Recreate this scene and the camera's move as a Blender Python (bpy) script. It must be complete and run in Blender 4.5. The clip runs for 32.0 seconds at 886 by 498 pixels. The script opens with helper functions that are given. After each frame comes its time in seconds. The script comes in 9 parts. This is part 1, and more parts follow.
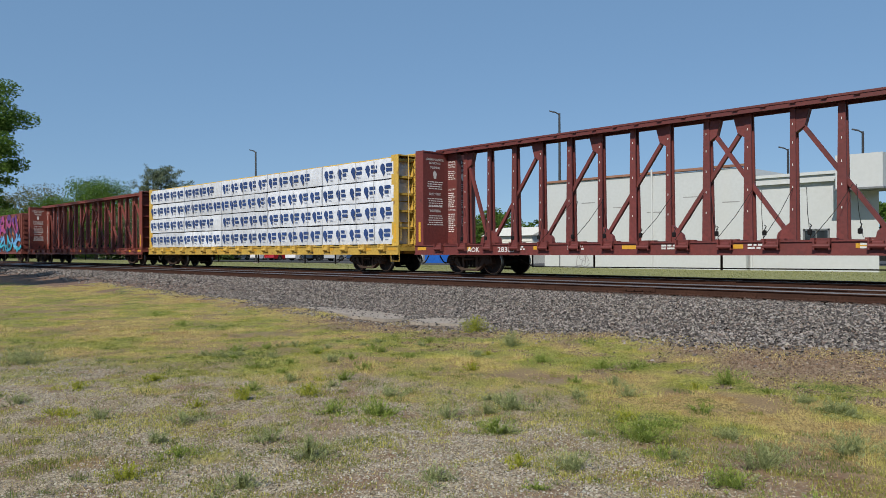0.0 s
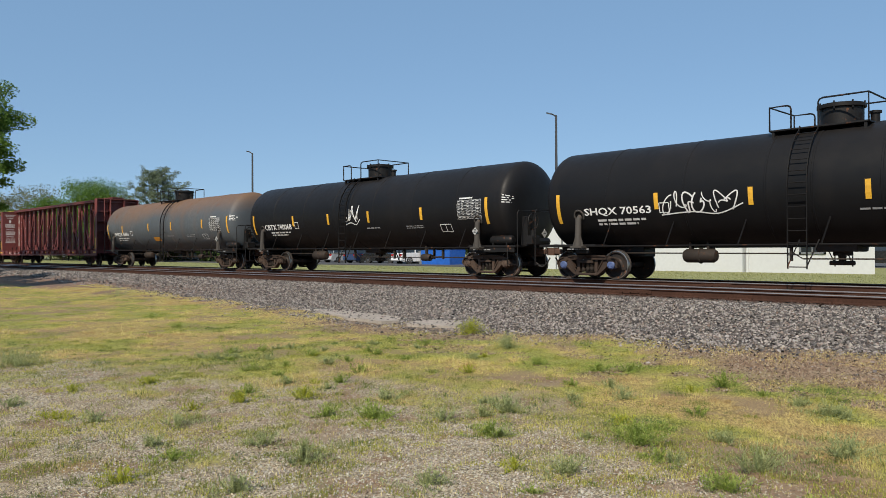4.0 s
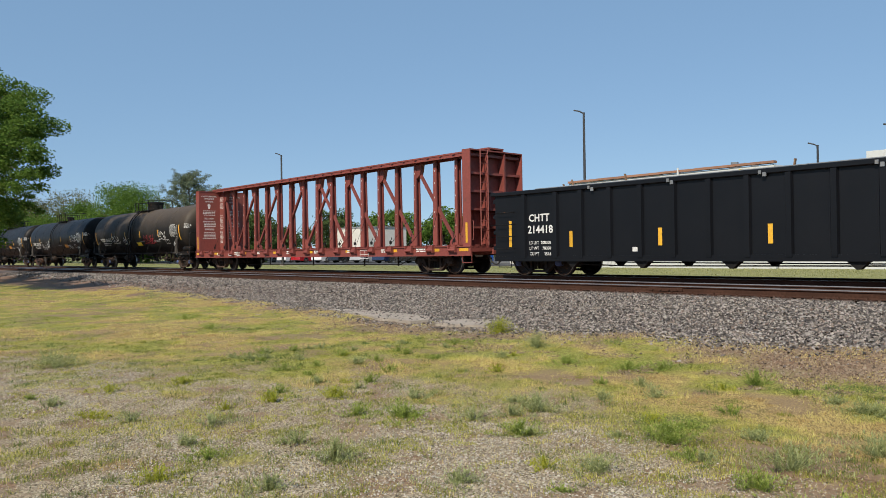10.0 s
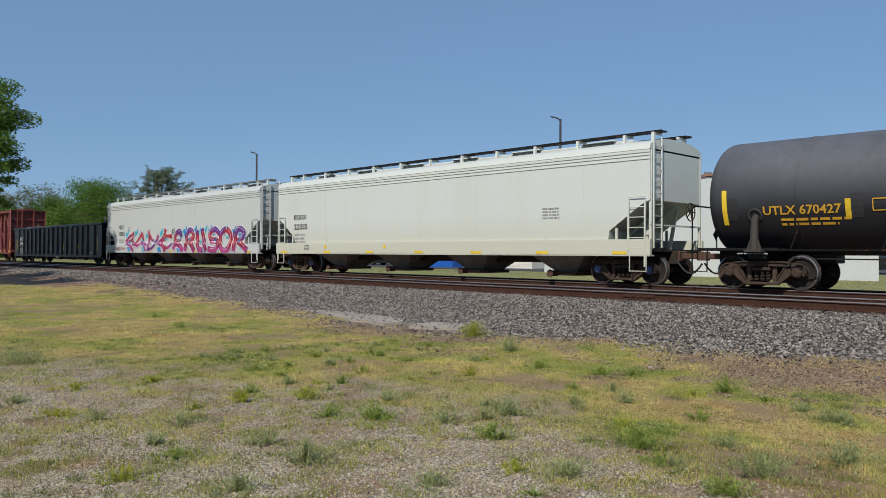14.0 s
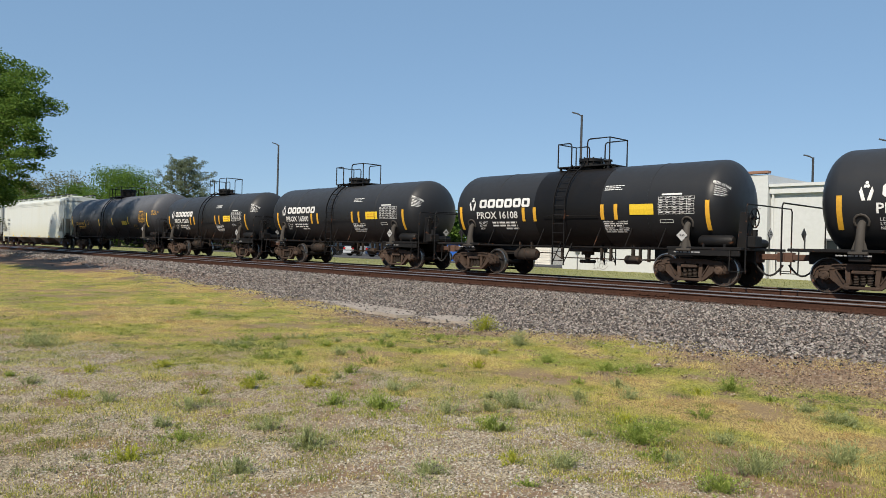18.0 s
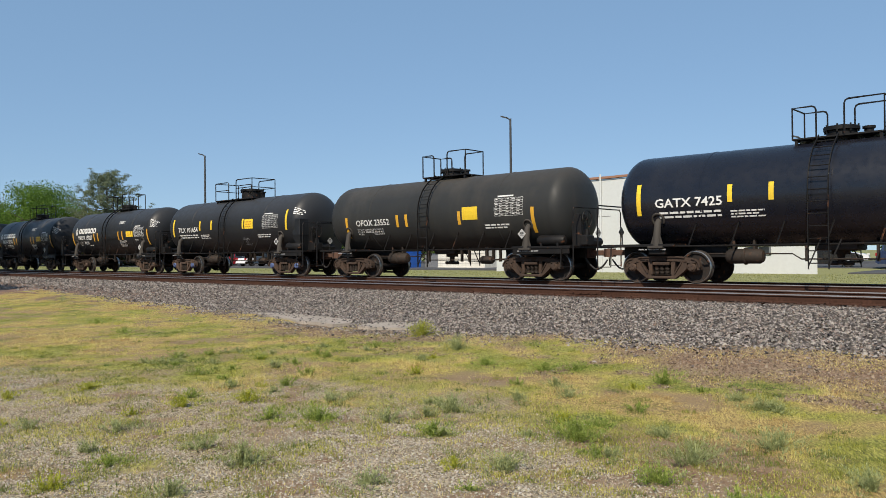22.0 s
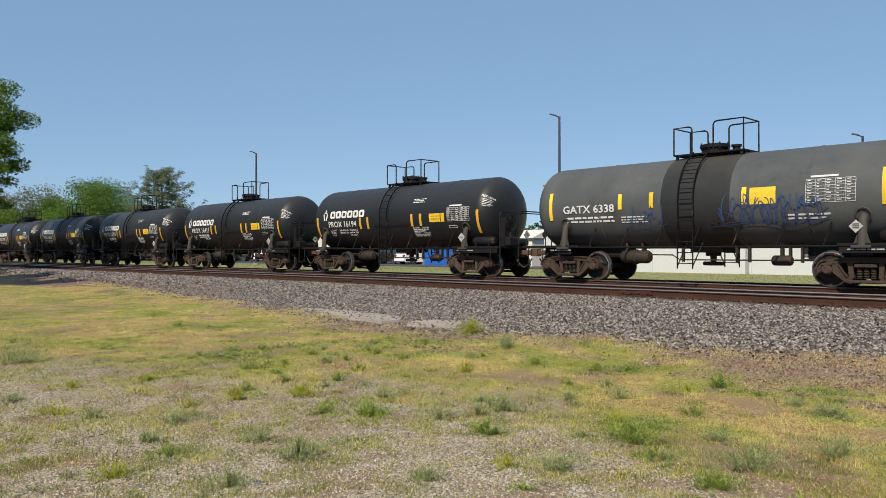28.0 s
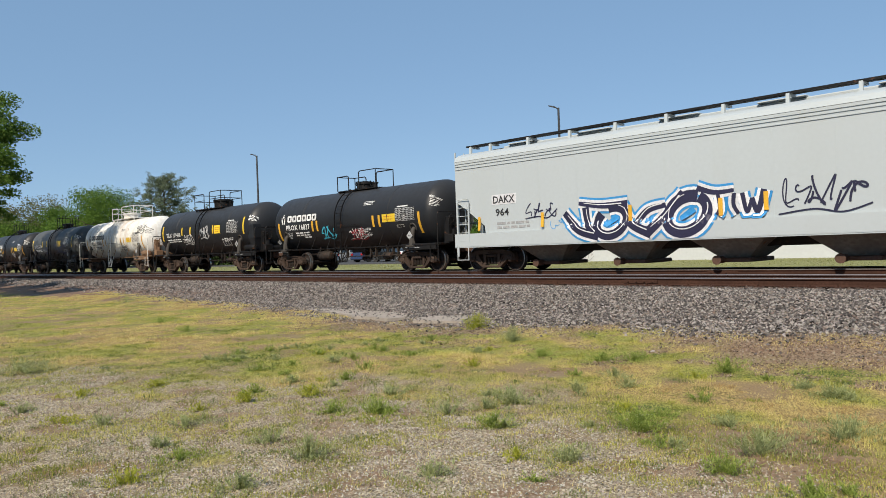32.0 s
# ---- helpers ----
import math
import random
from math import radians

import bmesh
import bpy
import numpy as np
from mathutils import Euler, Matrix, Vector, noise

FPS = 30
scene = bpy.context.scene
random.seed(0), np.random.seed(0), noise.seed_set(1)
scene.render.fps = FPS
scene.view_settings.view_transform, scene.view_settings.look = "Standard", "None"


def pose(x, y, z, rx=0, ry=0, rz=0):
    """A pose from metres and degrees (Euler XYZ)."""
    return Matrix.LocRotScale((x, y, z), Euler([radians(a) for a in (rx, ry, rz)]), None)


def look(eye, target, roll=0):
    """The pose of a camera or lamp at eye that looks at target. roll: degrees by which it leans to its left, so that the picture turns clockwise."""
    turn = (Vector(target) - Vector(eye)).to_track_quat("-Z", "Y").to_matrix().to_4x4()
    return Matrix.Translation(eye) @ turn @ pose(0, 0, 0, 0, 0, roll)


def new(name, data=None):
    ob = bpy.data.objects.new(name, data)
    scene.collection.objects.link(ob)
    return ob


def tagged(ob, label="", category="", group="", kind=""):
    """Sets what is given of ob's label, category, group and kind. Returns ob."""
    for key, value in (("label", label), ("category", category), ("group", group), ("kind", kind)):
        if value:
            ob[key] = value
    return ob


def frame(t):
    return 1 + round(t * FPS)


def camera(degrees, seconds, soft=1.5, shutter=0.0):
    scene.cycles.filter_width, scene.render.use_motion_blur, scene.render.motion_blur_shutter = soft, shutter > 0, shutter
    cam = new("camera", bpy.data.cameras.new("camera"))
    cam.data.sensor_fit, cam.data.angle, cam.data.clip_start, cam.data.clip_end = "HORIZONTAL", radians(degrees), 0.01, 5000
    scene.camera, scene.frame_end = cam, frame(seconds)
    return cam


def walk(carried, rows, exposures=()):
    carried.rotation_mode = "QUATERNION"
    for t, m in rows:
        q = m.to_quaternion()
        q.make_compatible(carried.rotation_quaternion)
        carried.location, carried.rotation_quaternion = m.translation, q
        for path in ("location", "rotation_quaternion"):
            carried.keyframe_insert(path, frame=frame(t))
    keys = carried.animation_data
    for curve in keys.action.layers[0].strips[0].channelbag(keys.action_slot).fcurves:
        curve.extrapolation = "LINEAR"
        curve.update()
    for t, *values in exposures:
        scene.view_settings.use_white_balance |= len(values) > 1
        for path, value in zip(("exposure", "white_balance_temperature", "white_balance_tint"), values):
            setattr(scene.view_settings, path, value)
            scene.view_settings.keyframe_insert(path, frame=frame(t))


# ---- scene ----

cam = camera(61.0, 32.0, soft=0.5)
# seconds, eye x y z, turn rx ry rz; the rails run along x, the train runs towards -x
PATH = [
    (0, -0.053, -0.026, 1.500, 90.05, 0.32, 45.70),
    (0.5, -0.060, -0.026, 1.501, 90.05, 0.15, 46.07),
    (1, -0.051, -0.025, 1.499, 89.72, 0.83, 46.40),
    (1.5, -0.044, -0.027, 1.498, 89.47, 0.91, 46.55),
    (2, -0.046, -0.026, 1.497, 89.54, 0.95, 46.51),
    (2.5, -0.028, -0.020, 1.500, 89.49, 1.23, 46.11),
    (3, -0.037, -0.020, 1.505, 89.59, 0.20, 45.40),
    (3.5, -0.053, -0.018, 1.514, 90.10, 0.23, 45.53),
    (5.5, -0.026, -0.006, 1.501, 90.43, 1.16, 44.24),
    (6, -0.024, 0.013, 1.508, 90.82, 1.18, 42.39),
    (6.5, -0.040, 0.010, 1.498, 90.86, 0.77, 41.75),
    (7, -0.066, -0.003, 1.496, 90.85, 0.38, 42.94),
    (7.5, -0.064, -0.030, 1.498, 90.54, 1.02, 45.11),
    (8, -0.041, -0.044, 1.500, 89.87, 0.77, 46.52),
    (8.5, -0.042, -0.041, 1.503, 89.43, 0.89, 46.76),
    (9, -0.045, -0.031, 1.505, 89.58, 0.76, 47.08),
    (9.5, -0.047, -0.030, 1.510, 89.91, 0.61, 47.86),
    (10, -0.029, -0.030, 1.514, 90.13, 0.86, 47.62),
    (10.5, -0.032, -0.030, 1.517, 90.41, 0.64, 47.31),
    (11, -0.021, -0.036, 1.518, 90.66, 0.60, 47.22),
    (11.5, -0.028, -0.042, 1.517, 90.62, 0.13, 47.00),
    (12, -0.032, -0.034, 1.514, 90.55, 0.14, 46.84),
    (12.5, -0.023, -0.031, 1.514, 90.58, 0.32, 46.46),
    (13, -0.028, -0.024, 1.508, 90.56, -0.15, 45.89),
    (13.5, -0.035, -0.027, 1.504, 90.45, -0.12, 45.83),
    (14, -0.043, -0.028, 1.505, 90.36, -0.31, 45.69),
    (14.5, -0.037, -0.027, 1.503, 90.31, -0.35, 44.96),
    (16.5, 0.054, -0.015, 1.480, 88.81, -0.67, 47.14),
    (17, 0.058, -0.025, 1.473, 88.96, -0.46, 48.68),
    (17.5, 0.081, -0.008, 1.478, 89.04, 0.06, 48.88),
    (18, 0.094, 0.016, 1.495, 89.89, -1.50, 47.22),
    (18.5, 0.085, 0.017, 1.489, 90.41, -1.26, 45.57),
    (19, 0.031, 0.022, 1.493, 90.08, 0.16, 45.62),
    (19.5, 0.039, 0.019, 1.485, 89.81, 0.05, 45.25),
    (20, -0.014, 0.037, 1.503, 90.33, 0.11, 45.43),
    (20.5, 0.008, 0.033, 1.496, 91.04, 0.49, 45.89),
    (21, 0.026, 0.033, 1.488, 90.83, 0.63, 44.98),
    (21.5, 0.048, 0.041, 1.486, 90.58, -0.06, 43.88),
    (22, 0.060, 0.057, 1.487, 90.38, 0.58, 42.24),
    (22.5, 0.053, 0.070, 1.493, 90.13, 1.02, 41.05),
    (23, 0.049, 0.059, 1.491, 90.17, 2.54, 40.74),
    (23.5, 0.037, 0.041, 1.487, 90.50, 1.76, 42.26),
    (24, 0.056, 0.050, 1.486, 90.29, 1.29, 42.83),
    (24.5, 0.054, 0.053, 1.493, 89.82, 1.33, 41.85),
    (26.5, 0.020, 0.017, 1.490, 89.19, 0.07, 45.54),
    (27, 0.018, 0.018, 1.491, 89.75, 0.07, 45.44),
    (27.5, 0.014, 0.016, 1.489, 90.10, -0.17, 45.38),
    (28, 0.017, 0.011, 1.489, 90.24, 0.02, 45.75),
    (28.5, 0.027, 0.011, 1.486, 90.01, 0.94, 45.91),
    (29, 0.026, 0.009, 1.482, 89.73, 0.21, 45.72),
    (29.5, 0.013, 0.016, 1.488, 89.69, 0.49, 46.20),
    (30, 0.011, 0.014, 1.488, 89.94, 0.18, 46.50),
    (30.5, 0.008, 0.013, 1.490, 90.23, 0.12, 46.62),
    (31, 0.006, 0.009, 1.491, 90.43, 0.06, 46.65),
    (31.5, 0.014, -0.000, 1.488, 90.53, 0.57, 46.71),
    (32, 0.035, 0.012, 1.487, 89.93, 2.10, 46.05),
]
walk(cam, [(t, pose(x, y, z, rx, ry, rz)) for t, x, y, z, rx, ry, rz in PATH],
     exposures=[(0, -0.02, 6250, 10), (1, 0.04, 6250, 10), (1.5, 0.13, 6400, 10), (2, 0.24, 6500, 10), (3, 0.26, 6600, 10), (6, 0.26, 6500, 10), (9, 0.26, 6650, 10), (11, 0.26, 6700, 10), (12, 0.22, 6550, 10), (12.5, 0.12, 6400, 10),
                (13, 0.0, 6280, 11), (14, -0.06, 6250, 11), (14.5, -0.02, 6300, 11), (16.5, 0.28, 6700, 11), (17, 0.3, 6750, 11), (22, 0.28, 6700, 11), (28, 0.28, 6750, 11), (32, 0.28, 6700, 11)])

# ---- light ----
SUN_AT = Vector((0.40, -1.0, 0.98)).normalized()      # towards the sun
sun = new("sun", bpy.data.lights.new("sun", "SUN"))
sun.data.energy, sun.data.angle, sun.data.color = 4.7, radians(0.55), (1.0, 0.92, 0.79)
sun.matrix_world = look(SUN_AT * 90, (0, 0, 0))
world = bpy.data.worlds.new("sky")
scene.world = world
world.use_nodes = True
_n = world.node_tree.nodes
_sky = _n.new("ShaderNodeTexSky")
_sky.sky_type, _sky.sun_disc = "NISHITA", False
_sky.sun_elevation = math.asin(SUN_AT.z)
_sky.sun_rotation = math.atan2(SUN_AT.x, SUN_AT.y)
_sky.air_density, _sky.dust_density, _sky.ozone_density = 1.0, 0.2, 1.5
# an even clear blue mixed with the modelled sky; the haze-free band of the sky reaches down to the horizon
_co, _up = _n.new("ShaderNodeTexCoord"), _n.new("ShaderNodeVectorMath")
_up.operation = "ADD"
_up.inputs[1].default_value = (0.0, 0.0, 0.06)
world.node_tree.links.new(_co.outputs["Generated"], _up.inputs[0])
world.node_tree.links.new(_up.outputs[0], _sky.inputs[0])
_hs = _n.new("ShaderNodeHueSaturation")
_hs.inputs["Saturation"].default_value = 1.06
world.node_tree.links.new(_sky.outputs[0], _hs.inputs["Color"])
_mx = _n.new("ShaderNodeMix")
_mx.data_type = "RGBA"
_mx.inputs[0].default_value, _mx.inputs[7].default_value = 0.62, (1.42, 2.54, 4.0, 1.0)
world.node_tree.links.new(_hs.outputs[0], _mx.inputs[6])
world.node_tree.links.new(_mx.outputs[2], _n["Background"].inputs[0])
_n["Background"].inputs[1].default_value = 0.124
scene.view_settings.exposure = 0.3

# ---- materials ----
def _lin(c):
    return (*c, 1.0)


def material(name, a, b=None, scale=3.0, fine=None, rough=0.6, metal=0.0, bump=0.15, rust=0.0, rust_col=(0.16, 0.065, 0.03),
             dust=0.0, tint_col=(0.17, 0.125, 0.085), tint_z=(0.0, 1.0), streak=0.0, vary=0.12, spec=0.5, depth=0.02, mottle=0.8, ragged=0.5):
    """Paint, metal, cloth or earth: two colours mixed at two scales, with rust spots, a further tone graded by height
    (dusty tops on some), streaks and relief.
    """
    m = bpy.data.materials.new(name)
    m.use_nodes = True
    n, l = m.node_tree.nodes, m.node_tree.links
    bs = n["Principled BSDF"]
    co = n.new("ShaderNodeTexCoord")
    src = co.outputs["Object"]
    b = b or tuple(x * 0.72 for x in a)

    def tex(s, detail=5.0, stretch=None):
        t = n.new("ShaderNodeTexNoise")
        t.inputs["Scale"].default_value, t.inputs["Detail"].default_value = s, detail
        if stretch:
            mp = n.new("ShaderNodeMapping")
            mp.inputs["Scale"].default_value = stretch
            l.new(src, mp.inputs[0])
            l.new(mp.outputs[0], t.inputs[0])
        else:
            l.new(src, t.inputs[0])
        return t.outputs[0]

    def ramp(v, lo, hi):
        r = n.new("ShaderNodeMapRange")
        r.inputs[1].default_value, r.inputs[2].default_value = lo, hi
        l.new(v, r.inputs[0])
        return r.outputs[0]

    def mix(f, c1, c2, kind="MIX"):
        x = n.new("ShaderNodeMix")
        x.data_type, x.blend_type = "RGBA", kind
        for s, v in ((x.inputs[0], f), (x.inputs[6], c1), (x.inputs[7], c2)):
            if hasattr(v, "links"):
                l.new(v, s)
            else:
                s.default_value = v
        return x.outputs[2]

    big, small = tex(scale), tex(fine or scale * 9, 6.0)
    col = mix(ramp(big, 0.35, 0.65), _lin(a), _lin(b))
    col = mix(ramp(small, 0.25, 0.75), col, _lin(tuple(x * mottle for x in b)))
    if streak:
        s = ramp(tex(1.0, 4.0, (scale * 2.2, scale * 2.2, scale * 0.16)), 0.52, 0.75)
        k = n.new("ShaderNodeMath")
        k.operation = "MULTIPLY"
        k.inputs[1].default_value = streak
        l.new(s, k.inputs[0])
        col = mix(k.outputs[0], col, _lin(tint_col))
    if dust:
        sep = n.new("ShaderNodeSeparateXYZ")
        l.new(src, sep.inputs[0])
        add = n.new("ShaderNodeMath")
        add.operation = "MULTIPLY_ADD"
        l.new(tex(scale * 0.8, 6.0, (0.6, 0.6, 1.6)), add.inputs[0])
        add.inputs[1].default_value = ragged * (tint_z[1] - tint_z[0])
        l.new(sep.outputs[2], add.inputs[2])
        half = 0.5 * ragged * (tint_z[1] - tint_z[0])
        g = ramp(add.outputs[0], tint_z[0] + half, tint_z[1] + half)
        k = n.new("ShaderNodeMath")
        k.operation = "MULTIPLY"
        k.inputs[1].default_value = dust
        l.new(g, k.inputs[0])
        col = mix(k.outputs[0], col, _lin(tint_col))
    if rust:
        r = ramp(tex(scale * 2.6, 9.0), 0.66 - 0.2 * rust, 0.78 - 0.1 * rust)
        col = mix(r, col, _lin(rust_col))
    if vary:
        oi = n.new("ShaderNodeObjectInfo")
        hs = n.new("ShaderNodeHueSaturation")
        l.new(ramp(oi.outputs["Random"], 0, 1), hs.inputs["Hue"])
        mr = n.new("ShaderNodeMapRange")
        mr.inputs[3].default_value, mr.inputs[4].default_value = 1 - vary, 1 + vary
        l.new(oi.outputs["Random"], mr.inputs[0])
        l.new(mr.outputs[0], hs.inputs["Value"])
        n.remove(hs.inputs["Hue"].links[0].from_node)
        l.new(col, hs.inputs["Color"])
        col = hs.outputs[0]
    l.new(col, bs.inputs["Base Color"])
    rr = n.new("ShaderNodeMapRange")
    rr.inputs[3].default_value, rr.inputs[4].default_value = max(0.05, rough - 0.12), min(1.0, rough + 0.12)
    l.new(small, rr.inputs[0])
    l.new(rr.outputs[0], bs.inputs["Roughness"])
    bs.inputs["Metallic"].default_value = metal
    bs.inputs["Specular IOR Level"].default_value = spec
    if bump:
        bp = n.new("ShaderNodeBump")
        bp.inputs["Strength"].default_value, bp.inputs["Distance"].default_value = bump, depth
        l.new(small, bp.inputs["Height"])
        l.new(bp.outputs[0], bs.inputs["Normal"])
    return m


M = {}
M["tank_black"] = material("tank_black", (0.0065, 0.0067, 0.0077), (0.0095, 0.0095, 0.0102), 0.5, 5, 0.46, spec=0.15, dust=0.14, tint_col=(0.042, 0.033, 0.027), tint_z=(2.9, 4.4), streak=0.14, bump=0.03)
# charcoal shell, graded to a lighter grey towards the top
M["tank_small"] = material("tank_small", (0.0115, 0.0125, 0.0148), (0.016, 0.017, 0.0192), 0.5, 5, 0.45, spec=0.28, dust=0.5, tint_col=(0.052, 0.053, 0.055), tint_z=(2.2, 3.9), streak=0.1, bump=0.03)
M["tank_blue_black"] = material("tank_blue_black", (0.006, 0.0075, 0.013), (0.009, 0.010, 0.016), 0.5, 5, 0.28, streak=0.12, bump=0.02, tint_col=(0.06, 0.055, 0.05))
M["tank_brown_top"] = material("tank_brown_top", (0.058, 0.070, 0.083), (0.082, 0.092, 0.099), 0.4, 6, 0.6, dust=0.95, tint_col=(0.145, 0.08, 0.042), tint_z=(2.7, 4.0), ragged=1.5, streak=0.4, rust=0.12, rust_col=(0.12, 0.05, 0.022), spec=0.3, bump=0.04, vary=0.0)
M["tank_dusty"] = material("tank_dusty", (0.007, 0.007, 0.008), (0.012, 0.0115, 0.011), 0.5, 6, 0.6, spec=0.25, dust=0.95, tint_col=(0.082, 0.062, 0.045), tint_z=(2.3, 4.3), ragged=1.0, streak=0.3, bump=0.03, vary=0.0)
# height range runs downwards: the grey turns near black towards the lower half
M["tank_grey"] = material("tank_grey", (0.085, 0.09, 0.104), (0.105, 0.11, 0.124), 0.5, 6, 0.55, spec=0.3, streak=0.3, dust=0.94, tint_z=(3.3, 1.9), ragged=0.6, tint_col=(0.014, 0.014, 0.016), bump=0.03, vary=0.0)
M["tank_worn"] = material("tank_worn", (0.017, 0.0185, 0.020), (0.030, 0.031, 0.030), 0.5, 6, 0.55, spec=0.25, dust=0.75, tint_col=(0.078, 0.067, 0.054), tint_z=(3.0, 4.2), streak=0.35, bump=0.03, vary=0.0)
M["tank_slate"] = material("tank_slate", (0.042, 0.048, 0.052), (0.086, 0.092, 0.092), 0.9, 7, 0.55, spec=0.3, dust=0.6, tint_col=(0.088, 0.082, 0.072), tint_z=(3.0, 4.3), ragged=1.3, streak=0.35, bump=0.03, vary=0.0)
M["tank_white"] = material("tank_white", (0.78, 0.77, 0.73), (0.70, 0.68, 0.63), 0.5, 6, 0.5, streak=0.75, rust=0.12, rust_col=(0.35, 0.22, 0.12), tint_col=(0.36, 0.25, 0.15), bump=0.03, vary=0.0)
M["black_steel"] = material("black_steel", (0.006, 0.006, 0.007), (0.012, 0.011, 0.0105), 2, 14, 0.55, rust=0.15, bump=0.1, spec=0.2)
M["dusty_steel"] = material("dusty_steel", (0.040, 0.037, 0.034), (0.062, 0.055, 0.048), 2, 14, 0.75, rust=0.15, rust_col=(0.09, 0.05, 0.03), bump=0.1, spec=0.2)
M["dark_iron"] = material("dark_iron", (0.016, 0.0135, 0.012), (0.034, 0.026, 0.021), 2.5, 18, 0.75, rust=0.35, rust_col=(0.08, 0.038, 0.022), bump=0.2, spec=0.25)
M["truck_iron"] = material("truck_iron", (0.036, 0.025, 0.020), (0.074, 0.049, 0.036), 2.5, 18, 0.8, rust=0.35, rust_col=(0.10, 0.058, 0.038), bump=0.25, vary=0.35, spec=0.25)
M["wheel_steel"] = material("wheel_steel", (0.014, 0.0125, 0.012), (0.03, 0.024, 0.021), 3, 16, 0.7, rust=0.3, bump=0.12, vary=0.2, spec=0.25)
M["rusty_truck"] = material("rusty_truck", (0.105, 0.052, 0.032), (0.07, 0.036, 0.024), 2.5, 18, 0.85, rust=0.3, rust_col=(0.14, 0.06, 0.035), bump=0.2)
M["tread"] = material("tread", (0.42, 0.41, 0.40), (0.3, 0.29, 0.28), 6, 40, 0.3, 0.9, bump=0.03)
M["bearing_blue"] = material("bearing_blue", (0.05, 0.10, 0.30), (0.07, 0.10, 0.2), 9, 50, 0.6, rust=0.2, bump=0.1)
M["white_steel"] = material("white_steel", (0.72, 0.71, 0.68), (0.6, 0.58, 0.53), 2, 12, 0.5, rust=0.12, bump=0.06)
M["rusty_steel"] = material("rusty_steel", (0.26, 0.16, 0.09), (0.16, 0.09, 0.05), 3, 16, 0.8, rust=0.4, bump=0.15)
M["stripe"] = material("stripe", (0.72, 0.40, 0.02), (0.62, 0.33, 0.03), 2, 20, 0.5, bump=0.02)
M["yellow"] = material("yellow", (0.80, 0.56, 0.025), (0.74, 0.50, 0.03), 2, 20, 0.5, bump=0.02)
M["white_paint"] = material("white_paint", (0.74, 0.74, 0.72), (0.62, 0.62, 0.60), 3, 24, 0.5, bump=0.02)
M["placard_white"] = material("placard_white", (0.45, 0.45, 0.44), (0.36, 0.36, 0.35), 3, 24, 0.5, bump=0.02)
M["grey_paint"] = material("grey_paint", (0.34, 0.34, 0.34), (0.26, 0.26, 0.26), 3, 24, 0.6, bump=0.02)
M["black_paint"] = material("black_paint", (0.02, 0.02, 0.022), (0.03, 0.03, 0.03), 3, 24, 0.5, bump=0.02)
M["orange_paint"] = material("orange_paint", (0.55, 0.25, 0.02), (0.5, 0.2, 0.02), 3, 24, 0.5, bump=0.02)
M["beam_maroon"] = material("beam_maroon", (0.175, 0.036, 0.031), (0.135, 0.031, 0.027), 1.2, 10, 0.6, rust=0.2, rust_col=(0.06, 0.025, 0.02), streak=0.2, tint_col=(0.07, 0.028, 0.022), bump=0.06)
M["beam_red"] = material("beam_red", (0.25, 0.058, 0.040), (0.19, 0.048, 0.036), 1.2, 10, 0.6, rust=0.2, rust_col=(0.09, 0.035, 0.025), streak=0.25, tint_col=(0.12, 0.045, 0.032), bump=0.06)
M["beam_rust"] = material("beam_rust", (0.235, 0.053, 0.041), (0.185, 0.045, 0.036), 1.2, 10, 0.6, rust=0.2, rust_col=(0.11, 0.04, 0.028), streak=0.25, tint_col=(0.16, 0.06, 0.04), bump=0.06)
M["beam_yellow"] = material("beam_yellow", (0.62, 0.42, 0.07), (0.5, 0.32, 0.06), 1.2, 10, 0.6, rust=0.25, streak=0.35, tint_col=(0.2, 0.12, 0.05), bump=0.06)
M["wrap_white"] = material("wrap_white", (0.72, 0.74, 0.78), (0.62, 0.65, 0.70), 0.9, 5, 0.38, bump=0.35, streak=0.1, tint_col=(0.5, 0.5, 0.5), depth=0.03)
M["print_blue"] = material("print_blue", (0.02, 0.055, 0.2), (0.03, 0.06, 0.18), 3, 20, 0.45, bump=0.02)
M["hopper_cream"] = material("hopper_cream", (0.468, 0.491, 0.473), (0.455, 0.477, 0.459), 0.25, 9, 0.5, streak=0.2, tint_col=(0.42, 0.42, 0.37), bump=0.0, vary=0.03, mottle=0.97)
M["hopper_ivory"] = material("hopper_ivory", (0.55, 0.575, 0.54), (0.53, 0.555, 0.515), 0.25, 9, 0.45, streak=0.25, dust=0.55, tint_z=(2.3, 1.2), tint_col=(0.44, 0.42, 0.29), bump=0.0, vary=0.0, mottle=0.97)
M["hopper_grey"] = material("hopper_grey", (0.405, 0.446, 0.455), (0.392, 0.427, 0.436), 0.25, 9, 0.5, streak=0.2, tint_col=(0.34, 0.35, 0.33), bump=0.0, vary=0.0, mottle=0.97)
M["hopper_gate"] = material("hopper_gate", (0.25, 0.24, 0.22), (0.15, 0.14, 0.125), 1.5, 9, 0.75, rust=0.2, bump=0.1)
M["gondola_black"] = material("gondola_black", (0.0045, 0.005, 0.0068), (0.007, 0.0075, 0.0095), 0.8, 8, 0.36, bump=0.03, streak=0.06, tint_col=(0.02, 0.019, 0.019), spec=0.25)
M["box_red"] = material("box_red", (0.20, 0.05, 0.035), (0.15, 0.04, 0.03), 1.0, 9, 0.65, rust=0.3, bump=0.06)
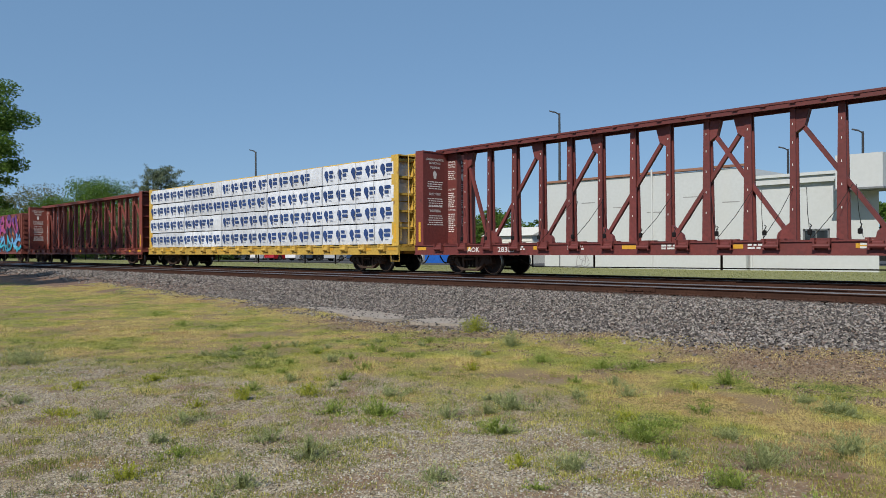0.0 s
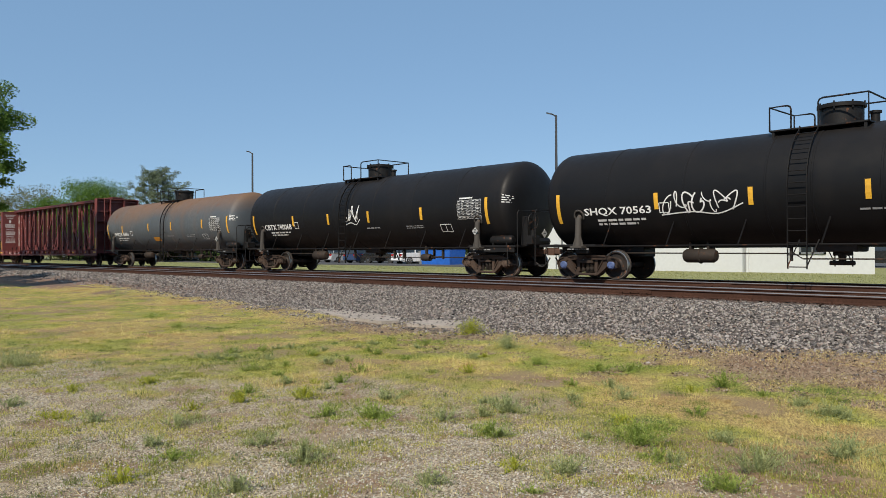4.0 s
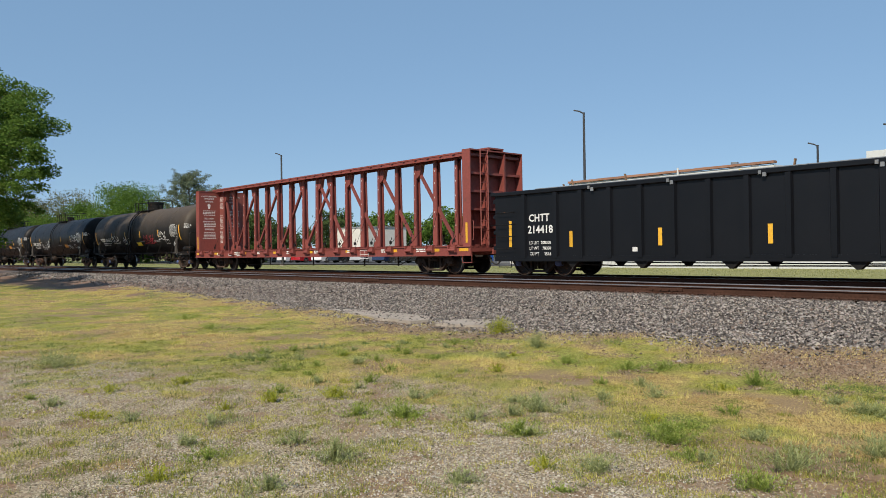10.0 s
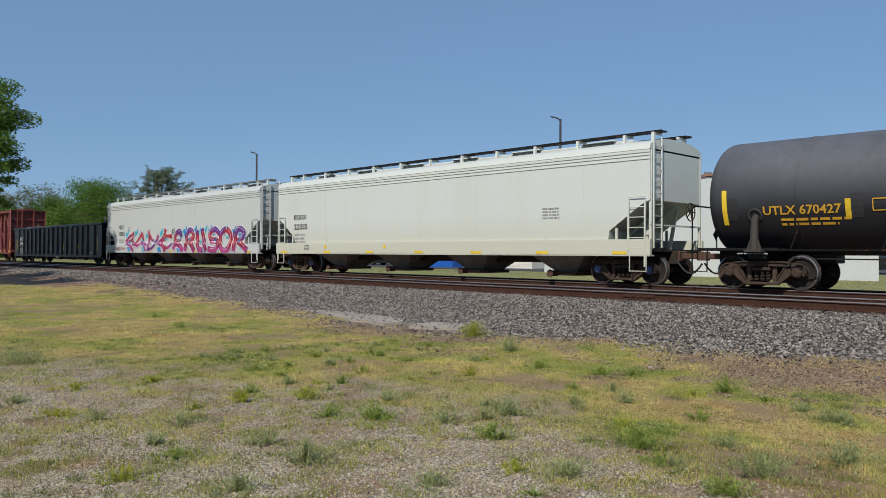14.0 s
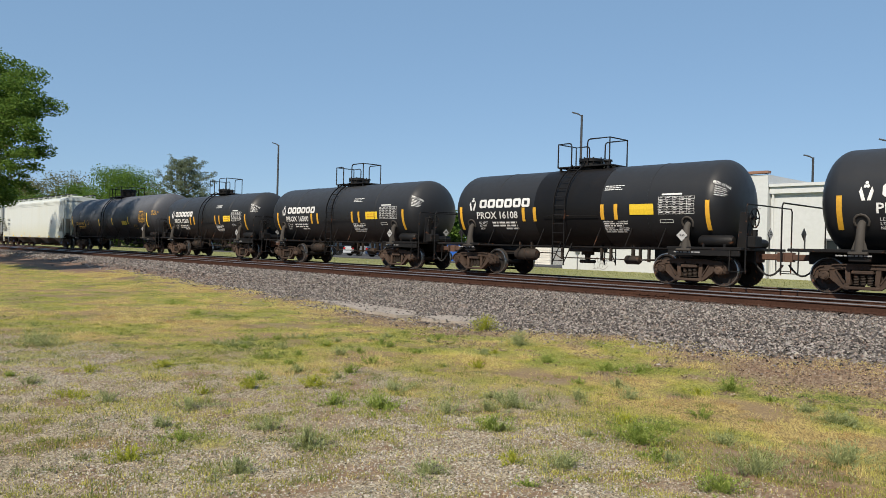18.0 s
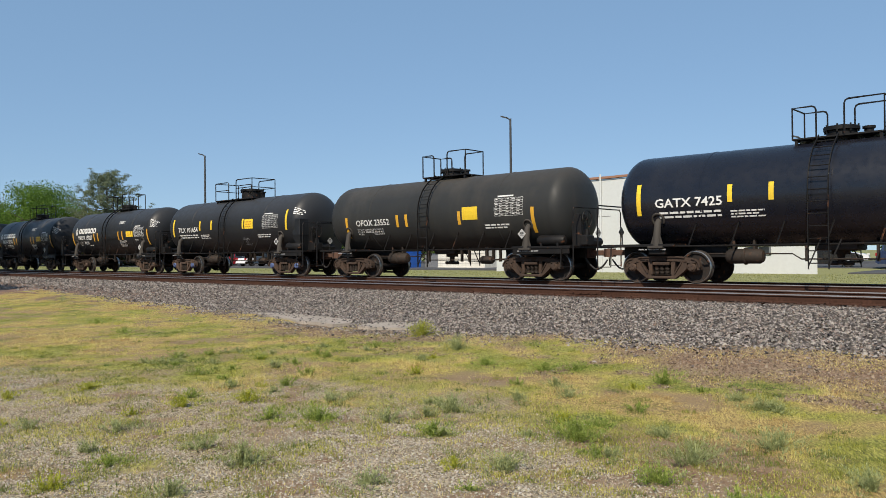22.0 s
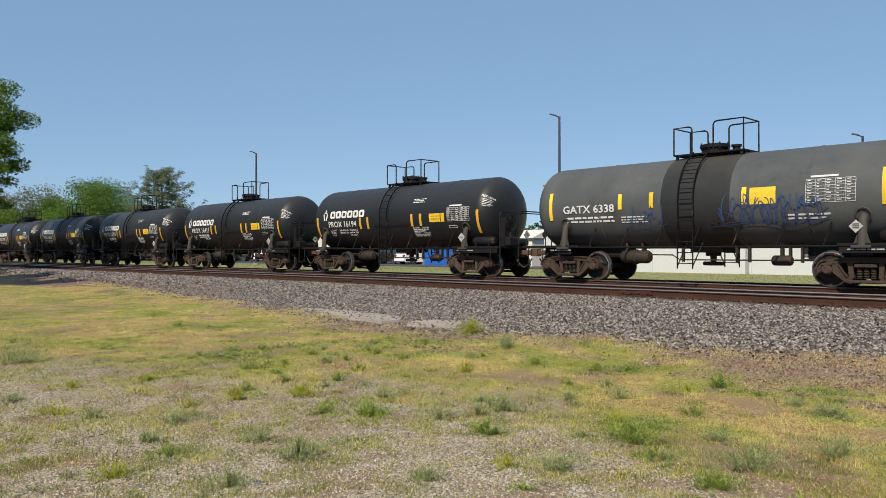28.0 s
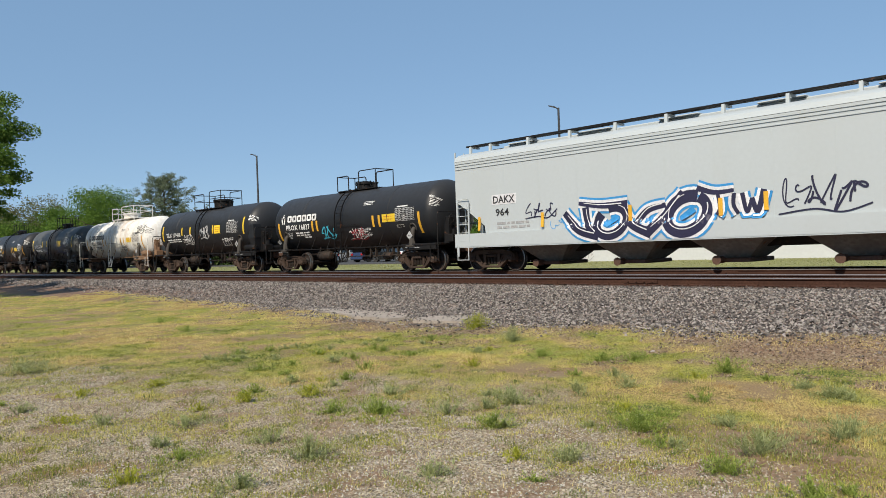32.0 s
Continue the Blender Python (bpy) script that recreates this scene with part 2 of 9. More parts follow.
for _k, _c in (("g_fade", (0.035, 0.065, 0.16)), ("g_red", (0.40, 0.025, 0.04)), ("g_purple", (0.13, 0.025, 0.22)), ("g_crimson", (0.30, 0.015, 0.05)), ("g_magenta", (0.28, 0.022, 0.11)), ("g_pink", (0.42, 0.05, 0.21)), ("g_blue", (0.03, 0.26, 0.58)), ("g_aqua", (0.05, 0.45, 0.6)),
               ("g_ink", (0.02, 0.018, 0.05)), ("g_sky", (0.16, 0.40, 0.72)), ("g_teal", (0.03, 0.30, 0.42)), ("g_white", (0.75, 0.75, 0.76)), ("g_orange", (0.6, 0.2, 0.03))):
    M[_k] = material(_k, _c, tuple(x * 0.85 for x in _c), 1.5, 12, 0.5, bump=0.02)
M["rail_side"] = material("rail_side", (0.075, 0.036, 0.024), (0.048, 0.024, 0.017), 1.5, 22, 0.9, bump=0.15, vary=0.0, spec=0.1)
M["rail_top"] = material("rail_top", (0.36, 0.35, 0.35), (0.25, 0.23, 0.22), 2, 30, 0.38, 0.8, bump=0.01, vary=0.0)
M["tie_wood"] = material("tie_wood", (0.085, 0.06, 0.045), (0.05, 0.036, 0.028), 4, 26, 0.9, bump=0.4, vary=0.25)
M["wall_white"] = material("wall_white", (0.52, 0.54, 0.545), (0.49, 0.51, 0.51), 0.35, 7, mottle=0.95, rough=0.8, streak=0.16, tint_col=(0.55, 0.52, 0.46), bump=0.1, vary=0.03)
M["coping"] = material("coping", (0.32, 0.16, 0.10), (0.26, 0.13, 0.085), 1.0, 8, 0.7, bump=0.1)
M["roof_grey"] = material("roof_grey", (0.35, 0.35, 0.35), (0.28, 0.28, 0.28), 1.0, 8, 0.8, bump=0.1)
M["grey_metal"] = material("grey_metal", (0.24, 0.25, 0.26), (0.19, 0.2, 0.21), 1.0, 8, 0.5, 0.3, bump=0.05)
M["pole_dark"] = material("pole_dark", (0.05, 0.052, 0.055), (0.04, 0.04, 0.042), 1.5, 9, 0.5, 0.2, bump=0.03)
M["siding"] = material("siding", (0.70, 0.69, 0.63), (0.62, 0.6, 0.54), 0.8, 8, 0.7, bump=0.05, vary=0.06)
M["tarp_blue"] = material("tarp_blue", (0.015, 0.12, 0.50), (0.015, 0.10, 0.42), 0.9, 6, 0.5, bump=0.15)
M["asphalt"] = material("asphalt", (0.075, 0.075, 0.078), (0.055, 0.055, 0.058), 0.4, 60, 0.9, bump=0.3, vary=0.0)
M["concrete"] = material("concrete", (0.40, 0.345, 0.29), (0.29, 0.25, 0.205), 1.8, 25, 0.9, bump=0.4, vary=0.05)
M["rubber"] = material("rubber", (0.018, 0.018, 0.018), (0.028, 0.027, 0.026), 6, 30, 0.85, bump=0.1)
M["rim"] = material("rim", (0.35, 0.35, 0.36), (0.28, 0.28, 0.28), 6, 30, 0.35, 0.8, bump=0.02)
M["bark"] = material("bark", (0.13, 0.10, 0.075), (0.075, 0.058, 0.045), 3, 20, 0.95, bump=0.6, vary=0.1)
for _k, _c in (("car_red", (0.38, 0.012, 0.015)), ("car_navy", (0.018, 0.03, 0.075)), ("car_white", (0.72, 0.72, 0.73)), ("car_black", (0.012, 0.012, 0.013)),
               ("car_silver", (0.42, 0.43, 0.44)), ("car_slate", (0.07, 0.085, 0.11)), ("car_blue", (0.03, 0.10, 0.28))):
    M[_k] = material(_k, _c, tuple(x * 0.94 for x in _c), 0.8, 5, 0.25, bump=0.0, vary=0.05)
    M[_k].node_tree.nodes["Principled BSDF"].inputs["Coat Weight"].default_value = 0.6


def _glass():
    m = bpy.data.materials.new("tinted_glass")
    m.use_nodes = True
    b = m.node_tree.nodes["Principled BSDF"]
    b.inputs["Base Color"].default_value, b.inputs["Roughness"].default_value = (0.02, 0.025, 0.028, 1), 0.06
    b.inputs["Specular IOR Level"].default_value = 0.7
    return m


M["glass"] = _glass()


def leaf_material(name, a, b, trans=0.35):
    m = bpy.data.materials.new(name)
    m.use_nodes = True
    n, l = m.node_tree.nodes, m.node_tree.links
    bs = n["Principled BSDF"]
    g = n.new("ShaderNodeNewGeometry")
    x = n.new("ShaderNodeMix")
    x.data_type = "RGBA"
    x.inputs[6].default_value, x.inputs[7].default_value = _lin(a), _lin(b)
    l.new(g.outputs["Random Per Island"], x.inputs[0])
    l.new(x.outputs[2], bs.inputs["Base Color"])
    bs.inputs["Roughness"].default_value = 0.65
    bs.inputs["Specular IOR Level"].default_value = 0.15
    t = n.new("ShaderNodeBsdfTranslucent")
    l.new(x.outputs[2], t.inputs[0])
    ad = n.new("ShaderNodeMixShader")
    ad.inputs[0].default_value = trans
    l.new(bs.outputs[0], ad.inputs[1])
    l.new(t.outputs[0], ad.inputs[2])
    l.new(ad.outputs[0], n["Material Output"].inputs[0])
    return m


M["leaf"] = leaf_material("leaf", (0.055, 0.115, 0.018), (0.135, 0.215, 0.038), 0.38)
M["leaf_dark"] = leaf_material("leaf_dark", (0.05, 0.085, 0.026), (0.105, 0.15, 0.046))
M["leaf_bright"] = leaf_material("leaf_bright", (0.07, 0.135, 0.02), (0.125, 0.21, 0.036))
M["needles"] = leaf_material("needles", (0.095, 0.125, 0.075), (0.20, 0.235, 0.145), 0.4)
M["bush_brown"] = leaf_material("bush_brown", (0.10, 0.105, 0.045), (0.17, 0.175, 0.08), 0.3)
M["weed_grey"] = leaf_material("weed_grey", (0.24, 0.275, 0.115), (0.43, 0.455, 0.215), 0.45)
M["weed_green"] = leaf_material("weed_green", (0.16, 0.235, 0.045), (0.38, 0.435, 0.105), 0.45)
M["weed_yellow"] = leaf_material("weed_yellow", (0.45, 0.44, 0.05), (0.30, 0.34, 0.06), 0.45)
M["clover"] = leaf_material("clover", (0.7, 0.68, 0.55), (0.75, 0.72, 0.3))

# ---- building helpers ----
class Geo:
    """Points and faces of one mesh."""

    def __init__(self):
        self.v, self.f, self.m, self.k = [], [], [], 0

    def add(self, vs, fs):
        o = len(self.v)
        self.v.extend(tuple(p) for p in vs)
        self.f.extend(tuple(i + o for i in q) for q in fs)
        self.m.extend([self.k] * len(fs))
        return self

    def hexa(self, p):
        """Eight points: bottom four counter-clockwise, then the top four."""
        return self.add(p, [(3, 2, 1, 0), (4, 5, 6, 7), (0, 1, 5, 4), (1, 2, 6, 5), (2, 3, 7, 6), (3, 0, 4, 7)])

    def box(self, x0, x1, y0, y1, z0, z1, c=0.0):
        if c <= 0:
            return self.hexa([(x0, y0, z0), (x1, y0, z0), (x1, y1, z0), (x0, y1, z0), (x0, y0, z1), (x1, y0, z1), (x1, y1, z1), (x0, y1, z1)])
        vs = []
        for z, i in ((z0, c), (z0 + c, 0), (z1 - c, 0), (z1, c)):
            a0, a1, b0, b1 = x0 + i, x1 - i, y0 + i, y1 - i
            vs += [(a0 + c - i * 0, b0, z), (a1 - c, b0, z), (a1, b0 + c, z), (a1, b1 - c, z), (a1 - c, b1, z), (a0 + c, b1, z), (a0, b1 - c, z), (a0, b0 + c, z)]
        fs = [tuple(range(7, -1, -1)), tuple(range(24, 32))]
        for r in range(3):
            fs += [(r * 8 + i, r * 8 + (i + 1) % 8, r * 8 + 8 + (i + 1) % 8, r * 8 + 8 + i) for i in range(8)]
        return self.add(vs, fs)

    def beam(self, p, q, w, h, up=(0, 0, 1), w2=None, h2=None):
        """A bar from p to q; w across, h along up; w2, h2 at its far end."""
        p, q = Vector(p), Vector(q)
        d = (q - p).normalized()
        s = d.cross(Vector(up))
        s = s.normalized() if s.length > 1e-4 else d.orthogonal().normalized()
        u = s.cross(d)
        pts = []
        for c, a, b in ((p, w, h), (q, w2 or w, h2 or h)):
            pts += [c - s * a / 2 - u * b / 2, c + s * a / 2 - u * b / 2, c + s * a / 2 + u * b / 2, c - s * a / 2 + u * b / 2]
        return self.add(pts, [(0, 1, 2, 3), (7, 6, 5, 4), (1, 0, 4, 5), (2, 1, 5, 6), (3, 2, 6, 7), (0, 3, 7, 4)])

    def rings(self, rings, close=True, caps=True):
        n = len(rings[0])
        vs = [p for r in rings for p in r]
        fs = []
        for i in range(len(rings) - 1):
            for j in range(n if close else n - 1):
                a, b = i * n + j, i * n + (j + 1) % n
                fs.append((a, b, b + n, a + n))
        if caps:
            fs += [tuple(range(n - 1, -1, -1)), tuple(range((len(rings) - 1) * n, len(rings) * n))]
        return self.add(vs, fs)

    def cyl(self, p, q, r, n=10, r2=None):
        return self.tube([p, q], r, n, r2)

    def tube(self, pts, r, n=6, r2=None):
        pts = [Vector(p) for p in pts]
        rings, u = [], None
        for i, p in enumerate(pts):
            d = (pts[min(i + 1, len(pts) - 1)] - pts[max(i - 1, 0)]).normalized()
            u = d.orthogonal().normalized() if u is None else (u - d * u.dot(d)).normalized()
            s = d.cross(u)
            rr = r + ((r2 if r2 is not None else r) - r) * i / (len(pts) - 1)
            rings.append([p + (u * math.cos(2 * math.pi * k / n) + s * math.sin(2 * math.pi * k / n)) * rr for k in range(n)])
        return self.rings(rings)

    def turn(self, profile, axis="x", at=(0, 0, 0), n=24, caps=True):
        """A solid of revolution: pairs (along the axis, radius)."""
        rings = []
        for a, r in profile:
            ring = []
            for k in range(n):
                c, s = r * math.cos(2 * math.pi * k / n), r * math.sin(2 * math.pi * k / n)
                o = {"x": (a, c, s), "y": (s, a, c), "z": (c, s, a)}[axis]
                ring.append((o[0] + at[0], o[1] + at[1], o[2] + at[2]))
            rings.append(ring)
        return self.rings(rings, caps=caps)

    def plate(self, pts, d, axis="y"):
        """A flat outline of pairs, made d thick along the axis: pairs are (x, z) at y, (x, y) at z or (y, z) at x; d = (from, to)."""
        put = {"y": lambda a, b, t: (a, t, b), "z": lambda a, b, t: (a, b, t), "x": lambda a, b, t: (t, a, b)}[axis]
        n = len(pts)
        vs = [put(a, b, d[0]) for a, b in pts] + [put(a, b, d[1]) for a, b in pts]
        fs = [tuple(range(n)), tuple(range(2 * n - 1, n - 1, -1))] + [(i, (i + 1) % n, (i + 1) % n + n, i + n) for i in range(n)]
        return self.add(vs, fs)


MESHES = {}


def mesh_of(name, g, mats, smooth=False):
    me = bpy.data.meshes.new(name)
    me.from_pydata(g.v, [], g.f)
    for mt in mats:
        me.materials.append(M[mt])
    if len(mats) > 1:
        me.polygons.foreach_set("material_index", g.m)
    if smooth:
        me.polygons.foreach_set("use_smooth", [True] * len(me.polygons))
        me.set_sharp_from_angle(angle=radians(38))
    me.update()
    return me


def part(name, g, mat, parent=None, label="", smooth=False, key=None, at=None):
    """One mesh object under a thing or a part. g: a Geo, or a function that makes one; key: alike parts share their mesh."""
    mats = mat if isinstance(mat, (list, tuple)) else [mat]
    k = (key, tuple(mats)) if key else None
    me = MESHES.get(k) if k else None
    if me is None:
        me = mesh_of(name, g() if callable(g) else g, mats, smooth)
        if k:
            MESHES[k] = me
    ob = new(name, me)
    if parent is not None:
        ob.parent = parent
    if at is not None:
        ob.matrix_basis = at if isinstance(at, Matrix) else Matrix.Translation(at)
    if label:
        tagged(ob, label)
    return ob


def thing(name, at, label, category, group="", kind=""):
    ob = new(name)
    ob.matrix_basis = at if isinstance(at, Matrix) else Matrix.Translation(at)
    return tagged(ob, label, category, group, kind)


FONT = {}


def letters(text, height, width=None):
    """Outline of a line of text as flat points and faces: starts at x = 0, sits on y = 0."""
    if text not in FONT:
        cu = bpy.data.curves.new("text", "FONT")
        cu.body, cu.resolution_u, cu.offset = text, 2, 0.0 if "M" in text else 0.018
        ob = bpy.data.objects.new("text", cu)
        me = bpy.data.meshes.new_from_object(ob)
        vs = [(p.co.x, p.co.y) for p in me.vertices]
        fs = [tuple(p.vertices) for p in me.polygons]
        bpy.data.objects.remove(ob), bpy.data.meshes.remove(me), bpy.data.curves.remove(cu)
        x0, x1, y0, y1 = min(p[0] for p in vs), max(p[0] for p in vs), min(p[1] for p in vs), max(p[1] for p in vs)
        FONT[text] = ([((x - x0) / (x1 - x0), (y - y0) / (y1 - y0)) for x, y in vs], fs, (x1 - x0) / (y1 - y0))
    vs, fs, wide = FONT[text]
    w = width or height * wide
    return [(x * w, y * height) for x, y in vs], fs


class Skin:
    """Writes on a surface: flat (at the plane y) or wrapped round a tank lying along x (radius, height of its axis)."""

    def __init__(self, y=None, radius=None, axis=None):
        self.y, self.r, self.a, self.end, self.head, self.full = y, radius, axis, None, 0.5, 1.0

    def put(self, x, z, lift=0.006):
        if self.r is None:
            return (x, self.y - lift, z)
        t, r = (z - self.a) / self.r, self.r
        if self.end is not None and x > self.end:
            q = min(0.97, (x - self.end) / self.head)
            r, x = r * (1 - q * q) ** (self.full / 2), x + lift * q
        return (x, -(r + lift) * math.cos(t), self.a + (r + lift) * math.sin(t))

    def text(self, g, s, x, z, h, w=None, lift=0.012):
        vs, fs = letters(s, h, w)
        if self.r is None:
            return g.add([self.put(x + a, z + b, lift) for a, b in vs], fs)
        bm = bmesh.new()
        pts = [bm.verts.new((a, b, 0)) for a, b in vs]
        for q in fs:
            try:
                bm.faces.new([pts[i] for i in q])
            except ValueError:
                pass
        steps = int(h / 0.12)
        for i in range(1, steps + 1):
            bmesh.ops.bisect_plane(bm, geom=bm.verts[:] + bm.edges[:] + bm.faces[:], plane_co=(0, h * i / (steps + 1), 0), plane_no=(0, 1, 0))
        bm.verts.index_update()
        g.add([self.put(x + p.co.x, z + p.co.y, lift) for p in bm.verts], [tuple(p.index for p in q.verts) for q in bm.faces])
        bm.free()
        return g

    def bar(self, g, x0, x1, z0, z1, lift=0.008, slant=0.0):
        n = 1 if self.r is None else max(1, int(abs(z1 - z0) / 0.12))
        vs = []
        for i in range(n + 1):
            z = z0 + (z1 - z0) * i / n
            sh = slant * i / n
            vs += [self.put(x0 + sh, z, lift), self.put(x1 + sh, z, lift)]
        return g.add(vs, [(2 * i, 2 * i + 1, 2 * i + 3, 2 * i + 2) for i in range(n)])

    def shape(self, g, pts, lift=0.008):
        return g.add([self.put(x, z, lift) for x, z in pts], [tuple(range(len(pts)))])

    def rows(self, g, x0, x1, z1, n, pitch, h, rnd, lift=0.008, cut=0.25):
        """Lines of small print: plain bars broken into words."""
        for i in range(n):
            x, z = x0, z1 - i * pitch
            end = x1 - rnd.random() * cut * (x1 - x0)
            while x < end:
                w = min(end - x, h * rnd.uniform(1.5, 5))
                self.bar(g, x, x + w, z - h, z, lift)
                x += w + h * 0.8
        return g

    def grid(self, g, x0, x1, z0, z1, nx, nz, lift=0.008, t=0.015):
        for i in range(nx + 1):
            x = x0 + (x1 - x0) * i / nx
            self.bar(g, x - t / 2, x + t / 2, z0, z1, lift)
        for i in range(nz + 1):
            z = z0 + (z1 - z0) * i / nz
            self.bar(g, x0, x1, z - t / 2, z + t / 2, lift + 0.001)
        return g

    def stroke(self, g, pts, w, lift=0.008):
        """A brush line through the points: one ribbon with rounded ends."""
        n = len(pts)
        left, right = [], []
        for i, (x, z) in enumerate(pts):
            (a, b), (c, d) = pts[max(i - 1, 0)], pts[min(i + 1, n - 1)]
            ln = math.hypot(c - a, d - b) or 1e-6
            nx, nz = -(d - b) / ln * w / 2, (c - a) / ln * w / 2
            left.append(self.put(x + nx, z + nz, lift + 1e-5 * i))
            right.append(self.put(x - nx, z - nz, lift + 1e-5 * i))
        g.add([p for q in zip(left, right) for p in q], [(2 * i, 2 * i + 1, 2 * i + 3, 2 * i + 2) for i in range(n - 1)])
        for (x, z), (a, b), k in ((pts[0], pts[1], -1), (pts[-1], pts[-2], n)):
            t = math.atan2(z - b, x - a)
            self.shape(g, [(x + w / 2 * math.cos(t + q * math.pi / 6), z + w / 2 * math.sin(t + q * math.pi / 6)) for q in range(-3, 4)], lift + 1e-5 * k)
        return g

    def scrawl(self, g, x, z, w, h, rnd, n=5, t=0.05, lift=0.01):
        """A sprayed tag: quick hooked and looping hand strokes, no letters in it, and a flourish under them."""
        for i in range(n):
            cx, cw = x + w * (i + 0.5) / n, w / n * 0.72
            p = [rnd.uniform(0, 6.283) for _ in range(4)]
            span, m = rnd.uniform(3.2, 5.6), 26
            pts = [(cx + cw * (0.62 * math.cos(q + p[0]) + 0.4 * math.cos(2 * q + p[1])), z + h * (0.5 + 0.36 * math.sin(q + p[2]) + 0.24 * math.sin(2 * q + p[3]))) for q in (span * k / m for k in range(m + 1))]
            self.stroke(g, pts, t * rnd.uniform(0.55, 0.95), lift + 0.0006 * i)
        self.stroke(g, bend([(x - 0.05 * w, z - 0.1 * h), (x + w * 0.4, z + 0.02 * h), (x + w * 0.75, z - 0.12 * h), (x + w * 1.08, z + rnd.uniform(0.1, 0.5) * h)], 8), t * 0.7, lift + 0.0006 * n)
        return g

    def brush(self, g, pts, w0, w1, lift, pick=None, across=4):
        """A broad sprayed stroke whose width runs from w0 to w1, as a fine net of faces; pick(x, z) chooses its paint."""
        n, rows = len(pts), []
        for i, (x, z) in enumerate(pts):
            (a, b), (c, d) = pts[max(i - 1, 0)], pts[min(i + 1, n - 1)]
            ln = math.hypot(c - a, d - b) or 1e-6
            w = w0 + (w1 - w0) * i / (n - 1)
            rows.append([(x - (d - b) / ln * w * (k / across - 0.5), z + (c - a) / ln * w * (k / across - 0.5)) for k in range(across + 1)])
        m, o = across + 1, len(g.v)
        g.v.extend(self.put(x, z, lift + 0.00003 * i) for i, r in enumerate(rows) for x, z in r)
        for i in range(n - 1):
            for k in range(across):
                g.f.append((o + i * m + k, o + i * m + k + 1, o + (i + 1) * m + k + 1, o + (i + 1) * m + k))
                g.m.append(pick(*rows[i][k]) if pick else g.k)
        return g


class SideSkin(Skin):
    """The side of a hopper car: a flat wall above a sill that stands proud."""

    def put(self, x, z, lift=0.006):
        k = min(1.0, max(0.0, (z - 1.40) / 0.08))
        return (x, -1.634 * (1 - k) - 1.554 * k - lift, max(z, 0.905))


# ---- ground ----
def smooth(a, b, x):
    t = np.clip((x - a) / (b - a), 0, 1)
    return t * t * (3 - 2 * t)


def nz(x, y, s, seed=0.0, octaves=3):
    """Value noise on arrays, about 0 to 1."""
    out, amp, tot = np.zeros_like(x, dtype=float), 1.0, 0.0
    for o in range(octaves):
        f = s * 2 ** o
        u, v = x * f + seed * 17.3 + o * 5.1, y * f - seed * 9.7 + o * 3.7
        i, j = np.floor(u), np.floor(v)
        a, b = u - i, v - j
        a, b = a * a * (3 - 2 * a), b * b * (3 - 2 * b)
        h = lambda p, q: np.modf(np.abs(np.sin(p * 127.1 + q * 311.7 + seed * 3.3) * 43758.5453))[0]
        out += amp * ((h(i, j) * (1 - a) + h(i + 1, j) * a) * (1 - b) + (h(i, j + 1) * (1 - a) + h(i + 1, j + 1) * a) * b)
        tot += amp
        amp *= 0.5
    return out / tot


def ground_z(x, y):
    x, y = np.asarray(x, float), np.asarray(y, float)
    z = 0.10 * smooth(8.8, 11.2, y) + 0.30 * smooth(11.2 + 0.5 * (nz(x, y * 0, 0.25, 2) - 0.5), 14.4, y)
    z -= 0.16 * smooth(23.6, 26.5, y)
    z += 0.17 * smooth(25, 33, y) * (1 - smooth(37, 41, y)) + 0.10 * smooth(36, 60, y)
    z += (0.05 * nz(x, y, 0.9, 3) - 0.025) * (1 - smooth(9, 11, y)) * smooth(0, 1.5, np.abs(x) + np.abs(y))
    return z


def gravel_edge(x):
    """Where, along y, the bare gravel ends and the grass begins."""
    return np.interp(x, (-40, -13, -11, -8.5, -7.9, -6.0, -4.6, -3.6, -2.4, 0, 4), (2.3, 2.6, 3.5, 4.5, 5.2, 5.7, 5.6, 4.7, 4.3, 3.6, 3.2))


def grass_edge(x):
    """Where the grass ends before the ballast."""
    return np.interp(x, (-60, -39, -18, -12, -9.4, -7.7, -6.5, -5.5, -4.4, -3.5, -2, 4), (10.3, 9.9, 10.0, 9.15, 9.2, 10.1, 10.5, 10.0, 9.4, 9.0, 8.9, 8.7))


def toe(x):
    """Where the ballast's foot lies."""
    return np.interp(x, (-60, -40, -28, -12, -9.2, -7, -5.5, -4, 0, 4), (12.6, 12.2, 11.2, 9.8, 9.7, 10.9, 10.5, 10.9, 11.4, 11.5))


def on_slab(x, y):
    a = (x > -15.7) * (x < -11.75) * (np.abs(y - 10.35 + 0.10 * (x + 13.8)) < 0.5)
    return a + (x > -11.25) * (x < -10.1) * (np.abs(y - 10.3) < 0.62)


# worn places in the grass: x, y, half-widths, depth
BARE = ((-2.75, 5.35, 0.7, 0.35, 1.2), (-2.1, 5.3, 0.5, 0.35, 1.1), (-1.8, 4.8, 0.5, 0.3, 0.9), (-2.7, 4.6, 0.8, 0.35, 1.2), (-1.6, 4.1, 0.6, 0.3, 0.8), (-4.4, 5.0, 0.6, 0.5, 1.0), (-4.7, 5.8, 0.4, 0.25, 0.9), (-7.4, 6.6, 0.8, 0.3, 0.5), (-10.5, 6.2, 1.0, 0.3, 0.5))


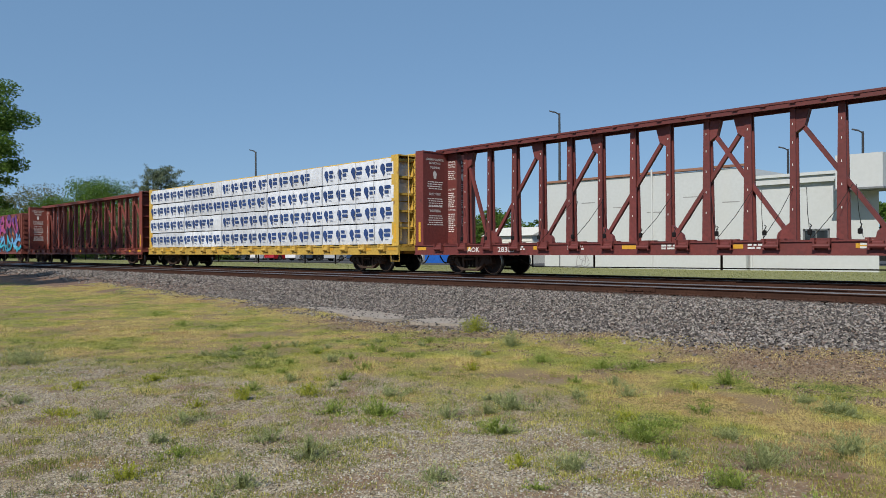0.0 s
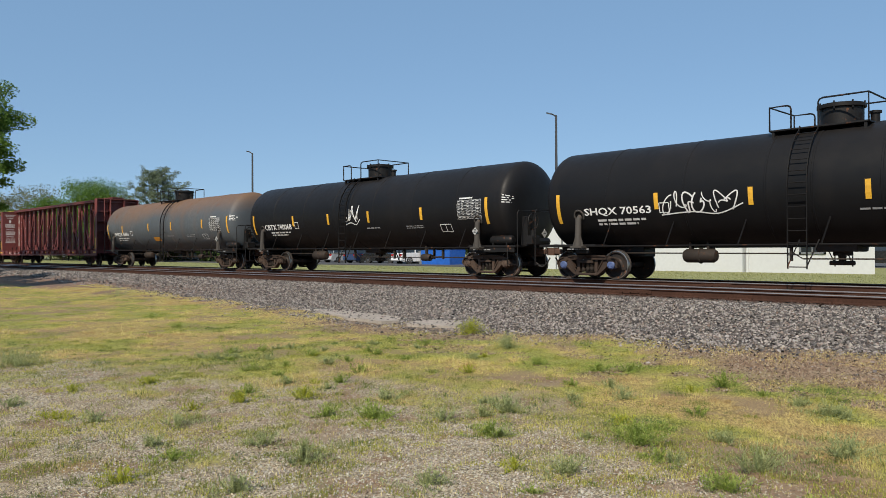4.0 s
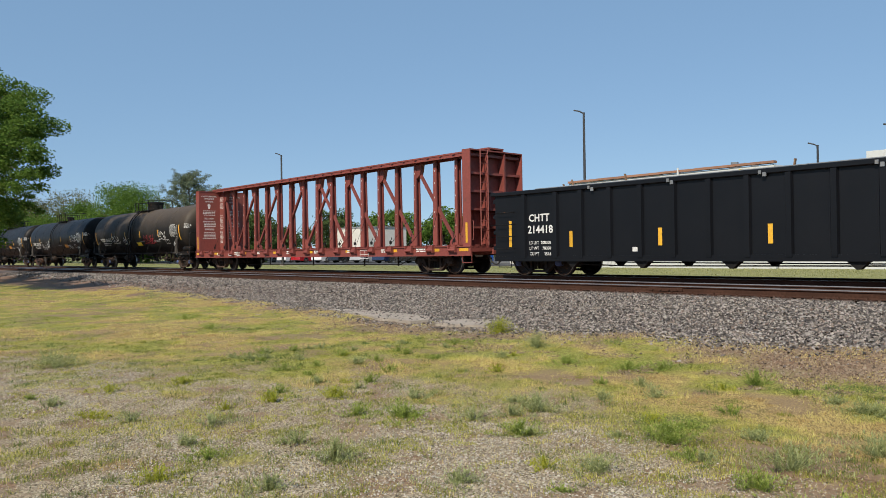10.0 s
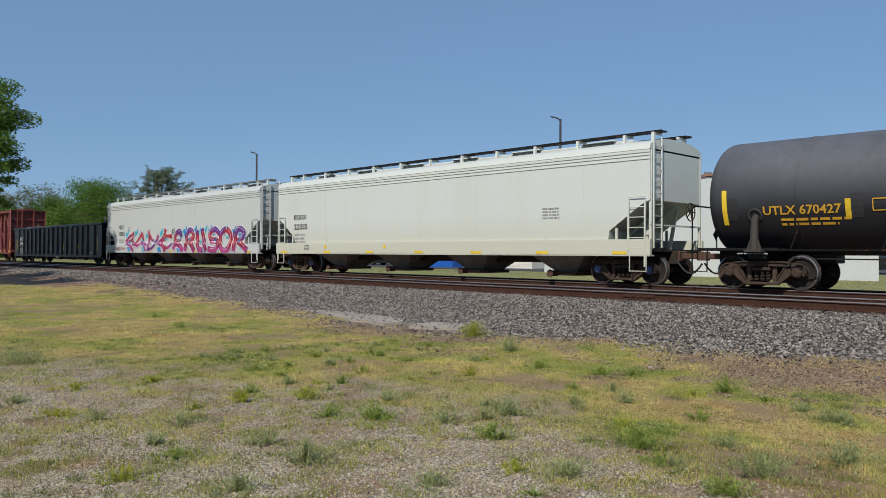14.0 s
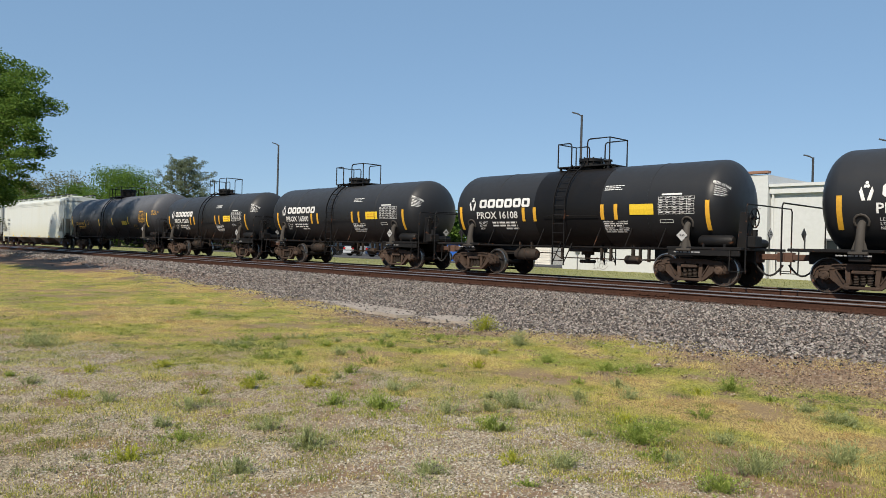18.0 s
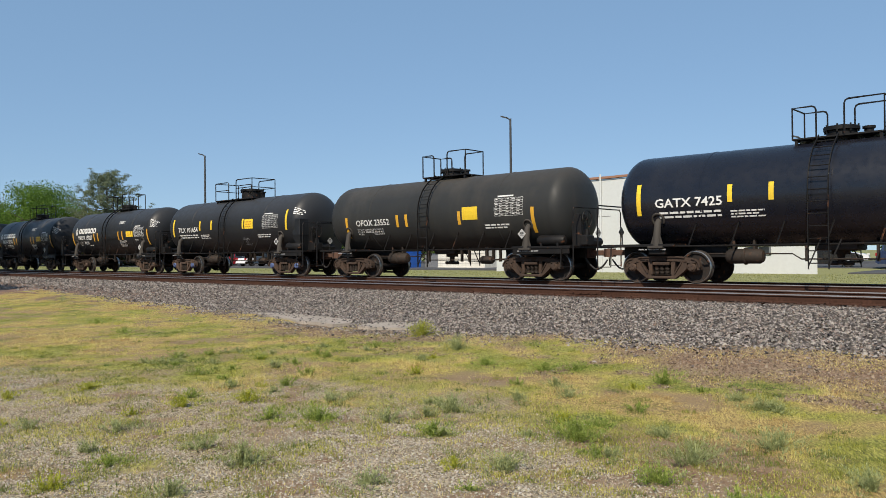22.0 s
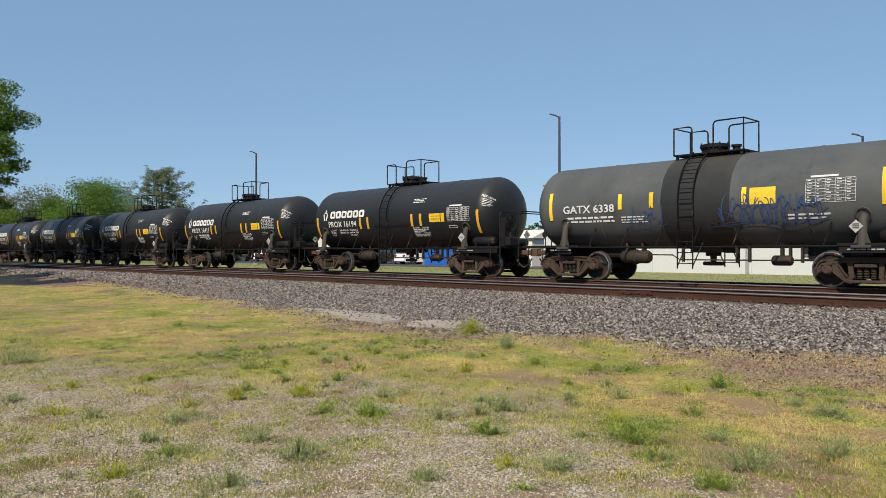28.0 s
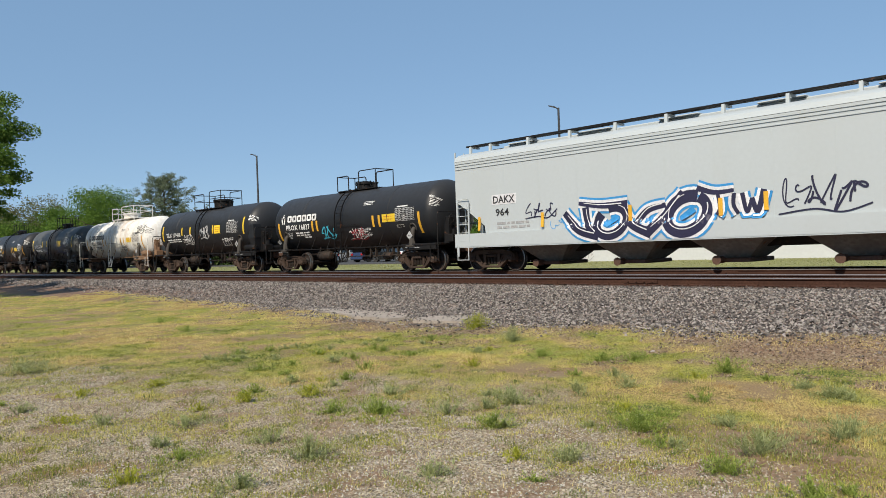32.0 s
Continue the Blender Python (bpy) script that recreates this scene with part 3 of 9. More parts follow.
def cover(x, y):
    """How closely grass covers the near ground, 0 to 1."""
    c = smooth(-0.55, 0.55, y - gravel_edge(x) + (nz(x, y, 0.9, 1, 4) - 0.5) * 2.6)
    c = np.maximum(c, 0.8 * smooth(0.60, 0.70, nz(x, y, 1.3, 5, 3)) * (y < 6.5))
    c = c * (1 - 0.75 * smooth(0.62, 0.74, nz(x, y, 0.8, 15, 4))) * (1 - 0.6 * smooth(0.56, 0.7, nz(x, y, 2.6, 16, 3)))
    c = c * (1 - np.clip(spots(x, y, BARE) * (0.4 + 1.2 * nz(x, y, 2.2, 19, 3)), 0, 1))
    return c * (1 - smooth(-0.7, 0.5, y - grass_edge(x) + (nz(x, y, 1.1, 8, 4) - 0.5) * 1.8))


def spots(x, y, places):
    out = np.zeros_like(x)
    for px, py, rx, ry, k in places:
        out = out + k * np.exp(-(((x - px) / rx) ** 2 + ((y - py) / ry) ** 2))
    return out


def tone(x, y):
    """Colour of the growth: 0 fresh green, about 0.5 yellow-green, 0.8 straw, 1 dead brown."""
    t = 0.45 + 0.95 * (nz(x, y, 0.33, 4, 3) - 0.5) + 1.7 * (nz(x, y, 1.5, 14, 3) - 0.5)
    t = t + spots(x, y, ((-4.3, 7.2, 1.3, 0.6, 0.36), (-3.2, 7.6, 0.8, 0.8, 0.34), (-9.3, 6.3, 2.2, 0.5, -0.08), (-13.2, 5.3, 1.6, 0.4, 0.3), (-3.8, 5.4, 0.8, 0.4, 0.2), (-13.2, 5.9, 2.6, 0.8, 0.4), (-4.8, 3.6, 0.6, 0.35, 0.45), (-2.2, 5.6, 0.7, 0.6, 0.25), (-6.5, 6.6, 1.2, 0.5, 0.12), (-1.2, 4.8, 0.9, 0.7, 0.15), (-19, 6.2, 4, 0.7, 0.25),
                         (-10.5, 7.4, 4.0, 0.6, -0.1), (-3.2, 5.2, 0.4, 0.35, -0.35), (-7.6, 8.5, 0.9, 0.5, -0.18), (-6.3, 7.4, 0.8, 0.5, -0.25), (-24, 8.2, 8, 1.0, 0.08), (-1.4, 4.6, 1.3, 1.3, 0.12), (-2.6, 5.6, 0.6, 0.4, 0.3), (-2.0, 6.6, 0.8, 0.5, 0.2), (-6.5, 4.6, 1.6, 1.0, 0.15), (-7.5, 8.4, 2.0, 0.8, 0.1)))
    return t + 0.16 * smooth(-0.8, 0.3, y - grass_edge(x))


def dryness(x, y):
    return smooth(0.35, 0.75, tone(x, y))


def axis(*spans):
    out = []
    for a, b, n in spans:
        out.extend(np.linspace(a, b, n, endpoint=False))
    return np.array(out + [spans[-1][1]])


def ground_material():
    m = bpy.data.materials.new("ground")
    m.use_nodes = True
    n, l = m.node_tree.nodes, m.node_tree.links
    bs = n["Principled BSDF"]
    co = n.new("ShaderNodeTexCoord")

    def noise_tex(s, d=6):
        t = n.new("ShaderNodeTexNoise")
        t.inputs["Scale"].default_value, t.inputs["Detail"].default_value = s, d
        l.new(co.outputs["Object"], t.inputs[0])
        return t.outputs[0]

    def strands(s, d=4):
        mp, t = n.new("ShaderNodeMapping"), n.new("ShaderNodeTexNoise")
        mp.vector_type = "TEXTURE"
        mp.inputs["Rotation"].default_value, mp.inputs["Scale"].default_value = (0, 0, math.radians(33)), (1 / s, 4 / s, 2 / s)
        t.inputs["Scale"].default_value, t.inputs["Detail"].default_value = 1.0, d
        l.new(co.outputs["Object"], mp.inputs[0])
        l.new(mp.outputs[0], t.inputs[0])
        return t.outputs[0]

    def cells(s, out="Color"):
        t = n.new("ShaderNodeTexVoronoi")
        t.inputs["Scale"].default_value = s
        l.new(co.outputs["Object"], t.inputs[0])
        return t.outputs[out]

    def attr(name):
        a = n.new("ShaderNodeAttribute")
        a.attribute_name = name
        return a.outputs["Fac"]

    def ramp(v, lo, hi):
        r = n.new("ShaderNodeMapRange")
        r.inputs[1].default_value, r.inputs[2].default_value = lo, hi
        l.new(v, r.inputs[0])
        return r.outputs[0]

    def mix(f, a, b):
        x = n.new("ShaderNodeMix")
        x.data_type = "RGBA"
        for s, v in ((x.inputs[0], f), (x.inputs[6], a), (x.inputs[7], b)):
            if hasattr(v, "links"):
                l.new(v, s)
            else:
                s.default_value = v if isinstance(v, float) else _lin(v)
        return x.outputs[2]

    def bw(c):
        t = n.new("ShaderNodeRGBToBW")
        l.new(c, t.inputs[0])
        return t.outputs[0]

    peb = ramp(bw(cells(75)), 0.2, 0.85)
    gravel = mix(peb, (0.115, 0.09, 0.058), (0.43, 0.365, 0.262))
    dirt = mix(ramp(noise_tex(34, 9), 0.32, 0.68), (0.105, 0.062, 0.038), (0.25, 0.158, 0.098))
    dirt = mix(ramp(bw(cells(55)), 0.78, 0.86), dirt, (0.30, 0.25, 0.20))
    dirt = mix(ramp(noise_tex(1.6, 9), 0.42, 0.66), dirt, (0.225, 0.16, 0.103))
    floor_b = mix(ramp(noise_tex(2.2), 0.48, 0.62), gravel, dirt)
    floor_a = mix(attr("pebble"), dirt, floor_b)
    thatch = mix(ramp(strands(70), 0.36, 0.64), (0.125, 0.088, 0.036), (0.42, 0.31, 0.115))
    green = mix(ramp(strands(60), 0.36, 0.64), (0.085, 0.088, 0.022), (0.335, 0.32, 0.075))
    turf = mix(attr("dry"), green, thatch)
    c1 = mix(attr("cover"), floor_a, turf)
    mown = mix(ramp(noise_tex(9, 8), 0.35, 0.65), (0.15, 0.155, 0.062), (0.26, 0.26, 0.115))
    c1 = mix(attr("mown"), c1, mown)
    stone = mix(ramp(bw(cells(15)), 0.1, 0.9), (0.035, 0.031, 0.029), (0.20, 0.178, 0.16))
    brown = mix(ramp(noise_tex(12), 0.3, 0.7), (0.11, 0.065, 0.045), (0.22, 0.138, 0.096))
    c2 = mix(attr("ballast"), c1, stone)
    c3 = mix(attr("rust"), c2, brown)
    l.new(c3, bs.inputs["Base Color"])
    bs.inputs["Roughness"].default_value = 0.95
    bs.inputs["Specular IOR Level"].default_value = 0.2
    bp = n.new("ShaderNodeBump")
    bp.inputs["Strength"].default_value, bp.inputs["Distance"].default_value = 0.25, 0.008
    l.new(noise_tex(60, 4), bp.inputs["Height"])
    l.new(bp.outputs[0], bs.inputs["Normal"])
    return m


def build_ground():
    xs = axis((-2500, -260, 8), (-260, -60, 40), (-60, -24, 110), (-24, 6, 230), (6, 40, 40), (40, 300, 14), (300, 2500, 6))
    ys = axis((-1500, -20, 6), (-20, -1, 20), (-1, 14.6, 150), (14.6, 28, 30), (28, 90, 20), (90, 400, 10), (400, 3000, 6))
    X, Y = np.meshgrid(xs, ys)
    Z = ground_z(X, Y)
    v = np.stack([X, Y, Z], -1).reshape(-1, 3)
    w, h = len(xs), len(ys)
    i = (np.arange(h - 1)[:, None] * w + np.arange(w - 1)[None]).ravel()
    f = np.stack([i, i + 1, i + w + 1, i + w], 1)
    me = np_mesh("ground", v, f)
    x, y = v[:, 0], v[:, 1]
    far = smooth(24.5, 26.5, y)
    edge = (nz(x, y, 0.9, 8, 4) - 0.5) * 1.5
    bal = smooth(-0.5, 0.6, y - toe(x) + edge) * (1 - smooth(24.0, 25.2, y + edge))
    peb = 1 - smooth(-0.5, 1.0, y - gravel_edge(x) + (nz(x, y, 0.7, 18, 3) - 0.5) * 2)
    rust = np.clip(np.exp(-((y - 15.55) / 0.35) ** 2) + smooth(15.6, 16.0, y) * (1 - smooth(23.0, 24.2, y)) * 0.85
                   + 0.85 * smooth(-15, -30, x) * smooth(9.9, 10.8, y) * (1 - smooth(12.5, 15, y)), 0, 1)
    for name, val in (("cover", np.maximum(cover(x, y) * (y < 14), far)), ("dry", np.where(y > 20, 0.05 + 0.3 * nz(x, y, 0.2, 6), dryness(x, y))), ("ballast", bal), ("rust", rust), ("pebble", peb), ("mown", far)):
        a = me.attributes.new(name, "FLOAT", "POINT")
        a.data.foreach_set("value", val.astype(np.float32))
    me.materials.append(ground_material())
    me.polygons.foreach_set("use_smooth", [True] * len(me.polygons))
    tagged(new("ground", me), "rough gravel and patchy dry grass ground beside the railway", "ground", kind="structure")


def np_mesh(name, v, f):
    me = bpy.data.meshes.new(name)
    v, f = np.asarray(v, np.float32), np.asarray(f, np.int32)
    k = f.shape[1]
    me.vertices.add(len(v))
    me.vertices.foreach_set("co", v.ravel())
    me.loops.add(f.size)
    me.loops.foreach_set("vertex_index", f.ravel())
    me.polygons.add(len(f))
    me.polygons.foreach_set("loop_start", np.arange(0, f.size, k, dtype=np.int32))
    me.update(calc_edges=True)
    return me


RNG = np.random.default_rng(7)


def stones(name, x, y, z, size, mat, label):
    """Broken stones lying at the given places, each a bent lump sunk in the ground."""
    n = len(x)
    base = np.array([(1, 0, -0.3), (0, 1, -0.3), (-1, 0, -0.3), (0, -1, -0.3), (0, 0, 0.9)], float)
    faces = np.array([(0, 1, 4), (1, 2, 4), (2, 3, 4), (3, 0, 4)])
    p = base[None] * (0.6 + 0.8 * RNG.random((n, 5, 1))) + RNG.normal(0, 0.16, (n, 5, 3))
    p *= size[:, None, None] * np.array([1, 1, 0.72])
    a, b = RNG.random(n) * 6.28, RNG.normal(0, 0.5, n)
    ca, sa, cb, sb = np.cos(a)[:, None], np.sin(a)[:, None], np.cos(b)[:, None], np.sin(b)[:, None]
    px, py, pz = p[..., 0], p[..., 1], p[..., 2]
    py, pz = py * cb - pz * sb, py * sb + pz * cb
    px, py = px * ca - py * sa, px * sa + py * ca
    v = np.stack([px + x[:, None], py + y[:, None], pz + z[:, None]], -1).reshape(-1, 3)
    f = (faces[None] + 5 * np.arange(n)[:, None, None]).reshape(-1, 3)
    me = np_mesh(name, v, f)
    me.materials.append(mat)
    return tagged(new(name, me), label, "stones", kind="stuff")


def island_material(name, cols, rough=0.9):
    m = bpy.data.materials.new(name)
    m.use_nodes = True
    n, l = m.node_tree.nodes, m.node_tree.links
    bs = n["Principled BSDF"]
    g = n.new("ShaderNodeNewGeometry")
    r = n.new("ShaderNodeValToRGB")
    r.color_ramp.interpolation = "LINEAR"
    while len(r.color_ramp.elements) < len(cols):
        r.color_ramp.elements.new(0.5)
    for i, c in enumerate(cols):
        r.color_ramp.elements[i].position, r.color_ramp.elements[i].color = i / (len(cols) - 1), _lin(c)
    l.new(g.outputs["Random Per Island"], r.inputs[0])
    co, t = n.new("ShaderNodeTexCoord"), n.new("ShaderNodeTexNoise")
    t.inputs["Scale"].default_value = 45
    l.new(co.outputs["Object"], t.inputs[0])
    x = n.new("ShaderNodeMix")
    x.data_type, x.blend_type = "RGBA", "MULTIPLY"
    x.inputs[0].default_value = 0.6
    l.new(r.outputs[0], x.inputs[6])
    l.new(t.outputs["Color"], x.inputs[7])
    mr = n.new("ShaderNodeMix")
    mr.data_type = "RGBA"
    mr.inputs[0].default_value = 0.55
    l.new(r.outputs[0], mr.inputs[6])
    l.new(x.outputs[2], mr.inputs[7])
    l.new(mr.outputs[2], bs.inputs["Base Color"])
    bs.inputs["Roughness"].default_value = rough
    return m


def blades(name, x, y, h, w, mat, label, lean=0.45, colour=None):
    """Grass: leaning pointed blades."""
    n = len(x)
    a = RNG.random(n) * 6.283
    t = RNG.normal(0, lean, n)
    dx, dy = np.cos(a), np.sin(a)
    z = ground_z(x, y)
    b = a + RNG.normal(1.57, 0.6, n)
    px, py = np.cos(b) * w / 2, np.sin(b) * w / 2
    tx, ty, tz = x + dx * h * t, y + dy * h * t, z + 0.72 * h * np.cos(np.minimum(np.abs(t), 1.3))
    v = np.stack([np.stack([x - px, y - py, z - 0.006], -1), np.stack([x + px, y + py, z - 0.006], -1), np.stack([tx, ty, tz], -1)], 1)
    me = np_mesh(name, v.reshape(-1, 3), np.arange(3 * n).reshape(n, 3))
    me.materials.append(mat)
    if colour is not None:
        at = me.attributes.new("tone", "FLOAT", "POINT")
        at.data.foreach_set("value", np.repeat(colour, 3).astype(np.float32))
    return tagged(new(name, me), label, "grass", kind="stuff")


def grass_material():
    m = leaf_material("grass", (0.2, 0.2, 0.05), (0.3, 0.3, 0.1), 0.3)
    n, l = m.node_tree.nodes, m.node_tree.links
    a, r = n.new("ShaderNodeAttribute"), n.new("ShaderNodeValToRGB")
    a.attribute_name = "tone"
    stops = ((0.0, (0.085, 0.14, 0.04)), (0.25, (0.205, 0.215, 0.04)), (0.48, (0.455, 0.435, 0.098)), (0.80, (0.67, 0.55, 0.235)), (1.0, (0.36, 0.225, 0.09)))
    while len(r.color_ramp.elements) < len(stops):
        r.color_ramp.elements.new(0.5)
    for e, (p, c) in zip(r.color_ramp.elements, stops):
        e.position, e.color = p, _lin(c)
    l.new(a.outputs["Fac"], r.inputs[0])
    for node in list(n):
        if node.type in ("BSDF_PRINCIPLED", "BSDF_TRANSLUCENT"):
            l.new(r.outputs[0], node.inputs[0])
    return m


def scatter(n, x0, x1, y0, y1, keep):
    x, y = RNG.uniform(x0, x1, n), RNG.uniform(y0, y1, n)
    k = RNG.random(n) < keep(x, y)
    return x[k], y[k]


def near_weight(x, y):
    d = np.hypot(x, y)
    return np.clip(6.0 / d, 0.12, 1.0) ** 1.3


def build_cover():
    grass = grass_material()
    gauss = lambda x, s: RNG.normal(0, s, len(x))
    x, y = scatter(4300000, -46, 6, 0.5, 11.4, near_weight)
    tuft = smooth(0.34, 0.62, nz(x, y, 4.5, 9, 3))
    fine = smooth(0.36, 0.6, nz(x, y, 15.0, 71, 2))
    k = RNG.random(len(x)) < cover(x, y) * (0.35 + 0.65 * tuft) * (0.4 + 0.6 * fine)
    x, y, tuft, fine = x[k], y[k], tuft[k], fine[k]
    d, tn = np.hypot(x, y), tone(x, y)
    far = smooth(9, 24, d)
    h = RNG.uniform(0.010, 0.042, len(x)) * (1 - 0.35 * far) * (0.35 + 1.1 * tuft) * (0.55 + 0.7 * fine) * (1 + 1.5 * smooth(0.55, 0.75, tn) * smooth(0.42, 0.7, nz(x, y, 0.5, 33))) * (1 - 0.45 * smooth(0.82, 0.95, tn))
    blades("grass", x, y, h, np.clip(0.0006 * d, 0.0026, 0.022), grass, "short patchy grass, yellow-green and straw-coloured", 0.95, tn * (1 - 0.3 * far) + 0.11 * far + (1 - 0.45 * far) * (gauss(x, 0.08) + 0.45 * (nz(x, y, 5.5, 61, 2) - 0.5) + 0.32 * (nz(x, y, 13.0, 62, 2) - 0.5)))
    # plants low in the gravel
    x, y = scatter(900000, -17, 4, 0.5, 6.6, near_weight)
    t1, t2 = nz(x, y, 1.6, 21, 3), nz(x, y, 5.0, 22, 2)
    k = RNG.random(len(x)) < (1 - 0.8 * cover(x, y)) * smooth(0.46, 0.58, t1 * 0.5 + t2 * 0.5)
    x, y, t2 = x[k], y[k], t2[k]
    blades("low_weeds", x, y, RNG.uniform(0.012, 0.04, len(x)) * (0.5 + t2), np.full(len(x), 0.0065), grass, "low olive-green weeds sprouting through the gravel", 0.9, 0.34 + 0.7 * (nz(x, y, 0.9, 63, 3) - 0.5) + gauss(x, 0.12))
    x, y = scatter(260000, -17, 4, 0.5, 6.6, lambda x, y: (1 - cover(x, y)) * 0.22 * near_weight(x, y))
    blades("stalks", x, y, RNG.uniform(0.015, 0.06, len(x)), np.full(len(x), 0.005), grass, "thin dead stalks lying on the gravel", 1.3, 0.74 + gauss(x, 0.14))
    # short growth creeping over the brown earth before the ballast
    x, y = scatter(760000, -34, 4, 8.0, 12.4, lambda x, y: (1 - cover(x, y)) * smooth(0.36, 0.66, nz(x, y, 1.5, 31, 4)) * (1 - smooth(0.0, 0.7, y - toe(x))))
    blades("stubble", x, y, RNG.uniform(0.01, 0.035, len(x)), np.clip(0.0008 * np.hypot(x, y), 0.004, 0.02), grass, "sparse dry stubble on brown earth", 1.0, 0.78 + 0.5 * (nz(x, y, 1.1, 35, 3) - 0.5) + gauss(x, 0.14))
    # small plants standing apart on the gravel and in the thin grass
    cx, cy = scatter(5200, -17, 4, 0.8, 8.6, lambda x, y: near_weight(x, y) * (0.25 + 0.75 * smooth(0.4, 0.62, nz(x, y, 0.8, 81, 3))) * (1 - 0.6 * smooth(0.5, 2.0, y - gravel_edge(x))))
    r, n = RNG.gamma(2.2, 0.022, len(cx)) + 0.012, RNG.integers(16, 46, len(cx))
    tn = np.clip(RNG.normal(0.2, 0.14, len(cx)), -0.05, 0.5)
    i = np.repeat(np.arange(len(cx)), n)
    x, y = cx[i] + RNG.normal(0, 1, len(i)) * r[i], cy[i] + RNG.normal(0, 1, len(i)) * r[i]
    q = np.hypot(x - cx[i], y - cy[i]) / (2 * r[i])
    blades("sprigs", x, y, (0.018 + 0.75 * r[i]) * RNG.uniform(0.5, 1.3, len(i)) * np.clip(1.15 - q * q, 0.25, 1), np.full(len(i), 0.0052), grass, "small green and olive plants scattered over the gravel", 0.8, tn[i] + gauss(i, 0.07))
    cx, cy = scatter(900, -15, 3, 1.2, 8.6, lambda x, y: near_weight(x, y) * (0.2 + 0.8 * smooth(0.42, 0.62, nz(x, y, 0.6, 91, 3))))
    r, n = RNG.uniform(0.035, 0.085, len(cx)), RNG.integers(70, 150, len(cx))
    tn = np.clip(RNG.normal(0.16, 0.1, len(cx)), -0.05, 0.42)
    i = np.repeat(np.arange(len(cx)), n)
    x, y = cx[i] + RNG.normal(0, 1.1, len(i)) * r[i], cy[i] + RNG.normal(0, 0.8, len(i)) * r[i]
    q = np.hypot(x - cx[i], y - cy[i]) / (2 * r[i])
    blades("tufts", x, y, (0.015 + 0.8 * r[i]) * RNG.uniform(0.4, 1.2, len(i)) * np.clip(1.1 - q * q, 0.2, 1), np.full(len(i), 0.0048), grass, "low green tufts standing in the gravel and grass", 0.75, tn[i] + gauss(i, 0.08))
    verge = leaf_material("verge", (0.18, 0.195, 0.075), (0.31, 0.315, 0.13), 0.3)
    # grass strip beyond the tracks
    x, y = scatter(90000, -120, 14, 25.2, 36, lambda x, y: np.clip(30 / np.hypot(x, y), 0, 1))
    blades("verge_grass", x, y, RNG.uniform(0.03, 0.07, len(x)), np.clip(0.0009 * np.hypot(x, y), 0.02, 0.05), verge, "short grass strip beyond the railway", 0.8)
    # loose gravel
    x, y = scatter(420000, -17, 4, 0.6, 7.2, lambda x, y: (1 - cover(x, y)) * near_weight(x, y) * (1 - smooth(0.2, 1.4, y - gravel_edge(x))) * (0.35 + 0.65 * smooth(0.35, 0.6, nz(x, y, 1.1, 51, 3))))
    s = RNG.uniform(0.004, 0.0105, len(x)) * (1 + 0.5 * (RNG.random(len(x)) < 0.03))
    stones("gravel", x, y, ground_z(x, y) + s * 0.2, s, island_material("gravel", [(0.125, 0.096, 0.062), (0.23, 0.181, 0.12), (0.355, 0.292, 0.205), (0.49, 0.43, 0.325)]), "small pale gravel stones on the bare ground")
    # paler, coarser stones where the gravel is washed clean
    x, y = scatter(120000, -15, 3, 0.6, 6.2, lambda x, y: (1 - cover(x, y)) ** 1.5 * near_weight(x, y) * (1 - smooth(0.0, 1.0, y - gravel_edge(x))) * np.clip(smooth(0.5, 0.66, nz(x, y, 0.75, 55, 4)) + spots(x, y, ((-6.0, 2.4, 1.0, 0.4, 0.8), (-5.1, 2.5, 0.8, 0.3, 0.7), (-3.9, 3.4, 0.7, 0.35, 0.8))), 0, 1))
    s = RNG.uniform(0.005, 0.0115, len(x))
    stones("washed_gravel", x, y, ground_z(x, y) + s * 0.35, s, island_material("washed_gravel", [(0.17, 0.145, 0.11), (0.33, 0.295, 0.235), (0.52, 0.485, 0.41), (0.28, 0.23, 0.165)]), "pale washed gravel in bare patches")
    # crumbs of brown earth before the ballast
    x, y = scatter(150000, -14, 4, 7.6, 12.2, lambda x, y: (1 - cover(x, y)) * (1 - smooth(-0.2, 0.6, y - toe(x))) * np.clip(9 / np.hypot(x, y), 0, 1))
    s = RNG.uniform(0.005, 0.017, len(x)) * (1 + 0.8 * (RNG.random(len(x)) < 0.04))
    stones("earth_crumbs", x, y, ground_z(x, y) + s * 0.2, s, island_material("earth_crumbs", [(0.075, 0.047, 0.029), (0.165, 0.108, 0.066), (0.26, 0.183, 0.115), (0.36, 0.29, 0.21)]), "crumbs of brown earth and small stones")
    # ballast
    def keep(x, y):
        clear = 1 - 0.93 * on_slab(x, y)
        clear = clear * (1 - 0.8 * smooth(-17, -30, x) * (1 - smooth(11.8, 13.8, y)))
        return clear * np.clip(15.0 / np.hypot(x, y), 0, 1) ** 1.7 * np.maximum(smooth(-0.6, 1.1, y - toe(x) + (nz(x, y, 0.9, 8, 4) - 0.5) * 1.5), 0.025 * smooth(-1.8, -0.4, y - toe(x)))
    x, y = scatter(430000, -62, 6, 8.6, 15.5, keep)
    s = RNG.uniform(0.013, 0.034, len(x)) * np.clip(np.hypot(x, y) / 22, 1, 1.9)
    z = ground_z(x, y) + s * RNG.uniform(0.0, 0.7, len(x))
    z = np.where(on_slab(x, y), 0.1 + s * 0.2, z)
    stones("ballast", x, y, z, s, island_material("ballast", [(0.036, 0.030, 0.027), (0.076, 0.064, 0.057), (0.165, 0.142, 0.126), (0.385, 0.347, 0.308), (0.15, 0.10, 0.074)]), "grey crushed-stone ballast along the track")
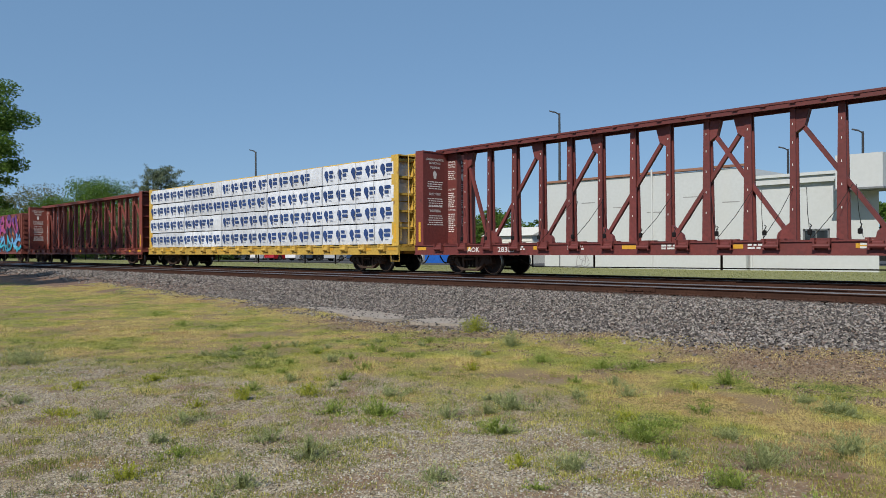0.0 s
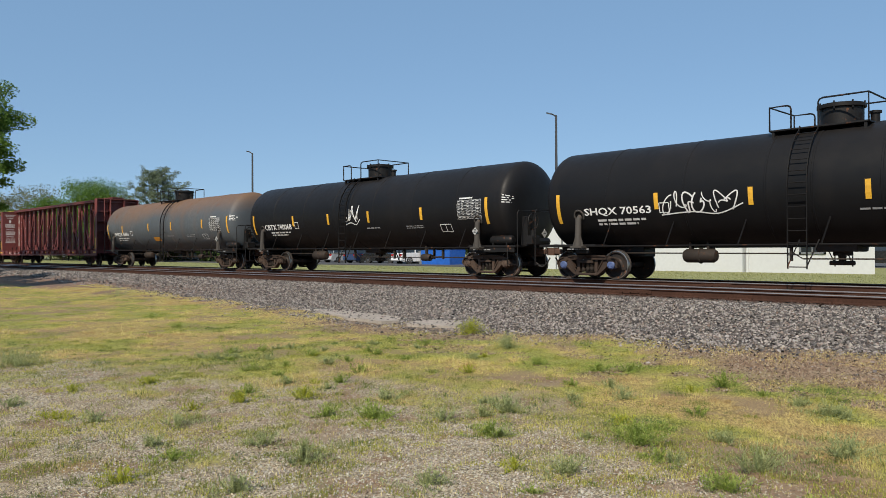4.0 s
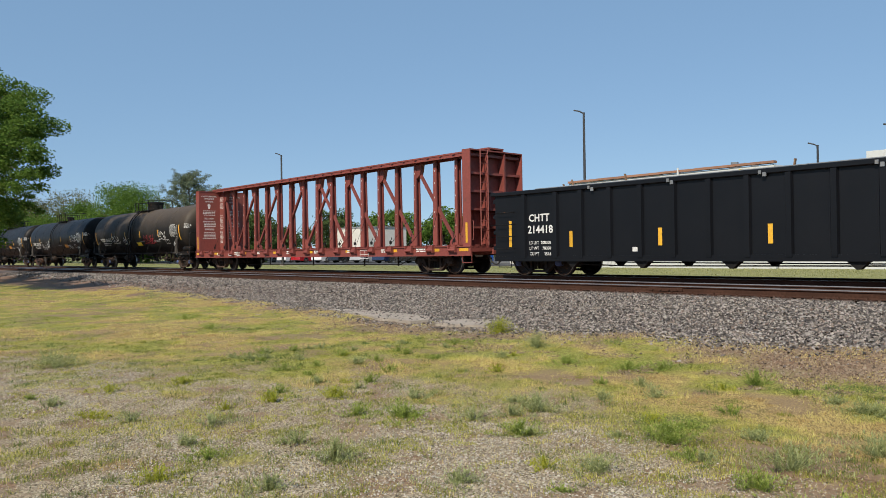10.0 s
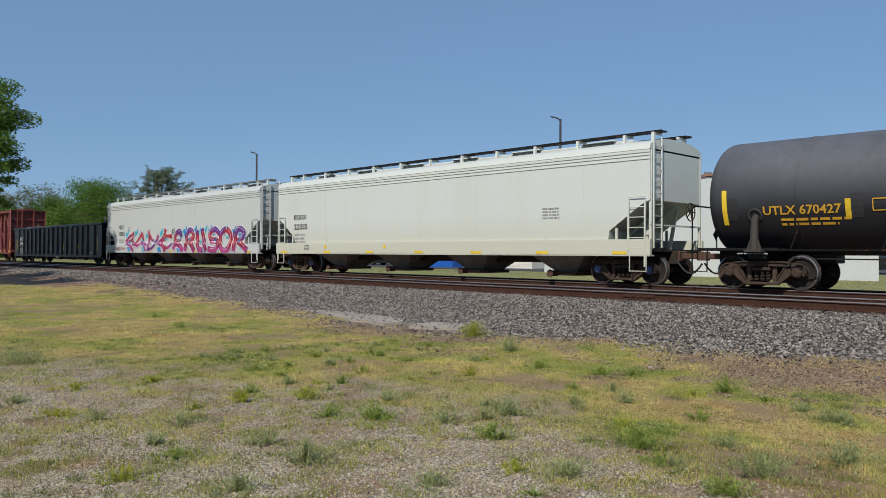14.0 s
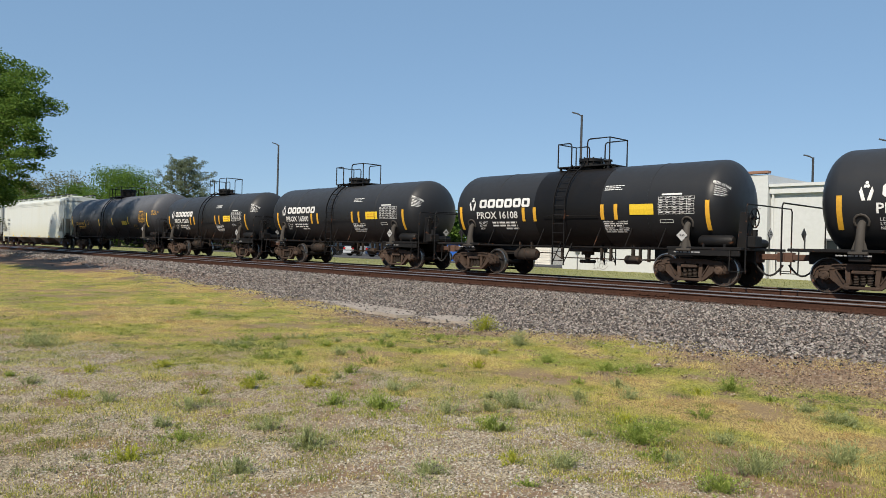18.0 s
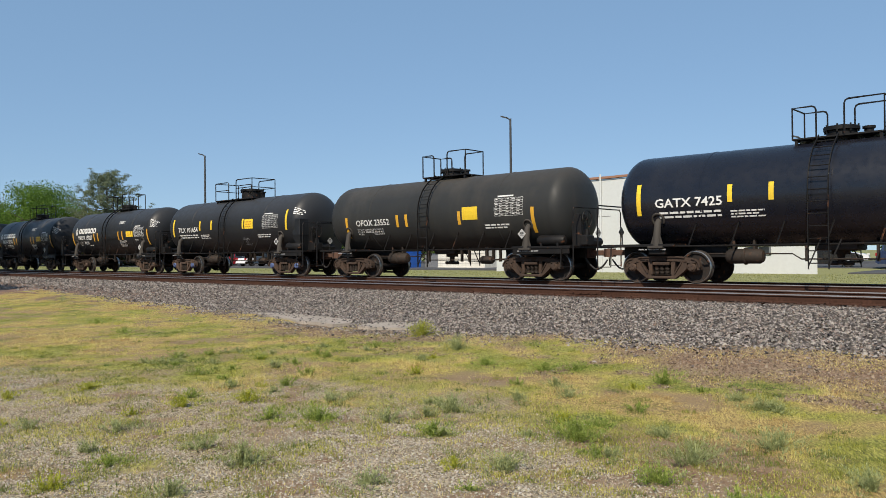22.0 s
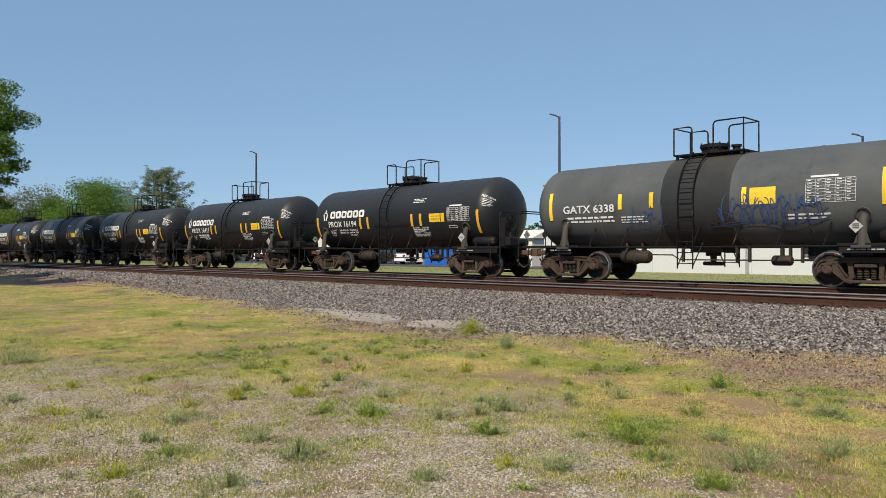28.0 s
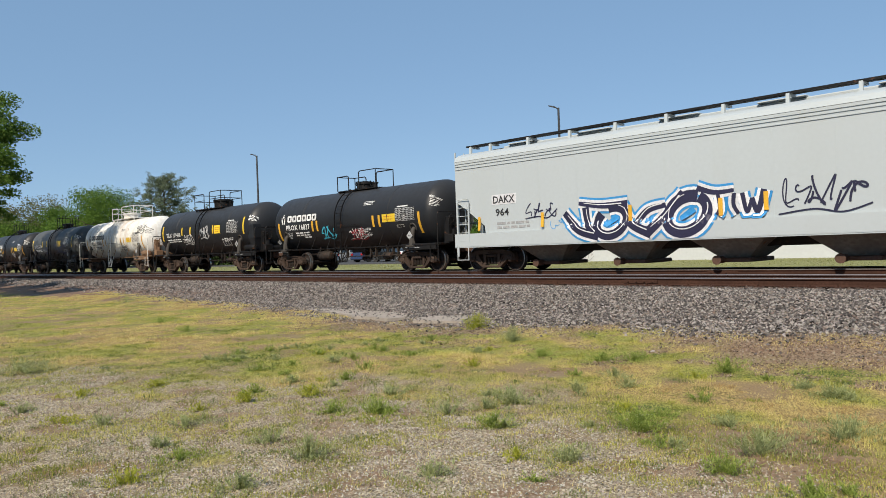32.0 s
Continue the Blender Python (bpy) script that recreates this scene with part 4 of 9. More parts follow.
    x, y = scatter(14000, -40, 5, 15.5, 18.2, lambda x, y: np.clip(18 / np.hypot(x, y), 0, 1))
    s = RNG.uniform(0.03, 0.05, len(x))
    stones("rusty_ballast", x, y, ground_z(x, y) + s * 0.2, s, island_material("rusty_ballast", [(0.055, 0.036, 0.028), (0.09, 0.058, 0.043), (0.12, 0.083, 0.064)]), "rust-stained ballast between the rails")


def weed(at, r, h, mat, n, label, seed, flower=None):
    """A bushy plant: a low dome of fine leaves on stems that lean outwards from one root."""
    rnd = random.Random(seed)
    r, h, n = r * 2.15, h * 1.15, int(n * 5.4)
    stretch, tilt = rnd.uniform(0.6, 1.0), rnd.uniform(0, 3.14)
    vs, fs, ms = [], [], []
    stems = []
    for k in range(max(18, n // 16)):
        a, q = rnd.uniform(0, 6.283), min(1.0, abs(rnd.gauss(0, 0.55)))
        x, y = q * math.cos(a), q * stretch * math.sin(a)
        x, y = r * (x * math.cos(tilt) - y * math.sin(tilt)), r * (x * math.sin(tilt) + y * math.cos(tilt))
        top = h * math.sqrt(max(0.06, 1 - q * q)) * rnd.uniform(0.55, 1.15)
        stems.append((x * 0.45, y * 0.45, x, y, top))
    for k in range(n):
        bx, by, ex, ey, top = stems[k % len(stems)]
        f = rnd.uniform(0.05, 1.0)
        px, py, pz = bx + (ex - bx) * f, by + (ey - by) * f, top * f * 0.85 - 0.01
        a, up = rnd.uniform(0, 6.283), rnd.uniform(0.1, 1.35)
        ln, w = rnd.uniform(0.022, 0.06) * (0.6 + 2.2 * h), rnd.uniform(0.0022, 0.0042)
        dx, dy, dz = math.cos(a) * math.cos(up), math.sin(a) * math.cos(up), math.sin(up)
        sx, sy = -math.sin(a) * w, math.cos(a) * w
        o = len(vs)
        vs += [(px, py, pz), (px + dx * ln * 0.5 + sx, py + dy * ln * 0.5 + sy, pz + dz * ln * 0.55), (px + dx * ln, py + dy * ln, pz + dz * ln * 0.9), (px + dx * ln * 0.5 - sx, py + dy * ln * 0.5 - sy, pz + dz * ln * 0.55)]
        fs.append((o, o + 1, o + 2, o + 3))
        ms.append(0)
        if flower and rnd.random() < 0.05:
            p = vs[-2]
            vs += [(p[0] + 0.01, p[1] - 0.01, p[2] + 0.005), (p[0] + 0.02, p[1], p[2] + 0.008), (p[0] + 0.01, p[1] + 0.01, p[2] + 0.005)]
            fs.append((o + 2, o + 4, o + 5, o + 6))
            ms.append(1)
    for bx, by, ex, ey, top in stems:
        o = len(vs)
        vs += [(bx * 0.3 - 0.003, by * 0.3, -0.012), (bx * 0.3 + 0.003, by * 0.3, -0.012), (ex, ey, top * 0.85)]
        fs.append((o, o + 1, o + 2))
        ms.append(0)
    g = Geo()
    g.v, g.f, g.m = vs, fs, ms
    z = float(ground_z(at[0], at[1]))
    ob = new("weed_clump", mesh_of("weed_clump", g, [mat, flower] if flower else [mat]))
    ob.matrix_basis = Matrix.Translation((at[0], at[1], z))
    return tagged(ob, label, "weed", "weeds on the gravel")


def build_weeds():
    known = [((-5.4, 4.35), 0.26, 0.14, "weed_green", 260), ((-4.6, 3.05), 0.15, 0.17, "weed_grey", 170), ((-3.2, 5.2), 0.27, 0.17, "weed_green", 280), ((-4.7, 5.4), 0.24, 0.16, "weed_grey", 200),
             ((-7.6, 8.8), 0.22, 0.24, "weed_grey", 220), ((-9.25, 9.7), 0.24, 0.28, "weed_yellow", 320), ((-11.3, 3.0), 0.4, 0.24, "weed_grey", 320), ((-2.2, 5.1), 0.24, 0.17, "weed_grey", 200), ((-1.9, 5.85), 0.24, 0.16, "weed_grey", 200),
             ((-3.8, 8.0), 0.2, 0.17, "weed_green", 170), ((-5.4, 7.95), 0.24, 0.11, "weed_green", 190), ((-5.1, 8.2), 0.22, 0.12, "weed_green", 150), ((-6.3, 7.9), 0.22, 0.1, "weed_green", 150), ((-2.2, 4.6), 0.16, 0.12, "weed_green", 150), ((-4.2, 4.6), 0.15, 0.13, "weed_green", 150),
             ((-2.5, 7.3), 0.22, 0.14, "weed_grey", 150), ((-3.1, 4.15), 0.16, 0.12, "weed_grey", 130), ((-8.6, 3.65), 0.16, 0.09, "weed_yellow", 120), ((-6.9, 3.85), 0.13, 0.12, "weed_yellow", 110), ((-6.7, 4.45), 0.18, 0.12, "weed_yellow", 140), ((-5.4, 2.45), 0.18, 0.07, "weed_green", 120),
             ((-5.3, 3.15), 0.16, 0.1, "weed_grey", 120), ((-6.4, 2.95), 0.18, 0.1, "weed_grey", 120), ((-7.4, 2.25), 0.16, 0.08, "weed_yellow", 100), ((-7.0, 2.45), 0.16, 0.1, "weed_grey", 100), ((-5.1, 1.95), 0.12, 0.1, "weed_yellow", 100), ((-4.3, 2.35), 0.14, 0.12, "weed_grey", 120),
             ((-5.8, 4.1), 0.22, 0.1, "weed_green", 140), ((-6.0, 5.0), 0.2, 0.1, "weed_grey", 140), ((-4.9, 4.75), 0.18, 0.12, "weed_grey", 130), ((-3.6, 3.3), 0.14, 0.1, "weed_grey", 110), ((-1.6, 4.4), 0.2, 0.12, "weed_green", 130), ((-1.1, 5.2), 0.2, 0.13, "weed_grey", 130), ((-8.9, 8.3), 0.3, 0.1, "weed_green", 150),
             ((-26, 10.0), 0.5, 0.3, "weed_grey", 220), ((-14.6, 6.8), 0.3, 0.12, "weed_green", 170), ((-17.2, 7.4), 0.3, 0.12, "weed_green", 170), ((-10.3, 5.6), 0.26, 0.1, "weed_green", 150), ((-1.0, 8.2), 0.24, 0.14, "weed_green", 150)]
    rnd = random.Random(77)
    while len(known) < 108:
        x, y = rnd.uniform(-10.5, 0.5), rnd.uniform(1.9, 8.2)
        if math.hypot(x, y) < 3.4 or rnd.random() > 0.25 + 0.9 * float(smooth(0.45, 0.6, nz(np.array([x]), np.array([y]), 0.5, 93, 2))[0]):
            continue
        q = rnd.uniform(0.6, 1.3)
        known.append(((x, y), 0.1 * q, 0.085 * q, rnd.choice(("weed_grey", "weed_green", "weed_green", "weed_grey", "weed_yellow")), int(75 * q)))
    for i, (at, r, h, m, n) in enumerate(known):
        weed(at, r, h, m, n, {"weed_green": "dark green weed clump growing in the grass", "weed_grey": "grey-green bushy weed clump", "weed_yellow": "yellow-green leafy weed clump"}[m], 40 + i, "clover" if i in (1, 2, 5) else None)


def rail_geo(x0, x1):
    g = Geo()
    prof = [(-0.075, 0), (0.075, 0), (0.075, 0.012), (0.012, 0.035), (0.010, 0.125), (0.034, 0.14), (0.036, 0.158), (0.024, 0.176), (-0.024, 0.176), (-0.037, 0.156), (-0.036, 0.138), (-0.010, 0.125), (-0.012, 0.035), (-0.075, 0.012)]
    n = len(prof)
    for i in range(n):
        a, b = prof[i], prof[(i + 1) % n]
        g.k = 1 if i in (7, 8) else 0
        g.add([(x0, *a), (x0, *b), (x1, *b), (x1, *a)], [(0, 1, 2, 3)])
    g.k = 0
    g.add([(x1, *p) for p in prof], [tuple(range(n))])
    return g


def tie_geo():
    return Geo().box(-0.115, 0.115, -1.3, 1.3, -0.17, 0.0, 0.012)


def joint_bar_geo():
    g = Geo()
    g.box(-0.45, 0.45, -0.045, -0.016, 0.04, 0.125, 0.006)
    for k in range(4):
        g.cyl((-0.33 + 0.22 * k, -0.07, 0.08), (-0.33 + 0.22 * k, -0.03, 0.08), 0.02, 6)
    return g


def railway(yc, label):
    t = thing("railway_track", (0, yc, RAIL_Z - 0.176), label, "railway track", "parallel tracks", "structure")
    for s in (-1, 1):
        part("rail", lambda: rail_geo(-600, 260), ["rail_side", "rail_top"], t, key="rail", at=(0, s * 0.755, 0))
        for x in (-31.0, -19.0, -7.4, 3.5):
            part("joint_bar", joint_bar_geo, "rail_side", t, key="joint", at=(x + 2.3 * s, s * 0.755, 0))
    for k in range(150):
        x = -72 + 0.53 * k
        part("tie", tie_geo, "tie_wood", t, key="tie", at=(x, 0, -0.012))
    plates = Geo()
    for k in range(150):
        for s in (-1, 1):
            x = -72 + 0.53 * k
            plates.box(x - 0.1, x + 0.1, s * 0.755 - 0.19, s * 0.755 + 0.19, -0.012, 0.004)
            for e in (-1, 1):
                plates.box(x - 0.05, x - 0.02, s * 0.755 + e * 0.095 - 0.012, s * 0.755 + e * 0.095 + 0.012, 0.004, 0.045)
    tagged(part("tie_plates", plates, "rail_side", t), kind="stuff")


def slab(pts, z, label):
    g = Geo().plate(pts, (z - 0.17, z), "z")
    ob = new("concrete_slab", mesh_of("concrete_slab", g, ["concrete"]))
    tagged(ob, label, "slab", "old slabs beside the ballast")

# ---- rolling stock: each car's origin is at its middle, at the height of the rail tops; the near side is -y ----
SPEED = 14.068
TRACK_FAR, TRACK_NEAR, RAIL_Z = 21.0, 16.73, 0.605
WHEEL_R = 0.45
CARS, WHEELS = [], {0: [], 1: []}


def wheelset_geo():
    g = Geo()
    g.cyl((0, -1.0, 0), (0, 1.0, 0), 0.085, 10)
    for s in (-1, 1):
        w = [(s * 0.68, 0.1), (s * 0.68, WHEEL_R + 0.028), (s * 0.705, WHEEL_R + 0.028), (s * 0.722, WHEEL_R)]
        g.k = 0
        g.turn([(s * 0.66, 0.12), (s * 0.69, 0.2), (s * 0.70, 0.36), (s * 0.678, 0.39), (s * 0.678, WHEEL_R + 0.028), (s * 0.705, WHEEL_R + 0.028), (s * 0.722, WHEEL_R)], "y", n=24, caps=False)
        g.k = 1
        g.turn([(s * 0.722, WHEEL_R), (s * 0.815, WHEEL_R - 0.004), (s * 0.822, WHEEL_R - 0.03)], "y", n=24, caps=False)
        g.k = 0
        g.turn([(s * 0.822, WHEEL_R - 0.03), (s * 0.815, 0.375), (s * 0.765, 0.355), (s * 0.755, 0.22), (s * 0.83, 0.15), (s * 0.84, 0.1)], "y", n=24, caps=False)
        g.k = 2
        g.turn([(s * 0.9, 0.02), (s * 0.9, 0.13), (s * 1.1, 0.13), (s * 1.115, 0.105), (s * 1.14, 0.095), (s * 1.145, 0.0)], "y", n=16, caps=False)
        for k in range(3):
            a = 2.1 * k
            g.cyl((0.055 * math.cos(a), s * 1.135, 0.055 * math.sin(a)), (0.055 * math.cos(a), s * 1.16, 0.055 * math.sin(a)), 0.018, 6)
    return g


def side_frame_geo():
    """A cast side frame: a bowed top member with jaws over the bearings, slanting lower arms and raised edges."""
    g = Geo()
    y0, y1 = -0.085, 0.085
    right = [(0.89 + 0.24 * math.cos(q), 0.46 + 0.24 * math.sin(q)) for q in (0.0, 0.4, 0.8, 1.2, 1.57)]
    top = right + [(0.66, 0.73), (0.5, 0.755)]
    g.plate(top + [(-x, z) for x, z in reversed(top)] + [(-1.03, 0.46), (-1.0, 0.56), (-0.89, 0.595), (-0.70, 0.575), (-0.60, 0.60), (-0.40, 0.615), (0.40, 0.615), (0.60, 0.60), (0.70, 0.575), (0.89, 0.595), (1.0, 0.56), (1.03, 0.46)], (y0, y1))
    for e in (-1, 1):
        arm = [(e * 0.77, 0.60), (e * 0.74, 0.40), (e * 0.68, 0.34), (e * 0.52, 0.21), (e * 0.40, 0.13), (e * 0.30, 0.12), (e * 0.30, 0.225), (e * 0.40, 0.27), (e * 0.52, 0.40), (e * 0.60, 0.60)]
        g.plate(arm, (y0, y1))
        for p, q in zip(arm[1:5], arm[2:6]):
            g.beam((p[0], -0.10, p[1] + 0.012), (q[0], -0.10, q[1] + 0.012), 0.05, 0.035)
        g.beam((e * 0.61, -0.10, 0.59), (e * 0.41, -0.10, 0.275), 0.05, 0.03)
        g.plate([(e * 0.41, 0.62), (e * 0.29, 0.62), (e * 0.27, 0.24), (e * 0.37, 0.24)], (y0 * 0.8, y1 * 0.8))
        g.plate([(e * 1.13, 0.47), (e * 1.12, 0.38), (e * 1.04, 0.37), (e * 1.02, 0.47)], (y0, y1))
        g.box(e * 0.89 - 0.125, e * 0.89 + 0.125, -0.12, 0.1, 0.55, 0.605, 0.012)
        for p, q in zip(right, right[1:]):
            g.beam((e * p[0], -0.105, p[1] - 0.015), (e * q[0], -0.105, q[1] - 0.015), 0.05, 0.035)
    g.beam((-0.7, -0.105, 0.715), (-0.5, -0.105, 0.735), 0.05, 0.035)
    g.beam((-0.5, -0.105, 0.735), (0.5, -0.105, 0.735), 0.05, 0.035)
    g.beam((0.5, -0.105, 0.735), (0.7, -0.105, 0.715), 0.05, 0.035)
    g.box(-0.4, 0.4, -0.13, 0.12, 0.12, 0.2, 0.02)
    g.box(-0.25, 0.25, -0.14, 0.1, 0.50, 0.59, 0.02)
    for k in (-0.14, 0.0, 0.14):
        g.cyl((k, -0.115, 0.66), (k, -0.07, 0.66), 0.03, 8)
    return g


def springs_geo():
    g = Geo()
    for k in (-1, 0, 1):
        prof = []
        for i in range(15):
            z = 0.225 + 0.275 * i / 14
            prof.append((z, 0.072 if i % 2 else 0.05))
        g.turn(prof, "z", (k * 0.155, -0.02, 0), n=10)
    return g


def truck(car, x, iron="truck_iron", bearing="truck_iron"):
    def bolster():
        g = Geo()
        g.box(-0.2, 0.2, -1.0, 1.0, 0.42, 0.64, 0.03)
        g.cyl((0, 0, 0.6), (0, 0, 0.78), 0.3, 16)
        for s in (-1, 1):
            g.beam((s * 0.36, -0.95, 0.38), (s * 0.36, 0.95, 0.38), 0.09, 0.12)
            for e in (-1, 1):
                g.plate([(s * 0.40, 0.3), (s * 0.46, 0.3), (s * 0.46, 0.62), (s * 0.40, 0.6)], (e * 0.68, e * 0.76))
        return g
    t = part("truck", bolster, "dark_iron", car, key="bolster", at=(x, 0, 0))
    for s in (-1, 1):
        part("side_frame", side_frame_geo, iron, t, key="side_frame", at=(0, s * 1.0, 0))
        part("spring_nest", springs_geo, "dark_iron", t, key="springs", at=pose(0, s * 1.0, 0, 0, 0, 0 if s < 0 else 180), smooth=True)
    for i, s in enumerate((-1, 1)):
        w = part("wheelset", wheelset_geo, ["wheel_steel", "tread", bearing], t, key="wheelset", at=(s * 0.89, 0, WHEEL_R), smooth=True)
        WHEELS[i].append(w)
    return t


def coupler(car, s, half):
    def make():
        g = Geo()
        g.box(-0.75, -0.16, -0.08, 0.08, 0.78, 0.95, 0.02)
        g.plate([(-0.2, -0.1), (-0.02, -0.16), (0.06, -0.1), (0.02, 0.02), (0.08, 0.12), (-0.02, 0.16), (-0.2, 0.12)], (0.74, 1.0), "z")
        g.box(-0.9, -0.7, -0.26, 0.26, 0.7, 1.02, 0.03)
        return g
    c = part("coupler", make, "rusty_truck", car, key="coupler", at=pose(s * half, 0, 0, 0, 0, 0 if s > 0 else 180))

    def hose():
        g = Geo()
        pts = [(-0.75 + 0.12 * k, -0.3 - 0.012 * k, 0.72 - 0.42 * math.sin(math.pi * k / 7.4) * (0.8 + 0.02 * k)) for k in range(8)]
        return g.tube(pts, 0.028, 6)
    part("air_hose", hose, "rubber", c, key="air_hose")
    return c


def brake_wheel_geo():
    g = Geo()
    n = 16
    g.tube([(0, 0.27 * math.cos(2 * math.pi * k / n), 0.27 * math.sin(2 * math.pi * k / n)) for k in range(n + 1)], 0.018, 6)
    for k in range(5):
        a = 2 * math.pi * k / 5
        g.beam((0, 0, 0), (0, 0.26 * math.cos(a), 0.26 * math.sin(a)), 0.03, 0.02, (1, 0, 0))
    g.cyl((-0.04, 0, 0), (0.05, 0, 0), 0.05, 8)
    return g


def brand_blocks(skin, car, x, z, w, h, ink):
    """A maker's wordmark and badge as plain closed blocks."""
    n, t = 6, h * 0.27
    bw = w * 0.8 / n

    def block():
        r, b, u = bw * 0.13, bw * 0.88, bw * 0.27
        outer = [(r, 0), (b - r, 0), (b, r), (b, h - r), (b - r, h), (r, h), (0, h - r), (0, r)]
        inner = [(u, t), (b - u, t), (b - u, t + 0.01), (b - u, h - t), (b - u, h - t), (u, h - t), (u, h - t), (u, t + 0.01)]
        g = Geo()
        return g.add([skin.put(a, z + c, 0.012) for a, c in outer + inner], [(i, (i + 1) % 8, (i + 1) % 8 + 8, i + 8) for i in range(8)])
    for k in range(n):
        part("logo_block", block, ink, car, key=("logo", skin.r, ink), at=(x + w * 0.2 + k * bw, 0, 0))

    def badge():
        g = Geo()
        for dx, dz in ((-0.09, 0.62), (0.09, 0.62), (0, 0.9)):
            skin.shape(g, [((dx + 0.12 * math.cos(a * 0.785)) * h * 1.1, z + h * 0.25 + (dz + 0.14 * math.sin(a * 0.785)) * h) for a in range(8)], 0.012)
        for s in (-1, 1):
            skin.shape(g, [(s * 0.06 * h, z - 0.25 * h), (s * 0.32 * h, z - 0.25 * h), (s * 0.52 * h, z + 0.45 * h), (s * 0.38 * h, z + 0.85 * h), (s * 0.22 * h, z + 0.35 * h)], 0.012)
        return g
    part("logo_badge", badge, ink, car, key=("badge", skin.r, ink), at=(x + w * 0.085, 0, 0))


def tank_car(center, name, label, s):
    """s: half (to the coupler face), shell (half), head, R, axis, tc, mat, and the writing in s['write'](skin, car)."""
    car = thing(name, (center, TRACK_FAR, RAIL_Z), label, "tank car", "cars of the freight train")
    CARS.append((car, center))
    R, za, sh, hd, tc, half = s["R"], s["axis"], s["shell"], s["head"], s["tc"], s["half"]
    steel, kind = s.get("steel", "black_steel"), s["kind"]
    top = za + R

    def shell():
        g = Geo()
        full = s.get("knuckle", 0.85)
        left = [(-sh + hd - hd * math.sin(math.pi / 2 * k / 12), R * math.cos(math.pi / 2 * k / 12) ** full if k < 12 else 0.02) for k in range(12, -1, -1)]
        mid = []
        for x in s.get("seams", (-1.1, 1.1)):
            mid += [(x - 0.03, R), (x - 0.02, R + 0.012), (x + 0.02, R + 0.012), (x + 0.03, R)]
        right = [(-a, r) for a, r in reversed(left)]
        g.turn(left + mid + right, "x", (0, 0, za), n=48)
        return g
    part("tank", shell, s["mat"], car, key=("tank", kind), smooth=True)

    def sill():
        g = Geo()
        g.box(tc - 1.6, half - 0.72, -0.34, 0.34, 0.7, 1.06, 0.02)
        g.box(tc - 0.25, tc + 0.25, -1.35, 1.35, 0.80, 1.02, 0.02)
        return g
    for e in (-1, 1):
        part("stub_sill", sill, steel, car, key=("sill", kind), at=pose(0, 0, 0, 0, 0, 0 if e > 0 else 180))
        truck(car, e * tc, s.get("iron", "truck_iron"), s.get("bearing", "truck_iron"))
        coupler(car, e, half)

        def saddle():
            g = Geo()
            zt = za - 0.58
            yt = -math.sqrt(R * R - 0.58 * 0.58)
            g.tube([(0, -R * 0.9 - 0.14, 1.02), (0, -R * 0.92 - 0.1, 1.3), (0, yt - 0.06, zt - 0.08), (0, yt + 0.04, zt + 0.02)], 0.115, 12, 0.085)
            g.box(-0.22, 0.22, -R * 0.9 - 0.28, -R * 0.9 + 0.1, 0.98, 1.05, 0.01)
            for e2 in (-1, 1):
                g.plate([(e2 * 0.2, 1.04), (e2 * 0.09, 1.04), (e2 * 0.09, 1.38)], (-R * 0.9 - 0.15, -R * 0.9 - 0.12))
            g.tube([(0.17 * math.cos(q), -math.sqrt(R * R - (0.55 - 0.17 * math.sin(q)) ** 2) - 0.015, za - 0.55 + 0.17 * math.sin(q)) for q in (-0.6, 0, 0.5, 1.05, 1.57, 2.1, 2.64, 3.14, 3.74)], 0.03, 6)
            return g
        for d in (-1, 1):
            part("saddle", saddle, s.get("foot", "dusty_steel"), car, key=("saddle", kind), smooth=True, at=pose(e * tc, 0, 0, 0, 0, 0 if d < 0 else 180))

        def deck():
            g = Geo()
            g.box(tc - 0.55, half - 0.6, -1.42, 1.42, 1.02, 1.10, 0.01)
            g.box(tc - 0.5, half - 0.65, -1.40, -1.34, 0.86, 1.02)
            return g
        part("brake_stencil", lambda: Skin(y=-1.40).rows(Geo(), -0.42, 0.42, 0.965, 1, 0.1, 0.034, random.Random(8), 0.004, 0.05), "grey_paint", car, key="hf_shoes", at=(e * (tc + 0.1), 0, 0))
        part("end_platform", deck, steel, car, key=("deck", kind), at=pose(0, 0, 0, 0, 0, 0 if e > 0 else 180))

        def end_rail():
            g = Geo()
            x = half - 0.46
            g.tube([(x, -1.45, 0.4), (x, -1.45, 2.18), (x, -1.38, 2.27), (x, 1.38, 2.27), (x, 1.45, 2.18), (x, 1.45, 0.4)], 0.022, 6)
            return g

        def end_sign():
            g = Geo()
            x = half - 0.44
            g.plate([(-0.17, 1.5), (0, 1.33), (0.17, 1.5), (0, 1.67)], (x - 0.012, x), "x")
            g.beam((x - 0.03, 0, 1.05), (x - 0.03, 0, 1.5), 0.03, 0.03, (1, 0, 0))
            return g
        sign = part("end_placard", end_sign, "black_paint", car, key=("endsign", kind), at=pose(0, 0, 0, 0, 0, 0 if e > 0 else 180))
        part("placard_face", lambda: Geo().plate([(-0.15, 1.5), (0, 1.35), (0.15, 1.5), (0, 1.65)], (half - 0.438, half - 0.434), "x"), "placard_white", sign, key=("endface", kind))
        part("number", lambda: Geo().box(half - 0.433, half - 0.43, -0.07, 0.07, 1.485, 1.515).box(half - 0.433, half - 0.43, -0.05, 0.05, 1.55, 1.57), "black_paint", sign, key=("endnum", kind))

        def step():
            g = Geo()
            x = half - 0.46
            g.tube([(x, -1.45, 0.95), (x, -1.47, 0.45), (x - 0.44, -1.47, 0.45), (x - 0.44, -1.44, 1.02)], 0.02, 6)
            return g
